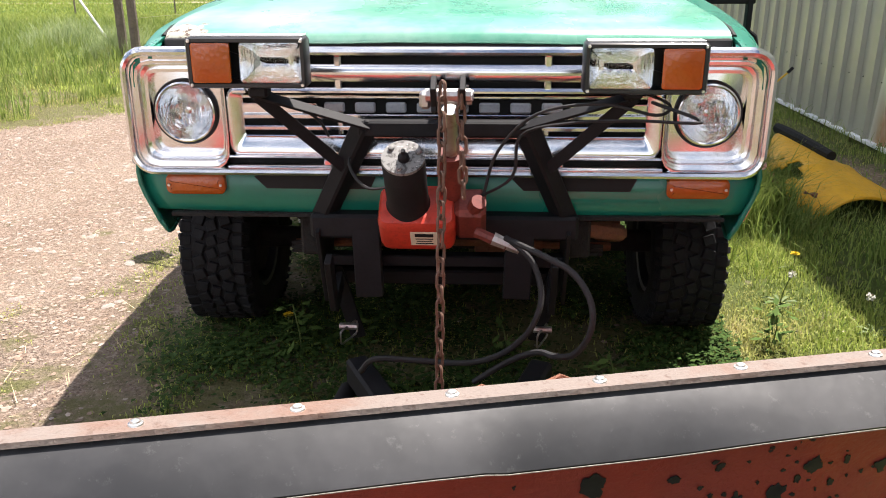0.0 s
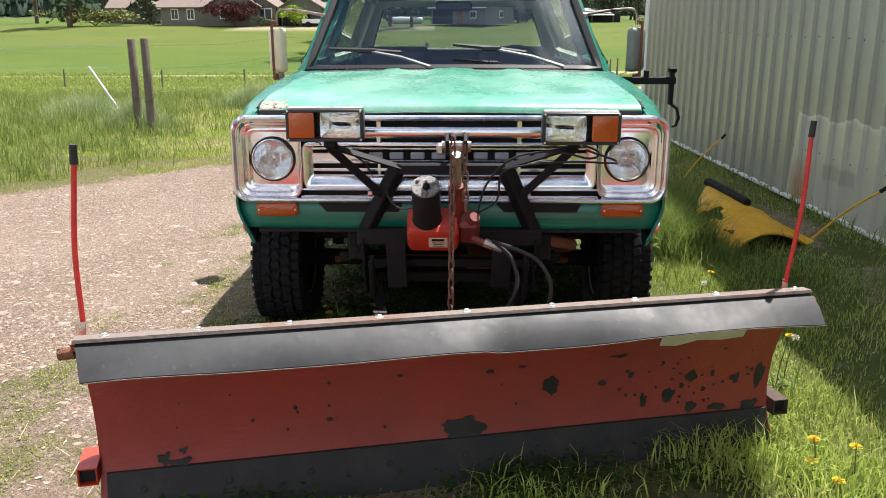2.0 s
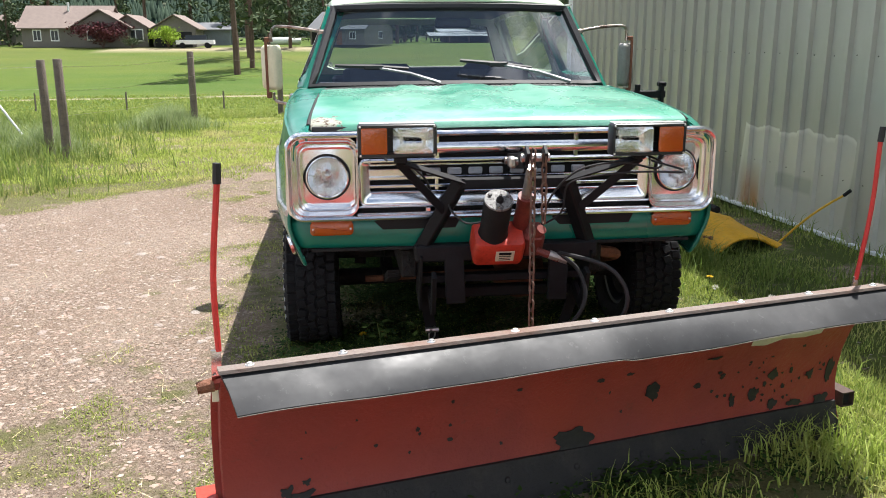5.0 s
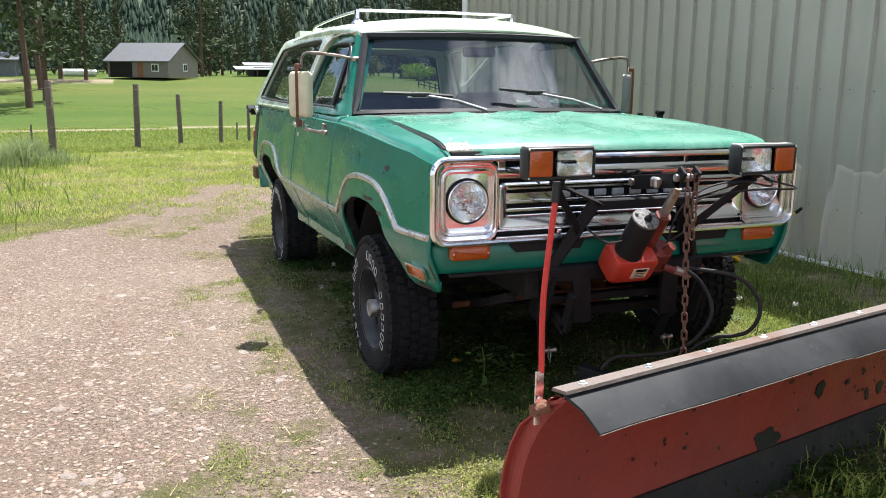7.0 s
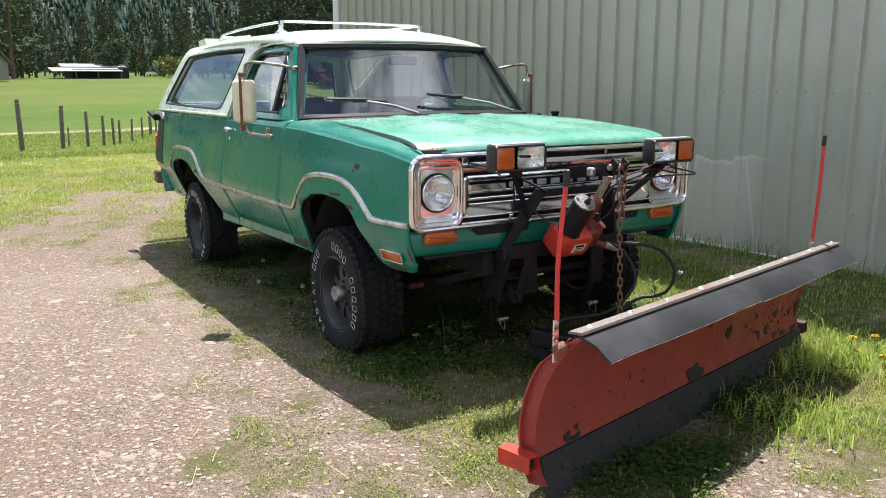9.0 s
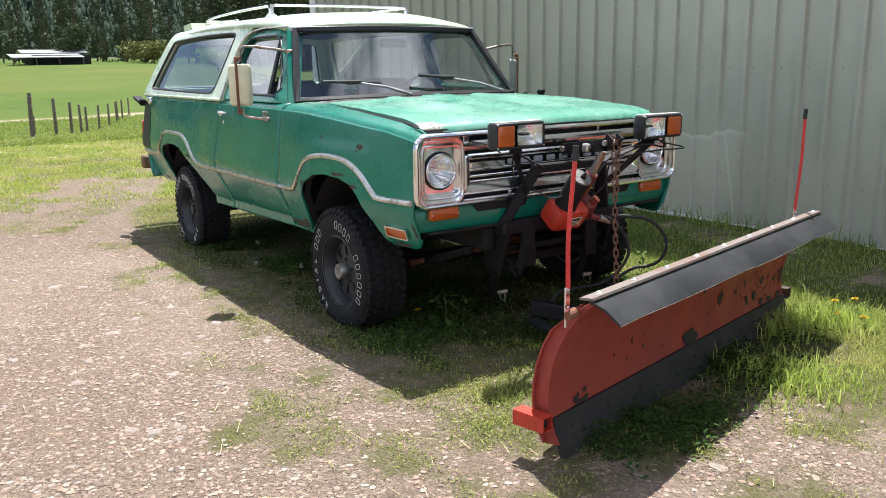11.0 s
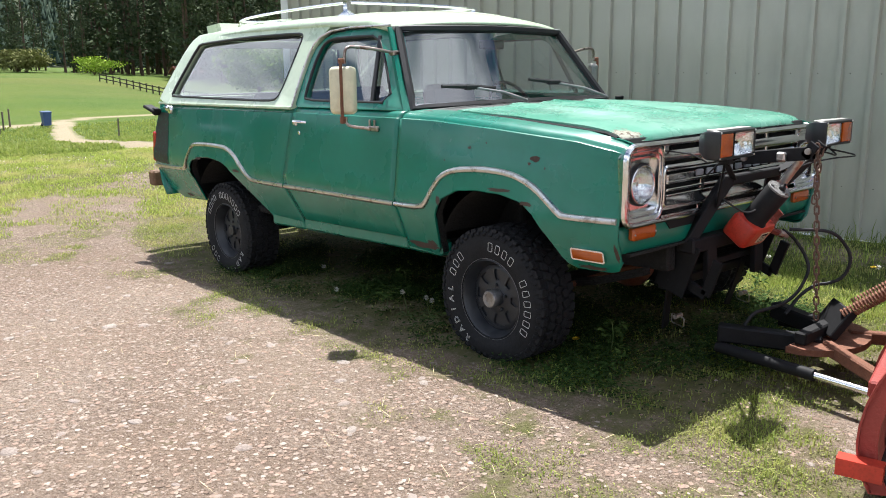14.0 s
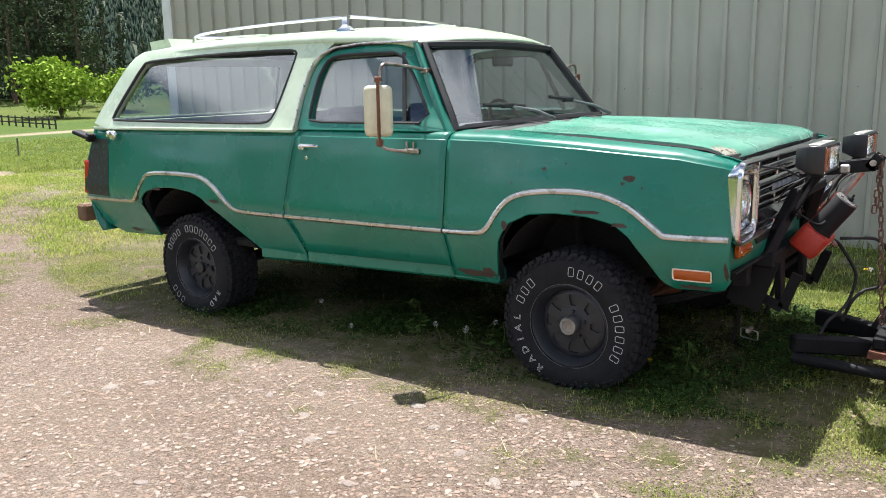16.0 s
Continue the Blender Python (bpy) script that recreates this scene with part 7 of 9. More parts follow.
def bush(name, x, y, w, h, material, label, seed, n=900, trunk=False):
    r = np.random.RandomState(seed)
    root = thing(name, label, "tree" if trunk else "bush", (x, y, lie(x, y)))
    t = M()
    for i in range(7):
        a = i * 0.9 + r.rand()
        t.tube([(0, 0, 0), (0.12 * w * math.cos(a), 0.12 * w * math.sin(a), h * 0.35), (0.3 * w * math.cos(a), 0.3 * w * math.sin(a), h * 0.7)], [0.05 * h * 0.4, 0.03 * h * 0.4, 0.01], 5)
    part("trunk", t, BARK, root)
    vs, fs = [], []
    cl = [(r.normal(0, 0.26 * w), r.normal(0, 0.22 * w), h * (0.30 + 0.55 * r.rand()) * (1.0 - 0.0)) for _ in range(16)]
    for i in range(n * 3):
        c0 = cl[r.randint(len(cl))]
        c = np.array(c0) + r.normal(0, 1, 3) * (0.13 * w, 0.13 * w, 0.11 * h)
        c[2] = min(max(c[2], 0.05 * h), h)
        s_ = 0.017 * (w + h) * (0.6 + 0.8 * r.rand())
        e1, e2 = r.normal(0, 1, 3), r.normal(0, 1, 3)
        e1 *= s_ / np.linalg.norm(e1)
        e2 *= s_ / np.linalg.norm(e2)
        b0 = len(vs)
        vs += [c - e1, c + e2, c + e1, c - e2]
        fs += [(b0, b0 + 1, b0 + 2), (b0, b0 + 2, b0 + 3)]
    part("crown", None, material, root, mesh=tri_soup("crown", vs, fs, material))


bush("leafy_tree", 55, 102, 7.0, 7.6, LEAVES, "bright green broadleaf tree in the meadow", 2, 1600, True)
bush("leafy_tree", 68, 108, 5.5, 6.0, LEAVES, "smaller bright green broadleaf tree", 3, 1200, True)
bush("bush", 36.5, 148, 7.5, 3.6, SHRUB, "wide pale olive bush before the pines", 4, 1600)
bush("bush", 25.0, 148, 4.5, 6.5, NEEDLES, "young conifer beside the shed", 5, 800)
bush("bush", -33.5, 121.5, 5.0, 3.6, PURPLE, "purple-leaved shrub before the house", 6, 700)
bush("bush", -24.6, 121.5, 3.4, 3.0, LEAVES, "yellow-green shrub by the garage", 7, 600)
bush("bush", -29.5, 121.5, 2.6, 1.6, NEEDLES, "low dark shrub under the window", 8, 300)
bush("bush", -56, 126, 9, 2.4, SHRUB, "rough hedge beside the cabin", 9, 700)
bush("bush", 46, 140, 6, 3.0, LEAVES, "green bush by the far fence", 10, 500)

SIDING = plain("taupe_siding", (0.15, 0.135, 0.115), 0.8, 1.5, 0.2)
SHINGLE = plain("brown_shingle_roof", (0.175, 0.135, 0.115), 0.85, 2.0, 0.25)
TINROOF = plain("grey_tin_roof", (0.11, 0.115, 0.12), 0.6, 1.2, 0.2)
WHITEPAINT = plain("white_window_trim", (0.75, 0.75, 0.73), 0.5, 4, 0.1)
DARKGLASS = plain("dark_window_glass", (0.03, 0.035, 0.04), 0.1, 4, 0.4)
FASCIA = plain("dark_brown_fascia", (0.09, 0.06, 0.05), 0.7, 4, 0.3)


def gable(root, x0, x1, y0, y1, eave, ridge, along, wall, roofm, over=0.5, base=0.0):
    """A gabled block. along: the ridge runs along x or y."""
    w = M()
    w.box(((x0 + x1) / 2, (y0 + y1) / 2, (base + eave) / 2), (x1 - x0, y1 - y0, eave - base), ch=0.02)
    if along == "x":
        ym = (y0 + y1) / 2
        w.loft([[(x, y0 + 0.01, eave - 0.02), (x, y1 - 0.01, eave - 0.02), (x, ym, ridge - 0.1)] for x in (x0 + 0.01, x1 - 0.01)], True, True, True)
        slabs = [[(x, y0 - over, eave - over * (ridge - eave) / (ym - y0)), (x, ym, ridge), (x, y1 + over, eave - over * (ridge - eave) / (ym - y0))] for x in (x0 - over, x1 + over)]
    else:
        xm = (x0 + x1) / 2
        w.loft([[(x0 + 0.01, y, eave - 0.02), (x1 - 0.01, y, eave - 0.02), (xm, y, ridge - 0.1)] for y in (y0 + 0.01, y1 - 0.01)], True, True, True)
        slabs = [[(x0 - over, y, eave - over * (ridge - eave) / (xm - x0)), (xm, y, ridge), (x1 + over, y, eave - over * (ridge - eave) / (xm - x0))] for y in (y0 - over, y1 + over)]
    part("wall", w, wall, root)
    rm = M()
    rm.loft([[tuple(p) for p in s_] + [(p[0], p[1], p[2] + 0.16) for p in s_[::-1]] for s_ in slabs], True, True, True)
    return part("roof", rm, roofm, root)


def window(root, x, y, z, w, h, face="y"):
    f = M()
    size = (w + 0.2, 0.12, h + 0.2) if face == "y" else (0.12, w + 0.2, h + 0.2)
    f.box((x, y, z), size, ch=0.02)
    wd = part("window", f, WHITEPAINT, root)
    for sx in (-1, 1):
        p = M()
        if face == "y":
            p.box((x + sx * w * 0.26, y - 0.05, z), (w * 0.44, 0.06, h * 0.9), ch=0.01)
        else:
            p.box((x + 0.05, y + sx * w * 0.26, z), (0.06, w * 0.44, h * 0.9), ch=0.01)
        part("pane", p, DARKGLASS, wd)


# ranch house across the field
hz = lie(-33, 125)
house = thing("house", "taupe ranch house with brown shingle roof and garage", "house", (-0.9, -6.0, hz))
house.scale = (1.05, 1.05, 0.97)
rf_ = gable(house, -42.5, -31.5, 125, 134, 3.0, 6.0, "x", SIDING, SHINGLE)
part("chimney_pipe", M().tube([(-37.0, 128.3, 5.0), (-37.0, 128.3, 6.6)], 0.18, 8), ZINC, rf_)
gable(house, -35.2, -28.0, 123.2, 132, 3.0, 5.3, "y", SIDING, SHINGLE)
gable(house, -30.8, -25.8, 124.5, 133, 2.9, 4.6, "y", SIDING, SHINGLE, 0.5)
gable(house, -24.9, -19.2, 123.8, 132, 2.8, 4.6, "y", SIDING, SHINGLE)
gable(house, -20.5, -15.5, 131, 138, 2.6, 3.6, "x", plain("blue_grey_siding", (0.16, 0.18, 0.20), 0.8, 2, 0.2), TINROOF)
for x, y, w, h in ((-40.5, 124.95, 0.9, 1.5), (-38.2, 124.95, 0.9, 1.5), (-32.2, 123.15, 2.4, 1.3), (-27.4, 124.45, 1.9, 1.6)):
    window(house, x, y, 1.75, w, h)
part("door", M().box((-29.4, 124.2, 1.15), (1.2, 0.6, 2.3), ch=0.02), FASCIA, house)
# dark panels stand in for the shade inside the garage
for x in (-23.6, -20.9):
    part("garage_opening", M().box((x, 123.78, 1.1), (2.3, 0.2, 2.2), ch=0.02), DARK, house)
cabin = thing("cabin", "small brown-roofed outbuilding beside the pines", "house", (0, 0, lie(-55, 142)))
gable(cabin, -59.5, -53.0, 140, 147, 2.6, 4.6, "x", SIDING, SHINGLE)
gable(cabin, -55.5, -51.0, 138.5, 145, 2.5, 3.9, "y", SIDING, SHINGLE)
window(cabin, -57.5, 139.95, 1.5, 1.2, 1.0)

# grey workshop
bz = lie(4, 125) + 0.2
shop = thing("workshop", "grey-brown workshop with grey metal roof and open bay", "barn", (1.4, 126, bz))
shop.rotation_euler.z = radians(-33)
SHOPWALL = plain("grey_brown_siding", (0.19, 0.175, 0.155), 0.8, 2, 0.2)
gable(shop, -4.7, 4.7, -4.1, 4.1, 2.35, 4.7, "x", SHOPWALL, TINROOF, 0.45)
# dark panel painting in the shade of the open bay
part("open_bay", M().box((-2.6, -4.12, 1.05), (3.4, 0.2, 2.1), ch=0.02), DARK, shop)
part("door", M().box((0.4, -4.12, 1.0), (0.9, 0.14, 2.0), ch=0.02), plain("orange_brown_door", (0.22, 0.09, 0.04), 0.6, 4, 0.3), shop)
window(shop, 2.7, -4.12, 1.35, 0.9, 0.9)
window(shop, 4.72, 0.4, 1.4, 0.9, 0.9, "x")

# small red-roofed cabin among the pines
hut = thing("red_roofed_hut", "small hut with faded red roof before the pines", "house", (61.0, 138.0, lie(61, 138)))
gable(hut, -2.2, 2.2, -1.6, 1.6, 1.2, 2.1, "x", FASCIA, plain("faded_red_roof", (0.24, 0.085, 0.06), 0.8, 1.5, 0.2), 0.3)
# low hay shed with a bright tin roof
sz = lie(22, 146)
shed = thing("hay_shed", "open hay shed with bright tin roof", "barn", (-0.9, 0, sz))
shed.scale = (1, 1, 0.7)
rm = M()
rm.loft([[(x, 140, 1.5), (x, 145, 2.3), (x, 145.1, 2.4), (x, 140, 1.62)] for x in (15.5, 26.0)], True, True, True)
rm.loft([[(x, 145.1, 2.5), (x, 148.5, 3.2), (x, 152, 2.2), (x, 152, 2.32), (x, 148.5, 3.34), (x, 145.1, 2.62)] for x in (17.5, 27.5)], True, True, True)
part("roof", rm, plain("bright_tin", (0.30, 0.31, 0.32), 0.5, 1, 0.15), shed)
# dark block stands in for the shade under the open roof
part("wall", M().box((23.0, 146.5, 1.0), (8.6, 9, 2.2), ch=0.05), DARK, shed)
for x in (15.8, 19.0, 22.3, 25.8):
    part("post", M().beam((x, 140.4, 0), (x, 140.4, 1.6), 0.2, 0.2), FASCIA, shed)
tank = solo("fuel_tank", M().tube([(-8.5, 0, 0), (-8.2, 0, 0), (-3.8, 0, 0), (-3.5, 0, 0)], [0.35, 0.55, 0.55, 0.35], 14), WHITEPAINT, "long white fuel tank on the ground", "tank")
tank.location = (-3, 134, lie(-6, 134) + 0.55)

# parked pickup by the garage
pick = thing("pickup_truck", "white pickup parked beside the garage", "car", (-20.8, 121.5, lie(-20, 121.5)))
b = M()
b.loft([[(x, y, z) for y, z in ((-0.9, 0.5), (-0.95, 0.9), (-0.88, 1.1), (0.88, 1.1), (0.95, 0.9), (0.9, 0.5))] for x in (-2.6, -2.5, 2.5, 2.6)], True, True, True)
part("body", b, WHITEPAINT, pick)
b = M()
b.loft([[(x, y * w, z) for y, z in ((-0.85, 1.1), (-0.7, 1.75), (0.7, 1.75), (0.85, 1.1))] for x, w in ((-1.3, 1), (-0.9, 0.98), (1.0, 0.98), (1.6, 1))], True, True, True)
part("cab", b, DARKGLASS, pick)
for x in (-1.7, 1.7):
    for y in (-0.85, 0.85):
        part("wheel", M().lathe([(0.2, -0.12), (0.38, -0.11), (0.38, 0.11), (0.2, 0.12)], 16, pose(x, y, 0.38, 90, 0, 0)), RUBBER, pick)

# wheeled bin on the road
bn = thing("wheeled_bin", "blue wheeled rubbish bin on the dirt road", "bin", (14.9, 61.6, lie(14.9, 61.6) + 0.05))
BLUE = plain("blue_bin_plastic", (0.03, 0.07, 0.20), 0.5, 5, 0.3)
b = M()
b.loft([[(x * w, y * w, z) for x, y in ((-0.30, -0.33), (0.30, -0.33), (0.30, 0.33), (-0.30, 0.33))] for z, w in ((0.06, 0.8), (0.98, 1.0))], True, True, True)
part("body", b, BLUE, bn)
part("lid", M().box((0, -0.02, 1.02), (0.66, 0.74, 0.08), (4, 0, 0), ch=0.02), BLUE, bn)
for x in (-0.25, 0.25):
    part("wheel", M().lathe([(0.0, -0.03), (0.12, -0.03), (0.12, 0.03), (0.0, 0.03)], 12, pose(x, 0.3, 0.1, 0, 90, 0)), RUBBER, bn)

# ---- fences ----
POSTWOOD = plain("weathered_post_wood", (0.13, 0.105, 0.085), 0.9, 9, 0.6, 0.006)
LINE = [(-4.75, 8.0, 1.32), (-4.39, 7.55, 1.34), (-3.32, 11.4, 1.34), (-1.98, 14.2, 1.30), (-0.9, 18.7, 1.30), (0.35, 21.4, 1.30), (2.0, 27.9, 1.30), (3.15, 31.6, 1.30), (4.4, 36.4, 1.3), (5.55, 41.2, 1.3), (6.9, 45.0, 1.3),
        (8.2, 48.5, 1.3), (9.6, 52.8, 1.3), (10.4, 56.0, 1.3), (11.5, 59.5, 1.3), (12.9, 63.4, 1.3)]
posts = []
for i, (x, y, h) in enumerate(LINE):
    b = M()
    lean = rnd.uniform(-0.03, 0.05)
    b.tube([(0, 0, -0.3), (lean * 0.5, 0.01, h * 0.5), (lean, 0, h - 0.01), (lean, 0, h)], [0.062, 0.060, 0.057, 0.050], 10)
    o = solo("fence_post", b, POSTWOOD, "weathered round wooden fence post in long grass", "fence post", "pasture fence posts")
    o.location = (x, y, lie(x, y))
    posts.append(Vector((x + lean, y, lie(x, y) + h)))
for i in range(34):
    x = -34 + 2.3 * i
    y = 39 + 0.02 * x + 0.8 * math.sin(i)
    if abs(x - 5.5) < 2:
        continue
    b = M().tube([(0, 0, -0.2), (0.02, 0, 0.95)], [0.045, 0.04], 7)
    if i % 2 == 0:
        o = solo("fence_post", b, POSTWOOD, "thin dark post of the far fence", "fence post", "far fence posts")
        o.location = (x, y, lie(x, y))
wire = M()
for a, c in zip(posts[1:], posts[2:10]):
    for dz in (-0.10, -0.42, -0.74):
        wire.tube(spline([a + Vector((0.06, -0.04, dz)), a.lerp(c, 0.5) + Vector((0.06, -0.04, dz - 0.05)), c + Vector((0.06, -0.04, dz))], 3), 0.0022, 3, caps=False)
for dz in (-0.10, -0.40):
    a = posts[0] + Vector((0, 0, dz))
    wire.tube([a, a + Vector((-4, 1.2, -0.1)), a + Vector((-10, 3.5, -0.1))], 0.0022, 3, caps=False)
tagged(part("fence_wire", wire, STEEL, None), "sagging barbed wire strands between the posts", "fence wire")
b = M().tube([(-5.48, 9.4, -0.05), (-6.06, 9.48, 0.83)], 0.020, 8)
o = solo("leaning_pipe", b, ZINC, "pale metal pipe leaning in the grass", "pipe")
# rail fence across the far field
railm = plain("dark_rail_wood", (0.05, 0.042, 0.035), 0.9, 4, 0.4)
rl = thing("rail_fence", "dark wooden rail fence across the far field", "fence", (0, 0, 0))
prev = None
for i in range(26):
    u = i / 25
    y = 118 - 38 * u
    x = (0.33 + 0.19 * u) * y
    z = lie(x, y)
    part("post", M().beam((x, y, z - 0.2), (x, y, z + 1.15), 0.14, 0.14), railm, rl)
    p = Vector((x, y, z))
    if prev is not None:
        for dz in (0.45, 0.95):
            part("rail", M().beam(prev + Vector((0, 0, dz)), p + Vector((0, 0, dz)), 0.06, 0.13), railm, rl)
    prev = p


# picnic table in the far field
PALEWOOD = plain("bleached_table_wood", (0.52, 0.49, 0.44), 0.85, 6, 0.4)
tb = thing("picnic_table", "bleached wooden picnic table in the far field", "table", (34.9, 84.6, lie(34.9, 84.6)))
part("tabletop", M().box((0, 0, 0.74), (1.9, 0.80, 0.05), ch=0.008), PALEWOOD, tb)
for dy in (-0.68, 0.68):
    part("bench", M().box((0, dy, 0.45), (1.9, 0.28, 0.05), ch=0.008), PALEWOOD, tb)
for dx in (-0.65, 0.65):
    part("cross_brace", M().beam((dx, -0.72, 0.40), (dx, 0.72, 0.40), 0.05, 0.09), PALEWOOD, tb)
    for dy in (-1, 1):
        part("leg", M().beam((dx, 0.62 * dy, -0.02), (dx, 0.22 * dy, 0.72), 0.05, 0.09), PALEWOOD, tb)

# ---- near ground: grass, stones, weeds, things lying by the wall ----
rs = np.random.RandomState(11)
LX, LY = np.arange(-13, 4.01, 0.1), np.arange(-6.5, 13.01, 0.1)
LUSH = np.array([[lushness(x, y) for x in LX] for y in LY])


def grid_at(g, x, y):
    u, v = np.clip((x - LX[0]) / 0.1, 0, len(LX) - 1.001), np.clip((y - LY[0]) / 0.1, 0, len(LY) - 1.001)
    i, j = u.astype(int), v.astype(int)
    a, c = u - i, v - j
    return (g[j, i] * (1 - a) + g[j, i + 1] * a) * (1 - c) + (g[j + 1, i] * (1 - a) + g[j + 1, i + 1] * a) * c


TUFT = np.array([[noise.noise(Vector((x * 1.7, y * 1.7, 21))) + 0.6 * noise.noise(Vector((x * 5, y * 5, 23))) for x in LX] for y in LY])


def grass_mat(name, dark, light, dry, share):
    k = Mat(name, dark, 0.62, 0, 0.3)
    k.mix(k.island(), light, 0.9)
    k.mix(k.noise(1.3, 4, 0.6, share, share + 0.2), dry, 0.75)
    nt = k.m.node_tree
    tr, mx = nt.nodes.new("ShaderNodeBsdfTranslucent"), nt.nodes.new("ShaderNodeMixShader")
    src = k.p.inputs["Base Color"].links[0].from_socket
    nt.links.new(src, tr.inputs["Color"])
    mx.inputs[0].default_value = 0.4
    nt.links.new(k.p.outputs[0], mx.inputs[1])
    nt.links.new(tr.outputs[0], mx.inputs[2])
    nt.links.new(mx.outputs[0], nt.nodes["Material Output"].inputs["Surface"])
    return k.m


TURF = grass_mat("short_grass", (0.19, 0.26, 0.045), (0.56, 0.58, 0.18), (0.54, 0.47, 0.21), 0.50)
TALL = grass_mat("tall_grass", (0.105, 0.175, 0.032), (0.32, 0.38, 0.10), (0.40, 0.36, 0.16), 0.58)
PALE = grass_mat("pale_feather_grass", (0.20, 0.27, 0.10), (0.42, 0.48, 0.24), (0.45, 0.42, 0.22), 0.6)
SEED_WHITE = plain("white_petals", (0.75, 0.74, 0.70), 0.8, 40, 0.1)
STRAW = plain("dry_straw", (0.50, 0.40, 0.23), 0.8, 20, 0.5)


def blades(x, y, z, h, w, lean, material, name, label):
    """Many bent blades, each a tapering strip of three faces' width, as one sheet of grass."""
    n = len(x)
    t = rs.rand(n) * 2 * np.pi
    d = rs.rand(n) * 2 * np.pi
    wx, wy = np.cos(t) * w * 0.5, np.sin(t) * w * 0.5
    ox, oy = np.cos(d) * lean * h, np.sin(d) * lean * h
    v = np.empty((n, 5, 3), np.float32)
    v[:, 0] = np.stack([x - wx, y - wy, z - 0.012], 1)
    v[:, 1] = np.stack([x + wx, y + wy, z - 0.012], 1)
    v[:, 2] = np.stack([x + 0.3 * ox + 0.75 * wx, y + 0.3 * oy + 0.75 * wy, z + 0.58 * h], 1)
    v[:, 3] = np.stack([x + 0.3 * ox - 0.75 * wx, y + 0.3 * oy - 0.75 * wy, z + 0.58 * h], 1)
    v[:, 4] = np.stack([x + ox, y + oy, z + h * (1 - 0.25 * lean)], 1)
    k = np.arange(n)[:, None] * 5
    f = np.concatenate([k + [[0, 1, 2]], k + [[0, 2, 3]], k + [[3, 2, 4]]])
    me_ = tri_soup(name, v.reshape(-1, 3), f, material)
    return tagged(new(name, me_), label, "grass", kind="stuff")


def ground_z(x, y):
    """Height of the ground mesh itself."""
    i, j = np.clip(np.searchsorted(GXS, x) - 1, 0, len(GXS) - 2), np.clip(np.searchsorted(GYS, y) - 1, 0, len(GYS) - 2)
    a, c = (x - GXS[i]) / (GXS[i + 1] - GXS[i]), (y - GYS[j]) / (GYS[j + 1] - GYS[j])
    return (GZS[j, i] * (1 - a) + GZS[j, i + 1] * a) * (1 - c) + (GZS[j + 1, i] * (1 - a) + GZS[j + 1, i + 1] * a) * c


def sow(n, x0, x1, y0, y1, keep):
    x, y = rs.uniform(x0, x1, n), rs.uniform(y0, y1, n)
    g, tf = grid_at(LUSH, x, y), grid_at(TUFT, x, y)
    wall = 3.06 - 0.055 * y
    ok = (rs.rand(n) < keep(x, y, g, tf)) & ((x < wall) | (y > 8.2))
    x, y, g, tf = x[ok], y[ok], g[ok], tf[ok]
    return x, y, ground_z(x, y), g, tf


def under_car(x, y):
    return (x > -1.15) & (x < 1.0) & (y > -0.8) & (y < 4.1)


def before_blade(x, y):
    """1 close before the blade, where dark clover replaces grass to deepen its shadow."""
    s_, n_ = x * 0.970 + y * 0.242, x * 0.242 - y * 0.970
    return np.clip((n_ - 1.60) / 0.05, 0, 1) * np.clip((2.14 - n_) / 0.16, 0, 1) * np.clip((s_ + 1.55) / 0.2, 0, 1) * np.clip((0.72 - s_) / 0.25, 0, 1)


def sparse(x, y, g, tf):
    p = np.clip((g - 0.26) * 1.6, 0, 1) * np.clip(np.where(x > 1.05, 0.95, 0.5) + tf * 1.4, 0.05, 1)
    return p * np.where(under_car(x, y), 0.45, 1.0) * np.where((x > 1.75) & (y < 4), 0.30, 1.0) * (1 - 0.8 * before_blade(x, y))


x, y, z, g, tf = sow(420000, -5.2, 3.1, -4.2, 5.5, sparse)
tall_zone = np.clip((x - 1.25) / 0.7, 0, 1)
h = (0.014 + 0.026 * rs.rand(len(x)) + 0.030 * np.clip(tf, 0, 1)) * (0.42 + 0.35 * g + 0.8 * tall_zone * np.where(x > 1.75, 0.25, 1.0))
blades(x, y, z, h, 0.0035 + 0.003 * rs.rand(len(x)), 0.25 + 0.75 * rs.rand(len(x)), TURF, "grass", "short sunlit grass round the parked car")
x, y, z, g, tf = sow(260000, -13, 3.9, 5.5, 13, lambda x, y, g, tf: np.clip((g - 0.3) * 1.7, 0, 1) * np.clip(0.7 + tf, 0.1, 1))
DRY = grass_mat("dry_verge_grass", (0.24, 0.32, 0.050), (0.58, 0.64, 0.17), (0.64, 0.56, 0.26), 0.47)
blades(x, y, z, (0.015 + 0.035 * rs.rand(len(x))) * (0.7 + 0.5 * g), 0.008 + 0.006 * rs.rand(len(x)), 0.3 + 0.7 * rs.rand(len(x)), DRY, "grass", "rough dry lane-side grass behind the car")
# longer green grass before the blade and on the strip between car and wall
LONG = grass_mat("long_green_grass", (0.22, 0.31, 0.045), (0.58, 0.67, 0.17), (0.64, 0.60, 0.25), 0.52)


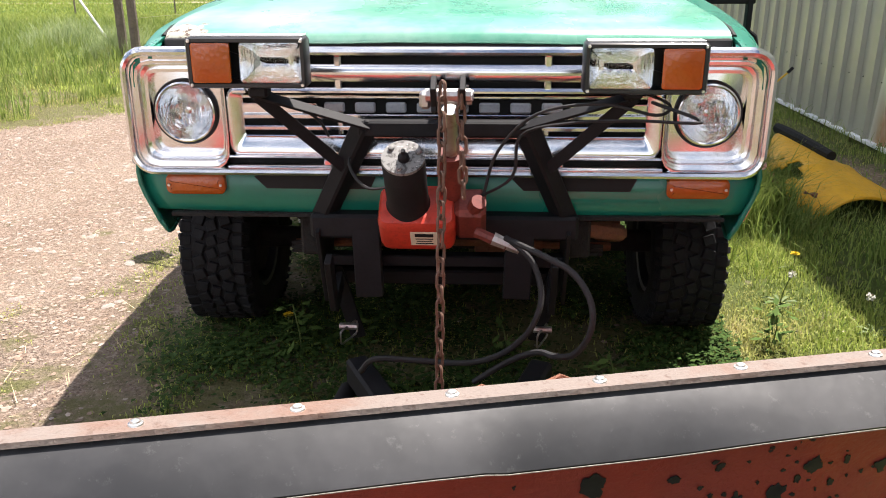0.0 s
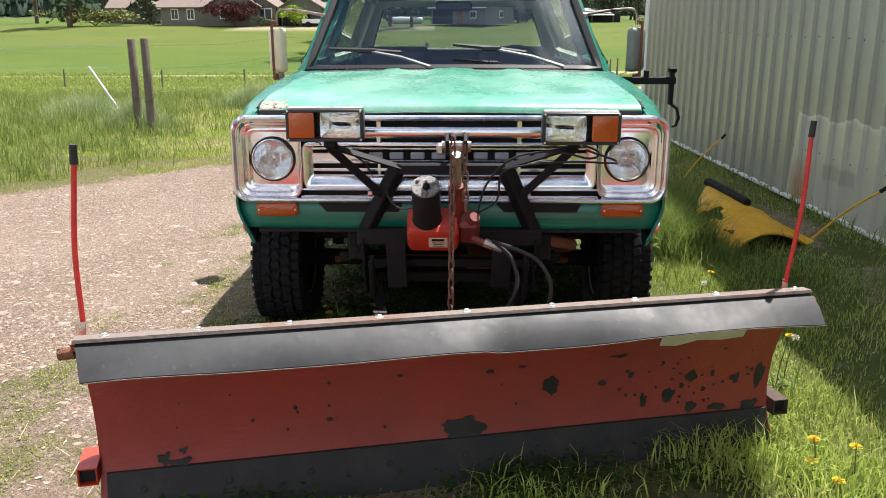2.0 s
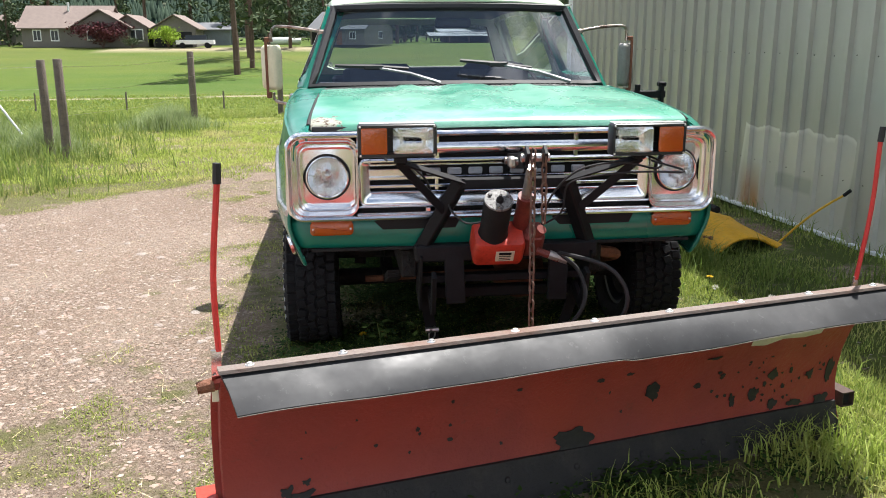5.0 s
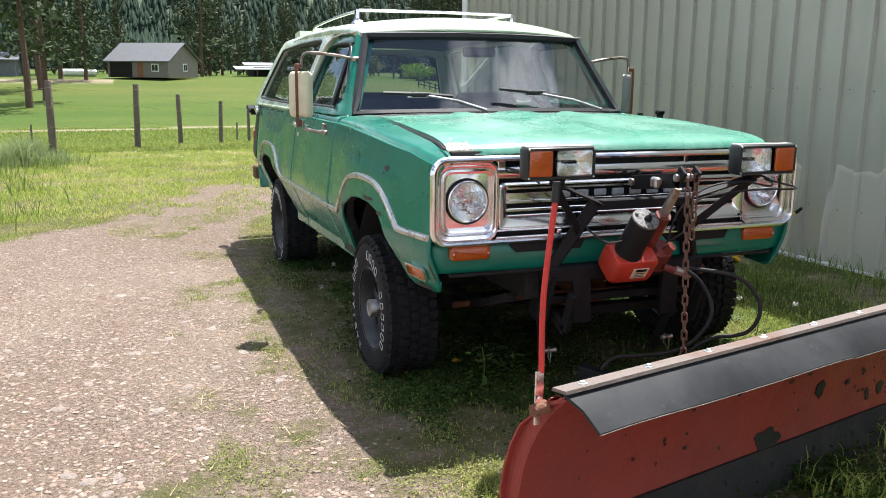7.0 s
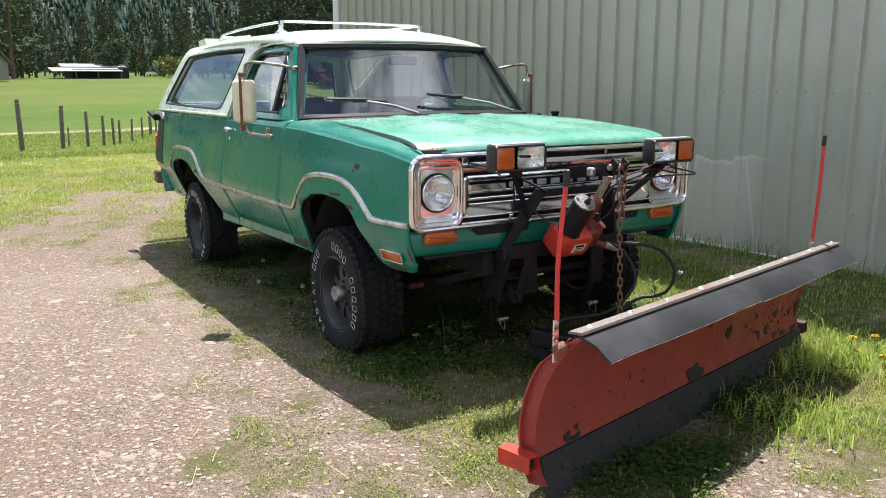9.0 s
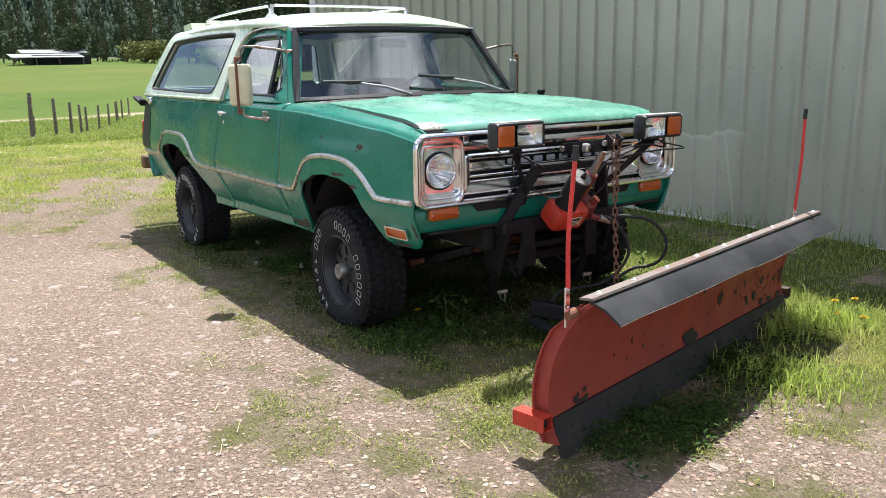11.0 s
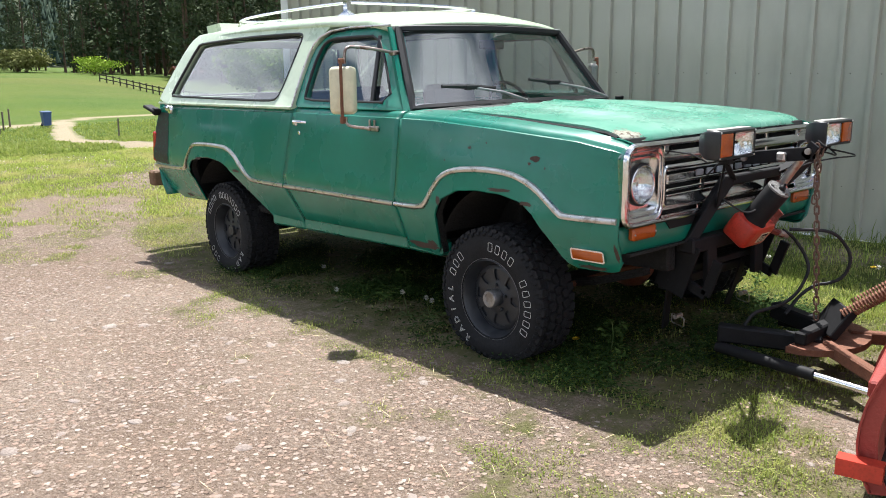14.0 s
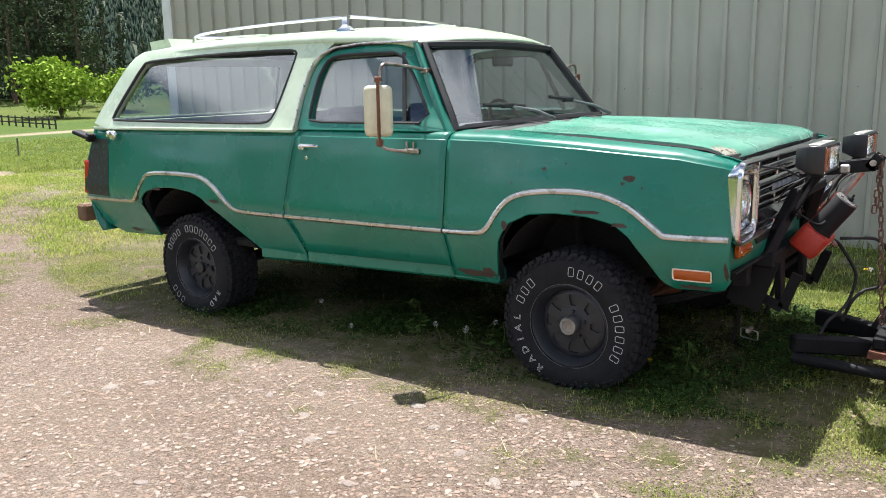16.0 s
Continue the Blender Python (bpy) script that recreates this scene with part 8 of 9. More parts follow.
def lush_zone(x, y, g, tf):
    s_, n_ = x * 0.970 + y * 0.242, x * 0.242 - y * 0.970
    ahead = (1 - 0.72 * before_blade(x, y)) * np.clip((n_ - 1.69) / 0.03, 0, 1) * np.clip((2.75 - n_) / 0.5, 0, 1) * np.clip((s_ + 1.0) / 0.7, 0, 1) * np.clip((1.35 - s_) / 0.3, 0, 1)
    strip_ = np.clip((x - 0.95) / 0.2, 0, 1) * np.clip((1.95 - x) / 0.3, 0, 1) * np.clip((y + 3.2) / 0.5, 0, 1) * np.clip((6 - y) / 2, 0, 1)
    shade_ = 0.55 * np.clip((x + 1.15) / 0.3, 0, 1) * np.clip((0.9 - x) / 0.3, 0, 1) * np.clip((y + 1.75) / 0.3, 0, 1) * np.clip((0.3 - y) / 0.5, 0, 1)
    return np.maximum(np.maximum(ahead, 0.95 * strip_), shade_) * np.clip(0.35 + 1.3 * tf, 0.05, 1) * np.clip((g - 0.12) * 2.2, 0, 1)


x, y, z, g, tf = sow(240000, -1.6, 2.1, -3.2, 6.0, lush_zone)
blades(x, y, z, 0.018 + 0.044 * rs.rand(len(x)) ** 1.8 * (0.6 + 0.6 * np.clip(tf, 0, 1)), 0.003 + 0.003 * rs.rand(len(x)), 0.25 + 0.8 * rs.rand(len(x)), LONG, "long_grass", "long green grass before the plough blade")
for a, c, n_, q, hh in ((1.50, 1.30, 2600, 0.13, 0.40), (1.68, 1.12, 900, 0.11, 0.20), (1.52, 1.75, 2600, 0.14, 0.44), (1.60, 2.3, 2000, 0.16, 0.42), (1.98, 0.62, 60, 0.05, 0.30), (2.62, 0.35, 120, 0.14, 0.16), (2.25, 0.55, 300, 0.16, 0.09), (2.4, -0.3, 300, 0.18, 0.09), (1.30, -1.75, 700, 0.14, 0.16), (0.95, -1.55, 500, 0.13, 0.15), (0.35, -2.05, 500, 0.16, 0.15)):
    x, y = rs.normal(a, q, n_), rs.normal(c, q, n_)
    blades(x, y, ground_z(x, y), hh * (0.35 + 0.65 * rs.rand(n_)), 0.004 + 0.004 * rs.rand(n_), 0.25 + 0.75 * rs.rand(n_), LONG if c < 0 else TALL, "grass_clump", "lush green grass clump in the turf")
# tall growth: along the wall, by the yellow sheet, beyond the lane
x, y, z, g, tf = sow(60000, 1.2, 3.05, -3.5, 8.0,
                     lambda x, y, g, tf: 0.03 + 0.30 * np.exp(-((3.0 - 0.055 * y - x) / 0.10) ** 2) + 0.75 * np.exp(-(((x - 1.72) / 0.30) ** 2 + ((y - 1.9) / 1.0) ** 2)) + 0.10 * (tf > 0.42))
blades(x, y, z, 0.05 + 0.17 * rs.rand(len(x)) ** 2, 0.004 + 0.005 * rs.rand(len(x)), 0.2 + 0.9 * rs.rand(len(x)), TALL, "tall_grass", "tall weedy grass along the metal wall")
x, y, z, g, tf = sow(90000, -13, -1.5, 3.2, 13, lambda x, y, g, tf: np.clip((g - 0.75) * 4, 0, 1) * np.clip(0.55 + tf, 0.05, 1) * np.clip((-3.3 - x + 2.0 * tf) / 2.4, 0.0, 1))
blades(x, y, z, 0.10 + 0.26 * rs.rand(len(x)) ** 1.8, 0.008 + 0.007 * rs.rand(len(x)), 0.2 + 0.6 * rs.rand(len(x)), TALL, "tall_grass", "uncut meadow grass beyond the lane")
# pale feathery clumps at the foot of the fence posts
for a, c, n_, q in ((-3.75, 11.2, 2600, 0.38), (-4.9, 8.3, 1500, 0.30), (-6.2, 9.4, 1200, 0.5)):
    x, y = rs.normal(a, q, n_), rs.normal(c, q * 0.7, n_)
    blades(x, y, ground_z(x, y), 0.15 + 0.45 * rs.rand(n_) * np.exp(-((x - a) / q / 1.3) ** 2), 0.007 + 0.005 * rs.rand(n_), 0.2 + 0.5 * rs.rand(n_), PALE, "tall_grass", "pale feathery grass clump beside a fence post")
# the meadow behind the fence, coarser with distance
MEADOW = grass_mat("meadow_blades", (0.14, 0.20, 0.028), (0.38, 0.44, 0.10), (0.46, 0.42, 0.15), 0.52)
n = 120000
y = 13 + 50 * rs.rand(n) ** 1.7
x = -0.62 * y - 6 + rs.rand(n) * (1.0 * y + 16)
z = np.array([lie(a, c) for a, c in zip(x, y)])
ok = np.array([track(a, c) < 0.3 for a, c in zip(x, y)])
x, y, z = x[ok], y[ok], z[ok]
blades(x, y, z, (0.03 + 0.05 * rs.rand(len(x))) * (1 + y / 45), 0.010 + 0.0009 * y, 0.3 + 0.9 * rs.rand(len(x)), MEADOW, "meadow_grass", "open meadow grass falling to the dip")
# broad-leaved ground cover, its dark colour deepening the shade under car and before blade
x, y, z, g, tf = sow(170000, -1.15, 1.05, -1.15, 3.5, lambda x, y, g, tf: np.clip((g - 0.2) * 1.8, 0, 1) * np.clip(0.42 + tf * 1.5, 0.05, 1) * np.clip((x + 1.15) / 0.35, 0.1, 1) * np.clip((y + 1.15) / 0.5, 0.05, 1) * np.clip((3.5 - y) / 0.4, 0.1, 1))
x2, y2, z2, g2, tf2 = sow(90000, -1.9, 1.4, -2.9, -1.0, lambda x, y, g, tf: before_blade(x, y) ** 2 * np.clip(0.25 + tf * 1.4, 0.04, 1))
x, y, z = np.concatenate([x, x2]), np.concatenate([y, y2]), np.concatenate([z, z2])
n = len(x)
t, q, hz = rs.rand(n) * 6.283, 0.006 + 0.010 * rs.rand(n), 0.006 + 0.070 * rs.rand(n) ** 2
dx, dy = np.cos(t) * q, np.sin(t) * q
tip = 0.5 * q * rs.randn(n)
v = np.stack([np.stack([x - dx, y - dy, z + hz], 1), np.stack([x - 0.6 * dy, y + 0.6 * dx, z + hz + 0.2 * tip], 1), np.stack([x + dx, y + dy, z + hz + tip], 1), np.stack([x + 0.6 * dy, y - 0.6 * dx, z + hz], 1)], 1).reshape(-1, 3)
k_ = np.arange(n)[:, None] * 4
COVER = leaf_mat("shade_dark_clover", (0.024, 0.052, 0.012), (0.070, 0.120, 0.028))
tagged(new("clover", tri_soup("clover", v, np.concatenate([k_ + [[0, 1, 2]], k_ + [[0, 2, 3]]]), COVER)), "low clover coloured dark to deepen the shade of car and blade", "clover", kind="stuff")
# low yellow-green herb mats between the stones
HERB = grass_mat("low_herbs", (0.12, 0.165, 0.030), (0.38, 0.41, 0.105), (0.46, 0.39, 0.17), 0.46)
x, y, z, g, tf = sow(520000, -3.2, 1.6, -4.2, 5.2, lambda x, y, g, tf: np.clip((g - 0.22) * 1.5, 0, 1) * np.clip(0.5 + tf * 1.3, 0.04, 1) * np.where(under_car(x, y), 0.1, 1.0) * np.where(x > 0.1, 0.25, 1.0) * (1 - 0.8 * before_blade(x, y)))
n = len(x)
t, q, hz = rs.rand(n) * 6.283, 0.003 + 0.0048 * rs.rand(n), 0.003 + 0.026 * rs.rand(n) ** 2
dx, dy = np.cos(t) * q, np.sin(t) * q
tip = 0.7 * q * rs.randn(n)
v = np.stack([np.stack([x - dx, y - dy, z + hz], 1), np.stack([x - 0.55 * dy, y + 0.55 * dx, z + hz + 0.2 * tip], 1), np.stack([x + dx, y + dy, z + hz + tip], 1), np.stack([x + 0.55 * dy, y - 0.55 * dx, z + hz], 1)], 1).reshape(-1, 3)
k_ = np.arange(n)[:, None] * 4
tagged(new("low_herbs", tri_soup("low_herbs", v, np.concatenate([k_ + [[0, 1, 2]], k_ + [[0, 2, 3]]]), HERB)), "low yellow-green herbs between the stones", "herbs", kind="stuff")
# small white flowers on the verge behind the car
x, y = rs.normal(-0.8, 1.1, 80), rs.normal(11.6, 0.9, 80)
z = ground_z(x, y)
q = 0.009 + 0.008 * rs.rand(80)
hz = 0.04 + 0.07 * rs.rand(80)
v = np.stack([np.stack([x - q, y, z + hz], 1), np.stack([x, y - q, z + hz + 0.004], 1), np.stack([x + q, y, z + hz], 1), np.stack([x, y + q, z + hz + 0.006], 1)], 1).reshape(-1, 3)
tagged(new("white_flowers", tri_soup("white_flowers", v, np.arange(len(v)).reshape(-1, 4), SEED_WHITE)), "small white flowers scattered on the verge", "flowers", kind="stuff")
# flat straw and dead stems on the edges of the gravel
x, y, z, g, tf = sow(9000, -5.5, 2.9, -4.0, 6.0, lambda x, y, g, tf: 0.45 * np.exp(-((g - 0.35) / 0.22) ** 2) + 0.03)
t = rs.rand(len(x)) * 6.283
L = 0.02 + 0.07 * rs.rand(len(x)) ** 2
dx, dy = np.cos(t) * L, np.sin(t) * L
w = 0.0016
v = np.stack([np.stack([x - dx - dy / L * w, y - dy + dx / L * w, z + 0.012], 1), np.stack([x - dx + dy / L * w, y - dy - dx / L * w, z + 0.012], 1),
              np.stack([x + dx, y + dy, z + 0.018 + 0.02 * rs.rand(len(x))], 1)], 1).reshape(-1, 3)
tagged(new("straw", tri_soup("straw", v, np.arange(len(v)).reshape(-1, 3), STRAW)), "dry straw scattered on the gravel", "straw", kind="stuff")

# gravel: loose pebbles, and larger stones one by one
k = Mat("loose_gravel", (0.30, 0.22, 0.165), 0.85, 0, 0.25)
hues = k.node("ShaderNodeValToRGB")
el = hues.color_ramp.elements
el[0].position, el[0].color = 0.0, (0.17, 0.122, 0.093, 1)
el[1].position, el[1].color = 1.0, (0.45, 0.375, 0.31, 1)
for at_, c_ in ((0.16, (0.25, 0.175, 0.13)), (0.34, (0.33, 0.235, 0.175)), (0.48, (0.285, 0.235, 0.20)), (0.62, (0.37, 0.285, 0.22)), (0.72, (0.33, 0.22, 0.17)), (0.86, (0.36, 0.305, 0.255))):
    el.new(at_).color = (*c_, 1)
k.link(k.island(), hues.inputs[0])
k.color = hues.outputs[0]
k.mix(k.noise(70, 3, 0.6, 0.45, 0.65), (0.23, 0.165, 0.125), 0.4)
k.bump(k.noise(160, 3, 0.7), 0.002, 0.5)
PEBBLE = k.m
k = Mat("pale_stone", (0.38, 0.325, 0.28), 0.8, 0, 0.25)
k.mix(k.random(), (0.30, 0.23, 0.195), 0.8)
k.mix(k.noise(60, 5, 0.7, 0.4, 0.7), (0.44, 0.39, 0.34), 0.5)
k.bump(k.noise(110, 4, 0.7), 0.004, 0.6)
STONE = k.m
ICO = [(0, 0, 1), (0.894, 0, 0.447), (0.276, 0.851, 0.447), (-0.724, 0.526, 0.447), (-0.724, -0.526, 0.447), (0.276, -0.851, 0.447)]
ICOF = [(0, 1, 2), (0, 2, 3), (0, 3, 4), (0, 4, 5), (0, 5, 1)]
ico = np.array(ICO, np.float32)


def on_lane(x, y, g, tf):
    return np.clip(1.0 - 1.6 * g, 0, 1) * np.where(y > 4, 0.5, 1) + 0.04 * (y < 0)


x, y, z, g, tf = sow(330000, -6.0, 2.9, -4.2, 5.0, on_lane)
n = len(x)
size = 0.0032 + 0.0145 * rs.rand(n) ** 5.0
t = rs.rand(n) * 6.283
P = ico[None] * (1 + 0.35 * (rs.rand(n, 6, 1) - 0.5)) * np.stack([size, size * (0.6 + 0.4 * rs.rand(n)), size * (0.18 + 0.30 * rs.rand(n))], 1)[:, None, :]
v = np.empty_like(P)
v[..., 0] = P[..., 0] * np.cos(t)[:, None] - P[..., 1] * np.sin(t)[:, None] + x[:, None]
v[..., 1] = P[..., 0] * np.sin(t)[:, None] + P[..., 1] * np.cos(t)[:, None] + y[:, None]
v[..., 2] = P[..., 2] + (z - 0.0005)[:, None]
f = (np.arange(n)[:, None, None] * 6 + np.array(ICOF)[None]).reshape(-1, 3)
peb = part("pebbles", None, PEBBLE, ground, "loose pinkish grey gravel", mesh=tri_soup("pebbles", v.reshape(-1, 3), f, PEBBLE))
tagged(peb, "loose pinkish grey gravel", kind="stuff")


def stone_mesh(seed):
    r = random.Random(seed)
    m = M()
    rings = []
    n_ = 9
    rad = [r.uniform(0.75, 1.1) for _ in range(n_)]
    for zz, q in ((-0.3, 0.7), (-0.05, 1.0), (0.22, 0.9), (0.40, 0.55)):
        rings.append([(math.cos(2 * math.pi * i / n_) * rad[i] * q * r.uniform(0.93, 1.07), math.sin(2 * math.pi * i / n_) * rad[i] * q * 0.72, zz * r.uniform(0.8, 1.1)) for i in range(n_)])
    m.loft(rings, True, True, True)
    return m.data("stone", 60)


STONES = [stone_mesh(i) for i in range(7)]
for s_ in STONES:
    s_.materials.append(STONE)
rnd = random.Random(9)
spots = [(-2.21, 2.02, 0.055), (-2.05, 1.90, 0.046), (-2.36, -0.77, 0.040), (-2.29, -0.85, 0.042), (-2.19, -0.84, 0.028), (-1.89, 0.02, 0.036), (-2.03, -0.24, 0.036), (-1.87, -0.50, 0.034), (-1.83, 1.23, 0.034), (-2.23, 0.97, 0.026), (-3.15, 0.55, 0.05), (-3.4, 1.3, 0.05)]
while len(spots) < 280:
    a, c = rnd.uniform(-5.6, -0.2), rnd.uniform(-3.6, 4.2)
    if lushness(a, c) < 0.3 + 0.3 * rnd.random() ** 3:
        spots.append((a, c, 0.014 + 0.032 * rnd.random() ** 2.0))
for a, c, q in spots:
    o = part("stone", None, STONE, ground, mesh=rnd.choice(STONES))
    o.matrix_world = pose(a, c, float(ground_z(np.array([a]), np.array([c]))[0]) - q * 0.02, rnd.uniform(-6, 6), rnd.uniform(-6, 6), rnd.uniform(0, 360)) @ Matrix.Diagonal((q, q, q * rnd.uniform(0.3, 0.6), 1))

# dandelions
FLOWER = plain("dandelion_yellow", (0.72, 0.50, 0.01), 0.7, 90, 0.3, 0.002)
SEED = plain("seed_head_grey", (0.58, 0.56, 0.50), 0.9, 90, 0.3, 0.002)
STEM = plain("weed_stem", (0.075, 0.11, 0.025), 0.7, 30, 0.4)


def head_mesh(name, seed, r0, flat, material):
    """A round flower head of many narrow petals."""
    r = np.random.RandomState(seed)
    n_ = 60
    u, q = r.rand(n_) * 6.283, r.rand(n_) ** 0.7
    el = (1 - q) * 1.45 if flat else np.arcsin(r.uniform(-0.7, 1, n_))
    d_ = np.stack([np.cos(u) * np.cos(el), np.sin(u) * np.cos(el), np.sin(el) * (0.45 if flat else 1)], 1) * r0
    sd = np.stack([-np.sin(u), np.cos(u), 0 * u], 1) * r0 * 0.16
    v_ = np.stack([d_ * 0.15, d_ + sd, d_ - sd, d_ * 1.08 + [0, 0, r0 * 0.05]], 1).reshape(-1, 3)
    k_ = np.arange(n_)[:, None] * 4
    return tri_soup(name, v_, np.concatenate([k_ + [[0, 1, 2]], k_ + [[1, 3, 2]]]), material)


YELLOW_HEAD, GREY_HEAD = head_mesh("flower_head", 1, 0.021, True, FLOWER), head_mesh("seed_head", 2, 0.017, False, SEED)


def stem_mesh(h, bend):
    return M().tube([(bend * (i / 4) ** 2, 0, h * i / 4 - 0.01) for i in range(5)], [0.003, 0.0027, 0.0025, 0.0022, 0.002], 5).data("stem", 60)


STEMS = [(0.10, 0.02, stem_mesh(0.10, 0.02)), (0.16, 0.04, stem_mesh(0.16, 0.04)), (0.24, 0.05, stem_mesh(0.24, 0.05))]
leafm = M()
for i in range(7):
    t = i * 0.9
    dx, dy = math.cos(t), math.sin(t)
    leafm.loft([[(dx * q - dy * w_, dy * q + dx * w_, zz), (dx * q, dy * q, zz - 0.004), (dx * q + dy * w_, dy * q - dx * w_, zz)] for q, w_, zz in ((0.004, 0.003, 0.004), (0.025, 0.006, 0.018), (0.055, 0.009, 0.022), (0.08, 0.001, 0.012))], closed=False)
LEAFSET = leafm.data("leaf_rosette", 60)
for ms in [LEAFSET] + [q[2] for q in STEMS]:
    ms.materials.append(STEM)
for a, c, si, yellow in [(1.30, -1.66, 1, 1), (1.26, -1.75, 0, 1), (1.38, -1.78, 1, 1), (1.31, -1.86, 0, 1), (1.42, -0.95, 2, 1), (1.55, 0.5, 0, 1), (-0.62, -0.30, 0, 1), (1.47, -0.90, 2, 0),
                         (2.02, -1.55, 2, 0), (2.10, -1.60, 2, 0), (0.35, 0.95, 1, 0), (-0.75, 0.75, 1, 0), (-0.68, 0.82, 0, 0), (-0.8, 0.90, 1, 0), (-0.60, 0.70, 1, 0), (1.36, 0.1, 1, 0),
                         (-0.9, 1.5, 0, 0), (-0.7, 1.9, 1, 0), (1.62, -0.2, 1, 0)]:
    hh, bend, ms = STEMS[si]
    dn = thing("dandelion", "yellow dandelion in bloom in the grass" if yellow else "grey dandelion seed head in the grass", "flower", (a, c, lie(a, c)), "dandelions")
    dn.rotation_euler.z = rnd.uniform(0, 6.28)
    part("stem", None, STEM, dn, mesh=ms)
    part("leaf_rosette", None, STEM, dn, mesh=LEAFSET)
    hd_ = part("flower_head" if yellow else "seed_head", None, FLOWER, dn, mesh=YELLOW_HEAD if yellow else GREY_HEAD)
    hd_.location = (bend, 0, hh - 0.012)

# broad-leaved weeds in the shade of the car
WEED = leaf_mat("weed_leaves", (0.045, 0.085, 0.02), (0.13, 0.20, 0.05))
for a, c, hh in [(-0.55, -0.45, 0.22), (-0.35, -0.35, 0.16), (-0.7, 0.55, 0.20), (-0.85, 1.05, 0.16), (-0.5, 1.3, 0.2), (0.2, -0.5, 0.18), (0.55, -0.7, 0.16), (-0.1, -1.0, 0.15), (1.25, 0.9, 0.25), (1.2, -0.3, 0.18)]:
    r = np.random.RandomState(int((a + 5) * 100))
    n_ = 46
    hz = hh * r.rand(n_)
    u = r.rand(n_) * 6.283
    q = 0.02 + 0.06 * r.rand(n_)
    ctr = np.stack([np.cos(u) * q, np.sin(u) * q, hz], 1)
    ll = 0.014 + 0.018 * r.rand(n_)
    d_ = np.stack([np.cos(u), np.sin(u), 0.3 * r.randn(n_)], 1) * ll[:, None]
    sd = np.stack([-np.sin(u), np.cos(u), 0.3 * r.randn(n_)], 1) * ll[:, None] * 0.4
    v_ = np.stack([ctr - d_, ctr + sd, ctr + d_, ctr - sd], 1).reshape(-1, 3)
    k_ = np.arange(n_)[:, None] * 4
    wd = thing("weed", "small leafy weed in the grass", "plant", (a, c, lie(a, c)), "weeds")
    part("stem", M().tube([(0.01 * math.sin(i), 0.01 * math.cos(i), hh * i / 4 - 0.01) for i in range(5)], 0.0025, 5), STEM, wd)
    tagged(part("foliage", None, WEED, wd, mesh=tri_soup("foliage", v_, np.concatenate([k_ + [[0, 1, 2]], k_ + [[0, 2, 3]]]), WEED)), kind="stuff")

# yellow plough sheet lying by the wall
YELLOW = plain("worn_yellow_paint", (0.62, 0.33, 0.008), 0.55, 5, 0.25, 0.003)
SHEET_Z = lie(2.2, 1.6)
sheet = thing("yellow_plough_sheet", "worn yellow curved plough sheet, rusted through, lying in grass", "plough blade", (0, 0, SHEET_Z))
SIDE_L = [(1.87, 1.20, 0.00), (1.79, 1.33, 0.09), (1.73, 1.50, 0.165), (1.80, 1.80, 0.205), (1.98, 2.30, 0.22)]
SIDE_R = [(2.46, 1.37, 0.015), (2.36, 1.50, 0.10), (2.25, 1.66, 0.17), (2.16, 1.90, 0.21), (2.10, 2.30, 0.22)]
left_, right_ = [p for p in spline(SIDE_L, 7)], [p for p in spline(SIDE_R, 7)]
rows = []
for j, (a, c) in enumerate(zip(left_, right_)):
    u = j / (len(left_) - 1)
    ring = []
    for i in range(31):
        t = i / 30
        p = Vector(a).lerp(Vector(c), t)
        arch_ = math.sin(math.pi * t ** 0.85)
        p.z += 0.125 * arch_ * (1 - u) ** 1.3 + 0.03 * arch_ * u
        p.y -= 0.05 * arch_ * (1 - u)
        p.z += 0.014 * math.exp(-((u - 0.42 - 0.12 * t) / 0.03) ** 2) * smooth01(0.02, 0.2, t)
        p.z += (0.035 * noise.noise(Vector((p.x * 14, p.y * 12, 3))) + 0.015 * noise.noise(Vector((p.x * 30, p.y * 30, 8)))) * smooth01(0.32, 0.05, t)
        ring.append(tuple(p))
    rows.append(ring)


def torn(p):
    """Holes rusted through the battered end."""
    e = noise.noise(Vector((p[0] * 13, p[1] * 11, 4.5)))
    return e > 0.04 and p[0] < 1.92 and p[1] < 1.70


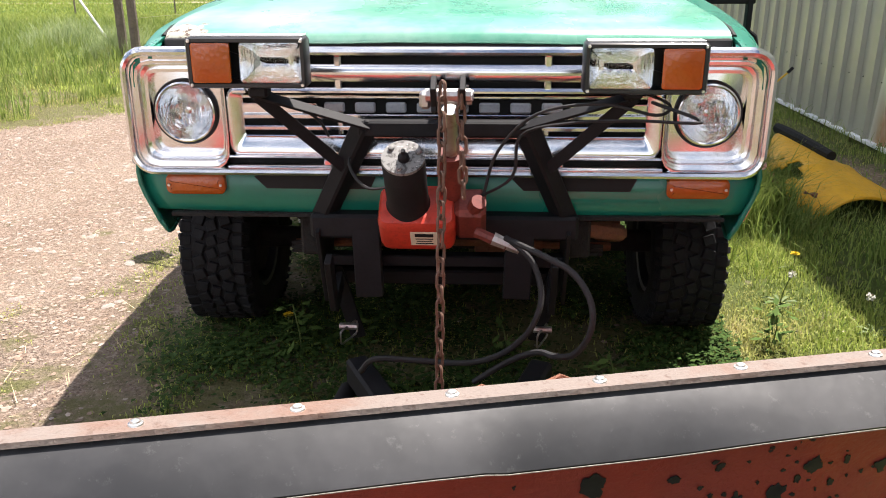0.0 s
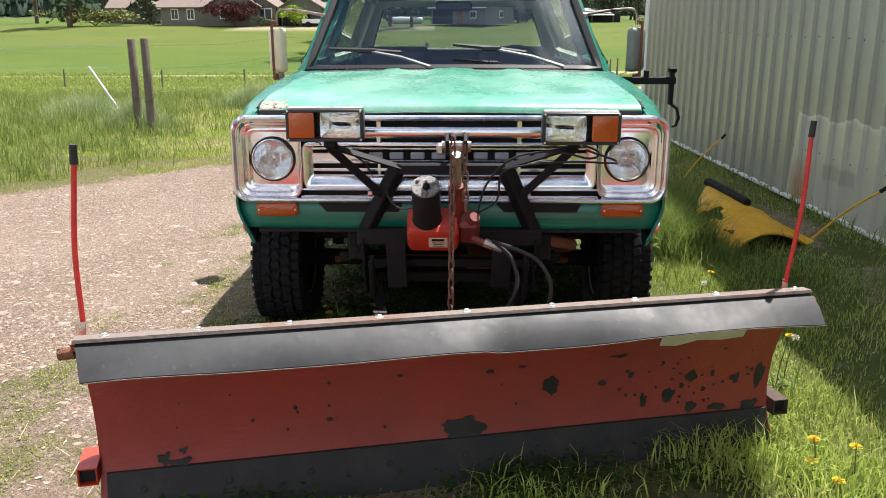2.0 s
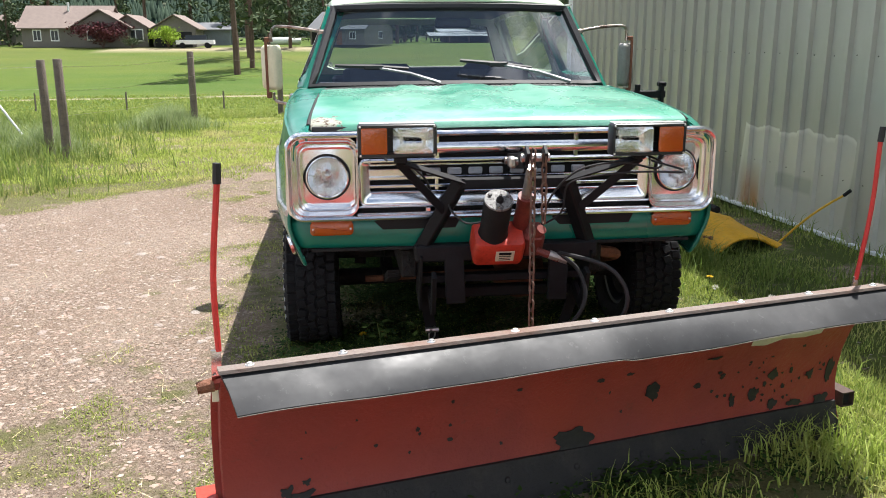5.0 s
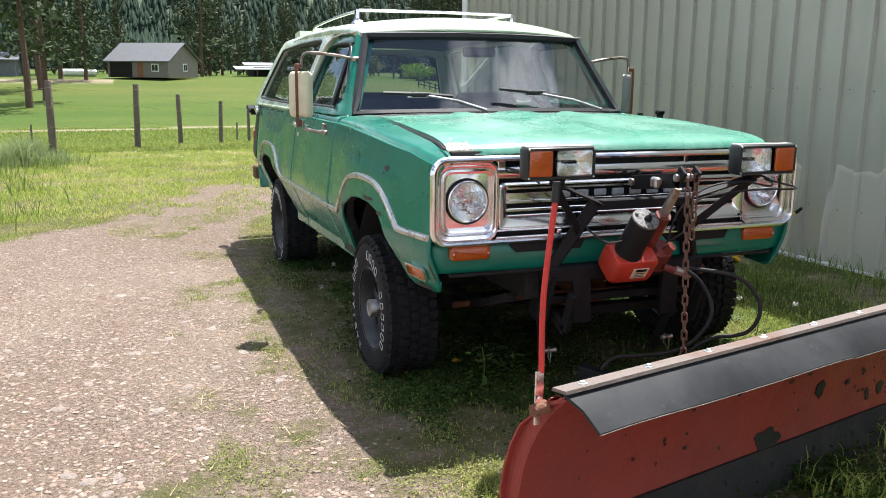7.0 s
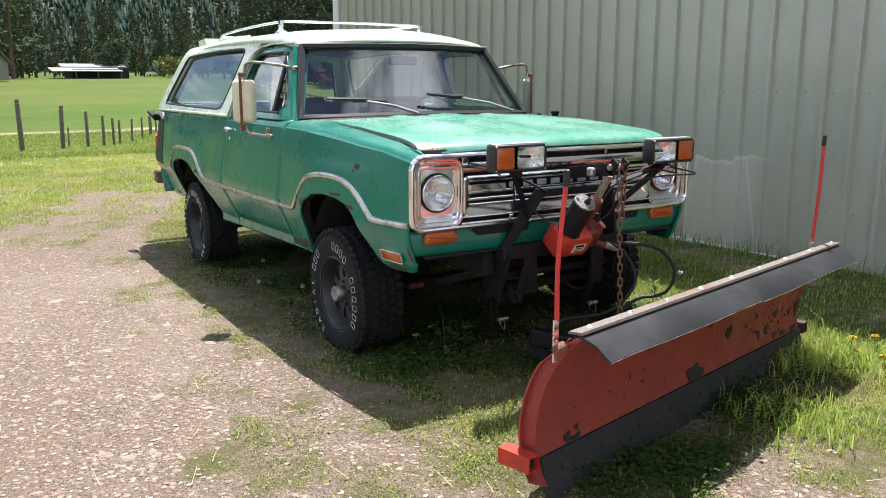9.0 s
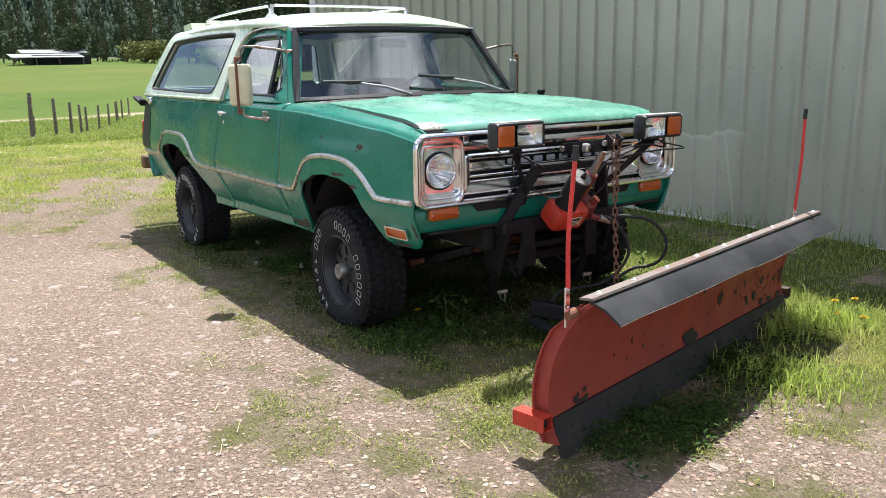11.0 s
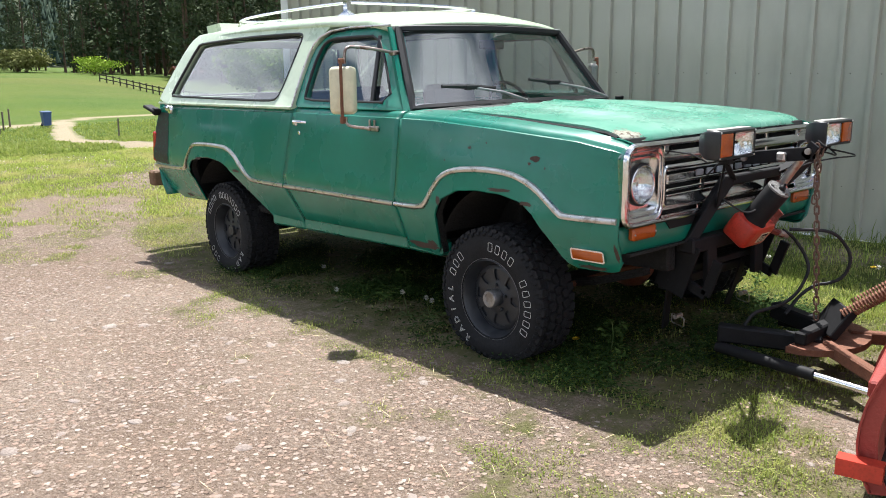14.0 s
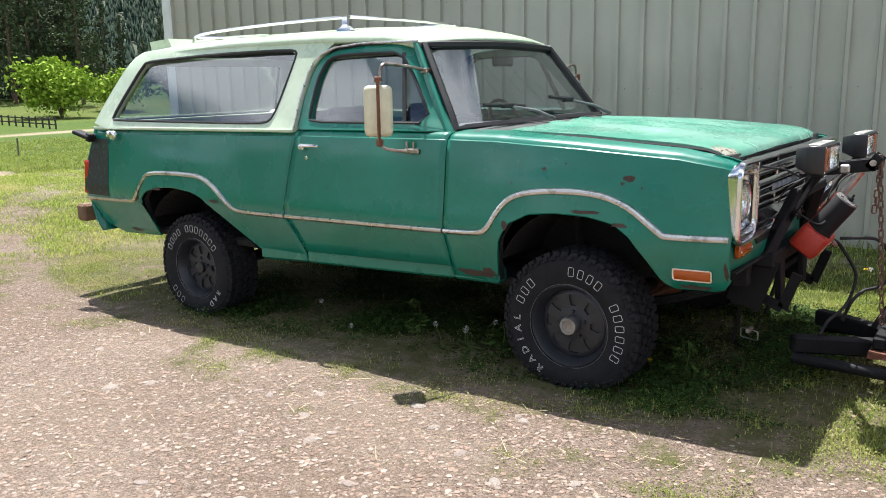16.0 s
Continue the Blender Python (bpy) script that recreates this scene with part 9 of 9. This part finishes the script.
hull = M().loft(rows, closed=False)
hull.f = [q for q in hull.f if not torn([sum(hull.v[i][n_] for i in q) / len(q) for n_ in range(3)])]
solid(part("sheet", hull, YELLOW, sheet), 0.006)
back = [[Vector(r[-1]).lerp(Vector((r[-1][0] + 0.16, r[-1][1] + 0.10, 0.0)), t / 6) + Vector((0.04 * math.sin(math.pi * t / 6), 0, 0)) for t in range(7)] for r in rows]
solid(part("back_flange", M().loft(back, closed=False), YELLOW, sheet), 0.006)
part("folded_edge", M().tube([Vector(p) for p in rows[0]], 0.010, 6), YELLOW, sheet)
b = M()
b.tube([Vector(p) + Vector((0.01, 0.0, -0.03)) for p in left_[3:22:3]], [0.02, 0.035, 0.03, 0.04, 0.03, 0.035, 0.02], 7)
b.box((1.80, 1.36, 0.055), (0.09, 0.12, 0.06), (20, 30, 15), ch=0.012)
b.box((1.90, 1.31, 0.125), (0.05, 0.08, 0.03), (10, -25, 40), ch=0.008)
part("rusted_edge", b, RUSTY, sheet, "dark rusted, bent end brackets")
b = M()
b.tube([(2.15 - 0.022 * i, 1.74 + 0.13 * i, SHEET_Z + 0.232 + 0.006 * i) for i in range(6)], [0.030, 0.036, 0.038, 0.040, 0.040, 0.034], 10)
solo("rubber_roll", b, RUBBER, "black rubber roll lying on the yellow sheet", "rubber roll")
POLE_YELLOW = plain("yellow_marker_rod", (0.60, 0.36, 0.02), 0.5, 14, 0.4)
for a, c in (((2.555, 1.518, 0.06), (2.84, 1.21, 0.47)), ((2.25, 3.9, 0.06), (2.60, 3.95, 0.44))):
    a, c = Vector(a), Vector(c)
    rod = thing("marker_rod", "yellow plough marker rod with a black tip", "marker rod", (0, 0, 0), "yellow marker rods")
    pts = [a.lerp(c, i / 8) + Vector((0, 0, 0.03 * math.sin(math.pi * i / 8))) for i in range(9)]
    part("shaft", M().tube(pts, 0.0085, 8), POLE_YELLOW, rod)
    part("tip", M().tube([c - (c - a).normalized() * 0.005, c + (c - a).normalized() * 0.055], 0.013, 8), RUBBER, rod, "black rubber tip")
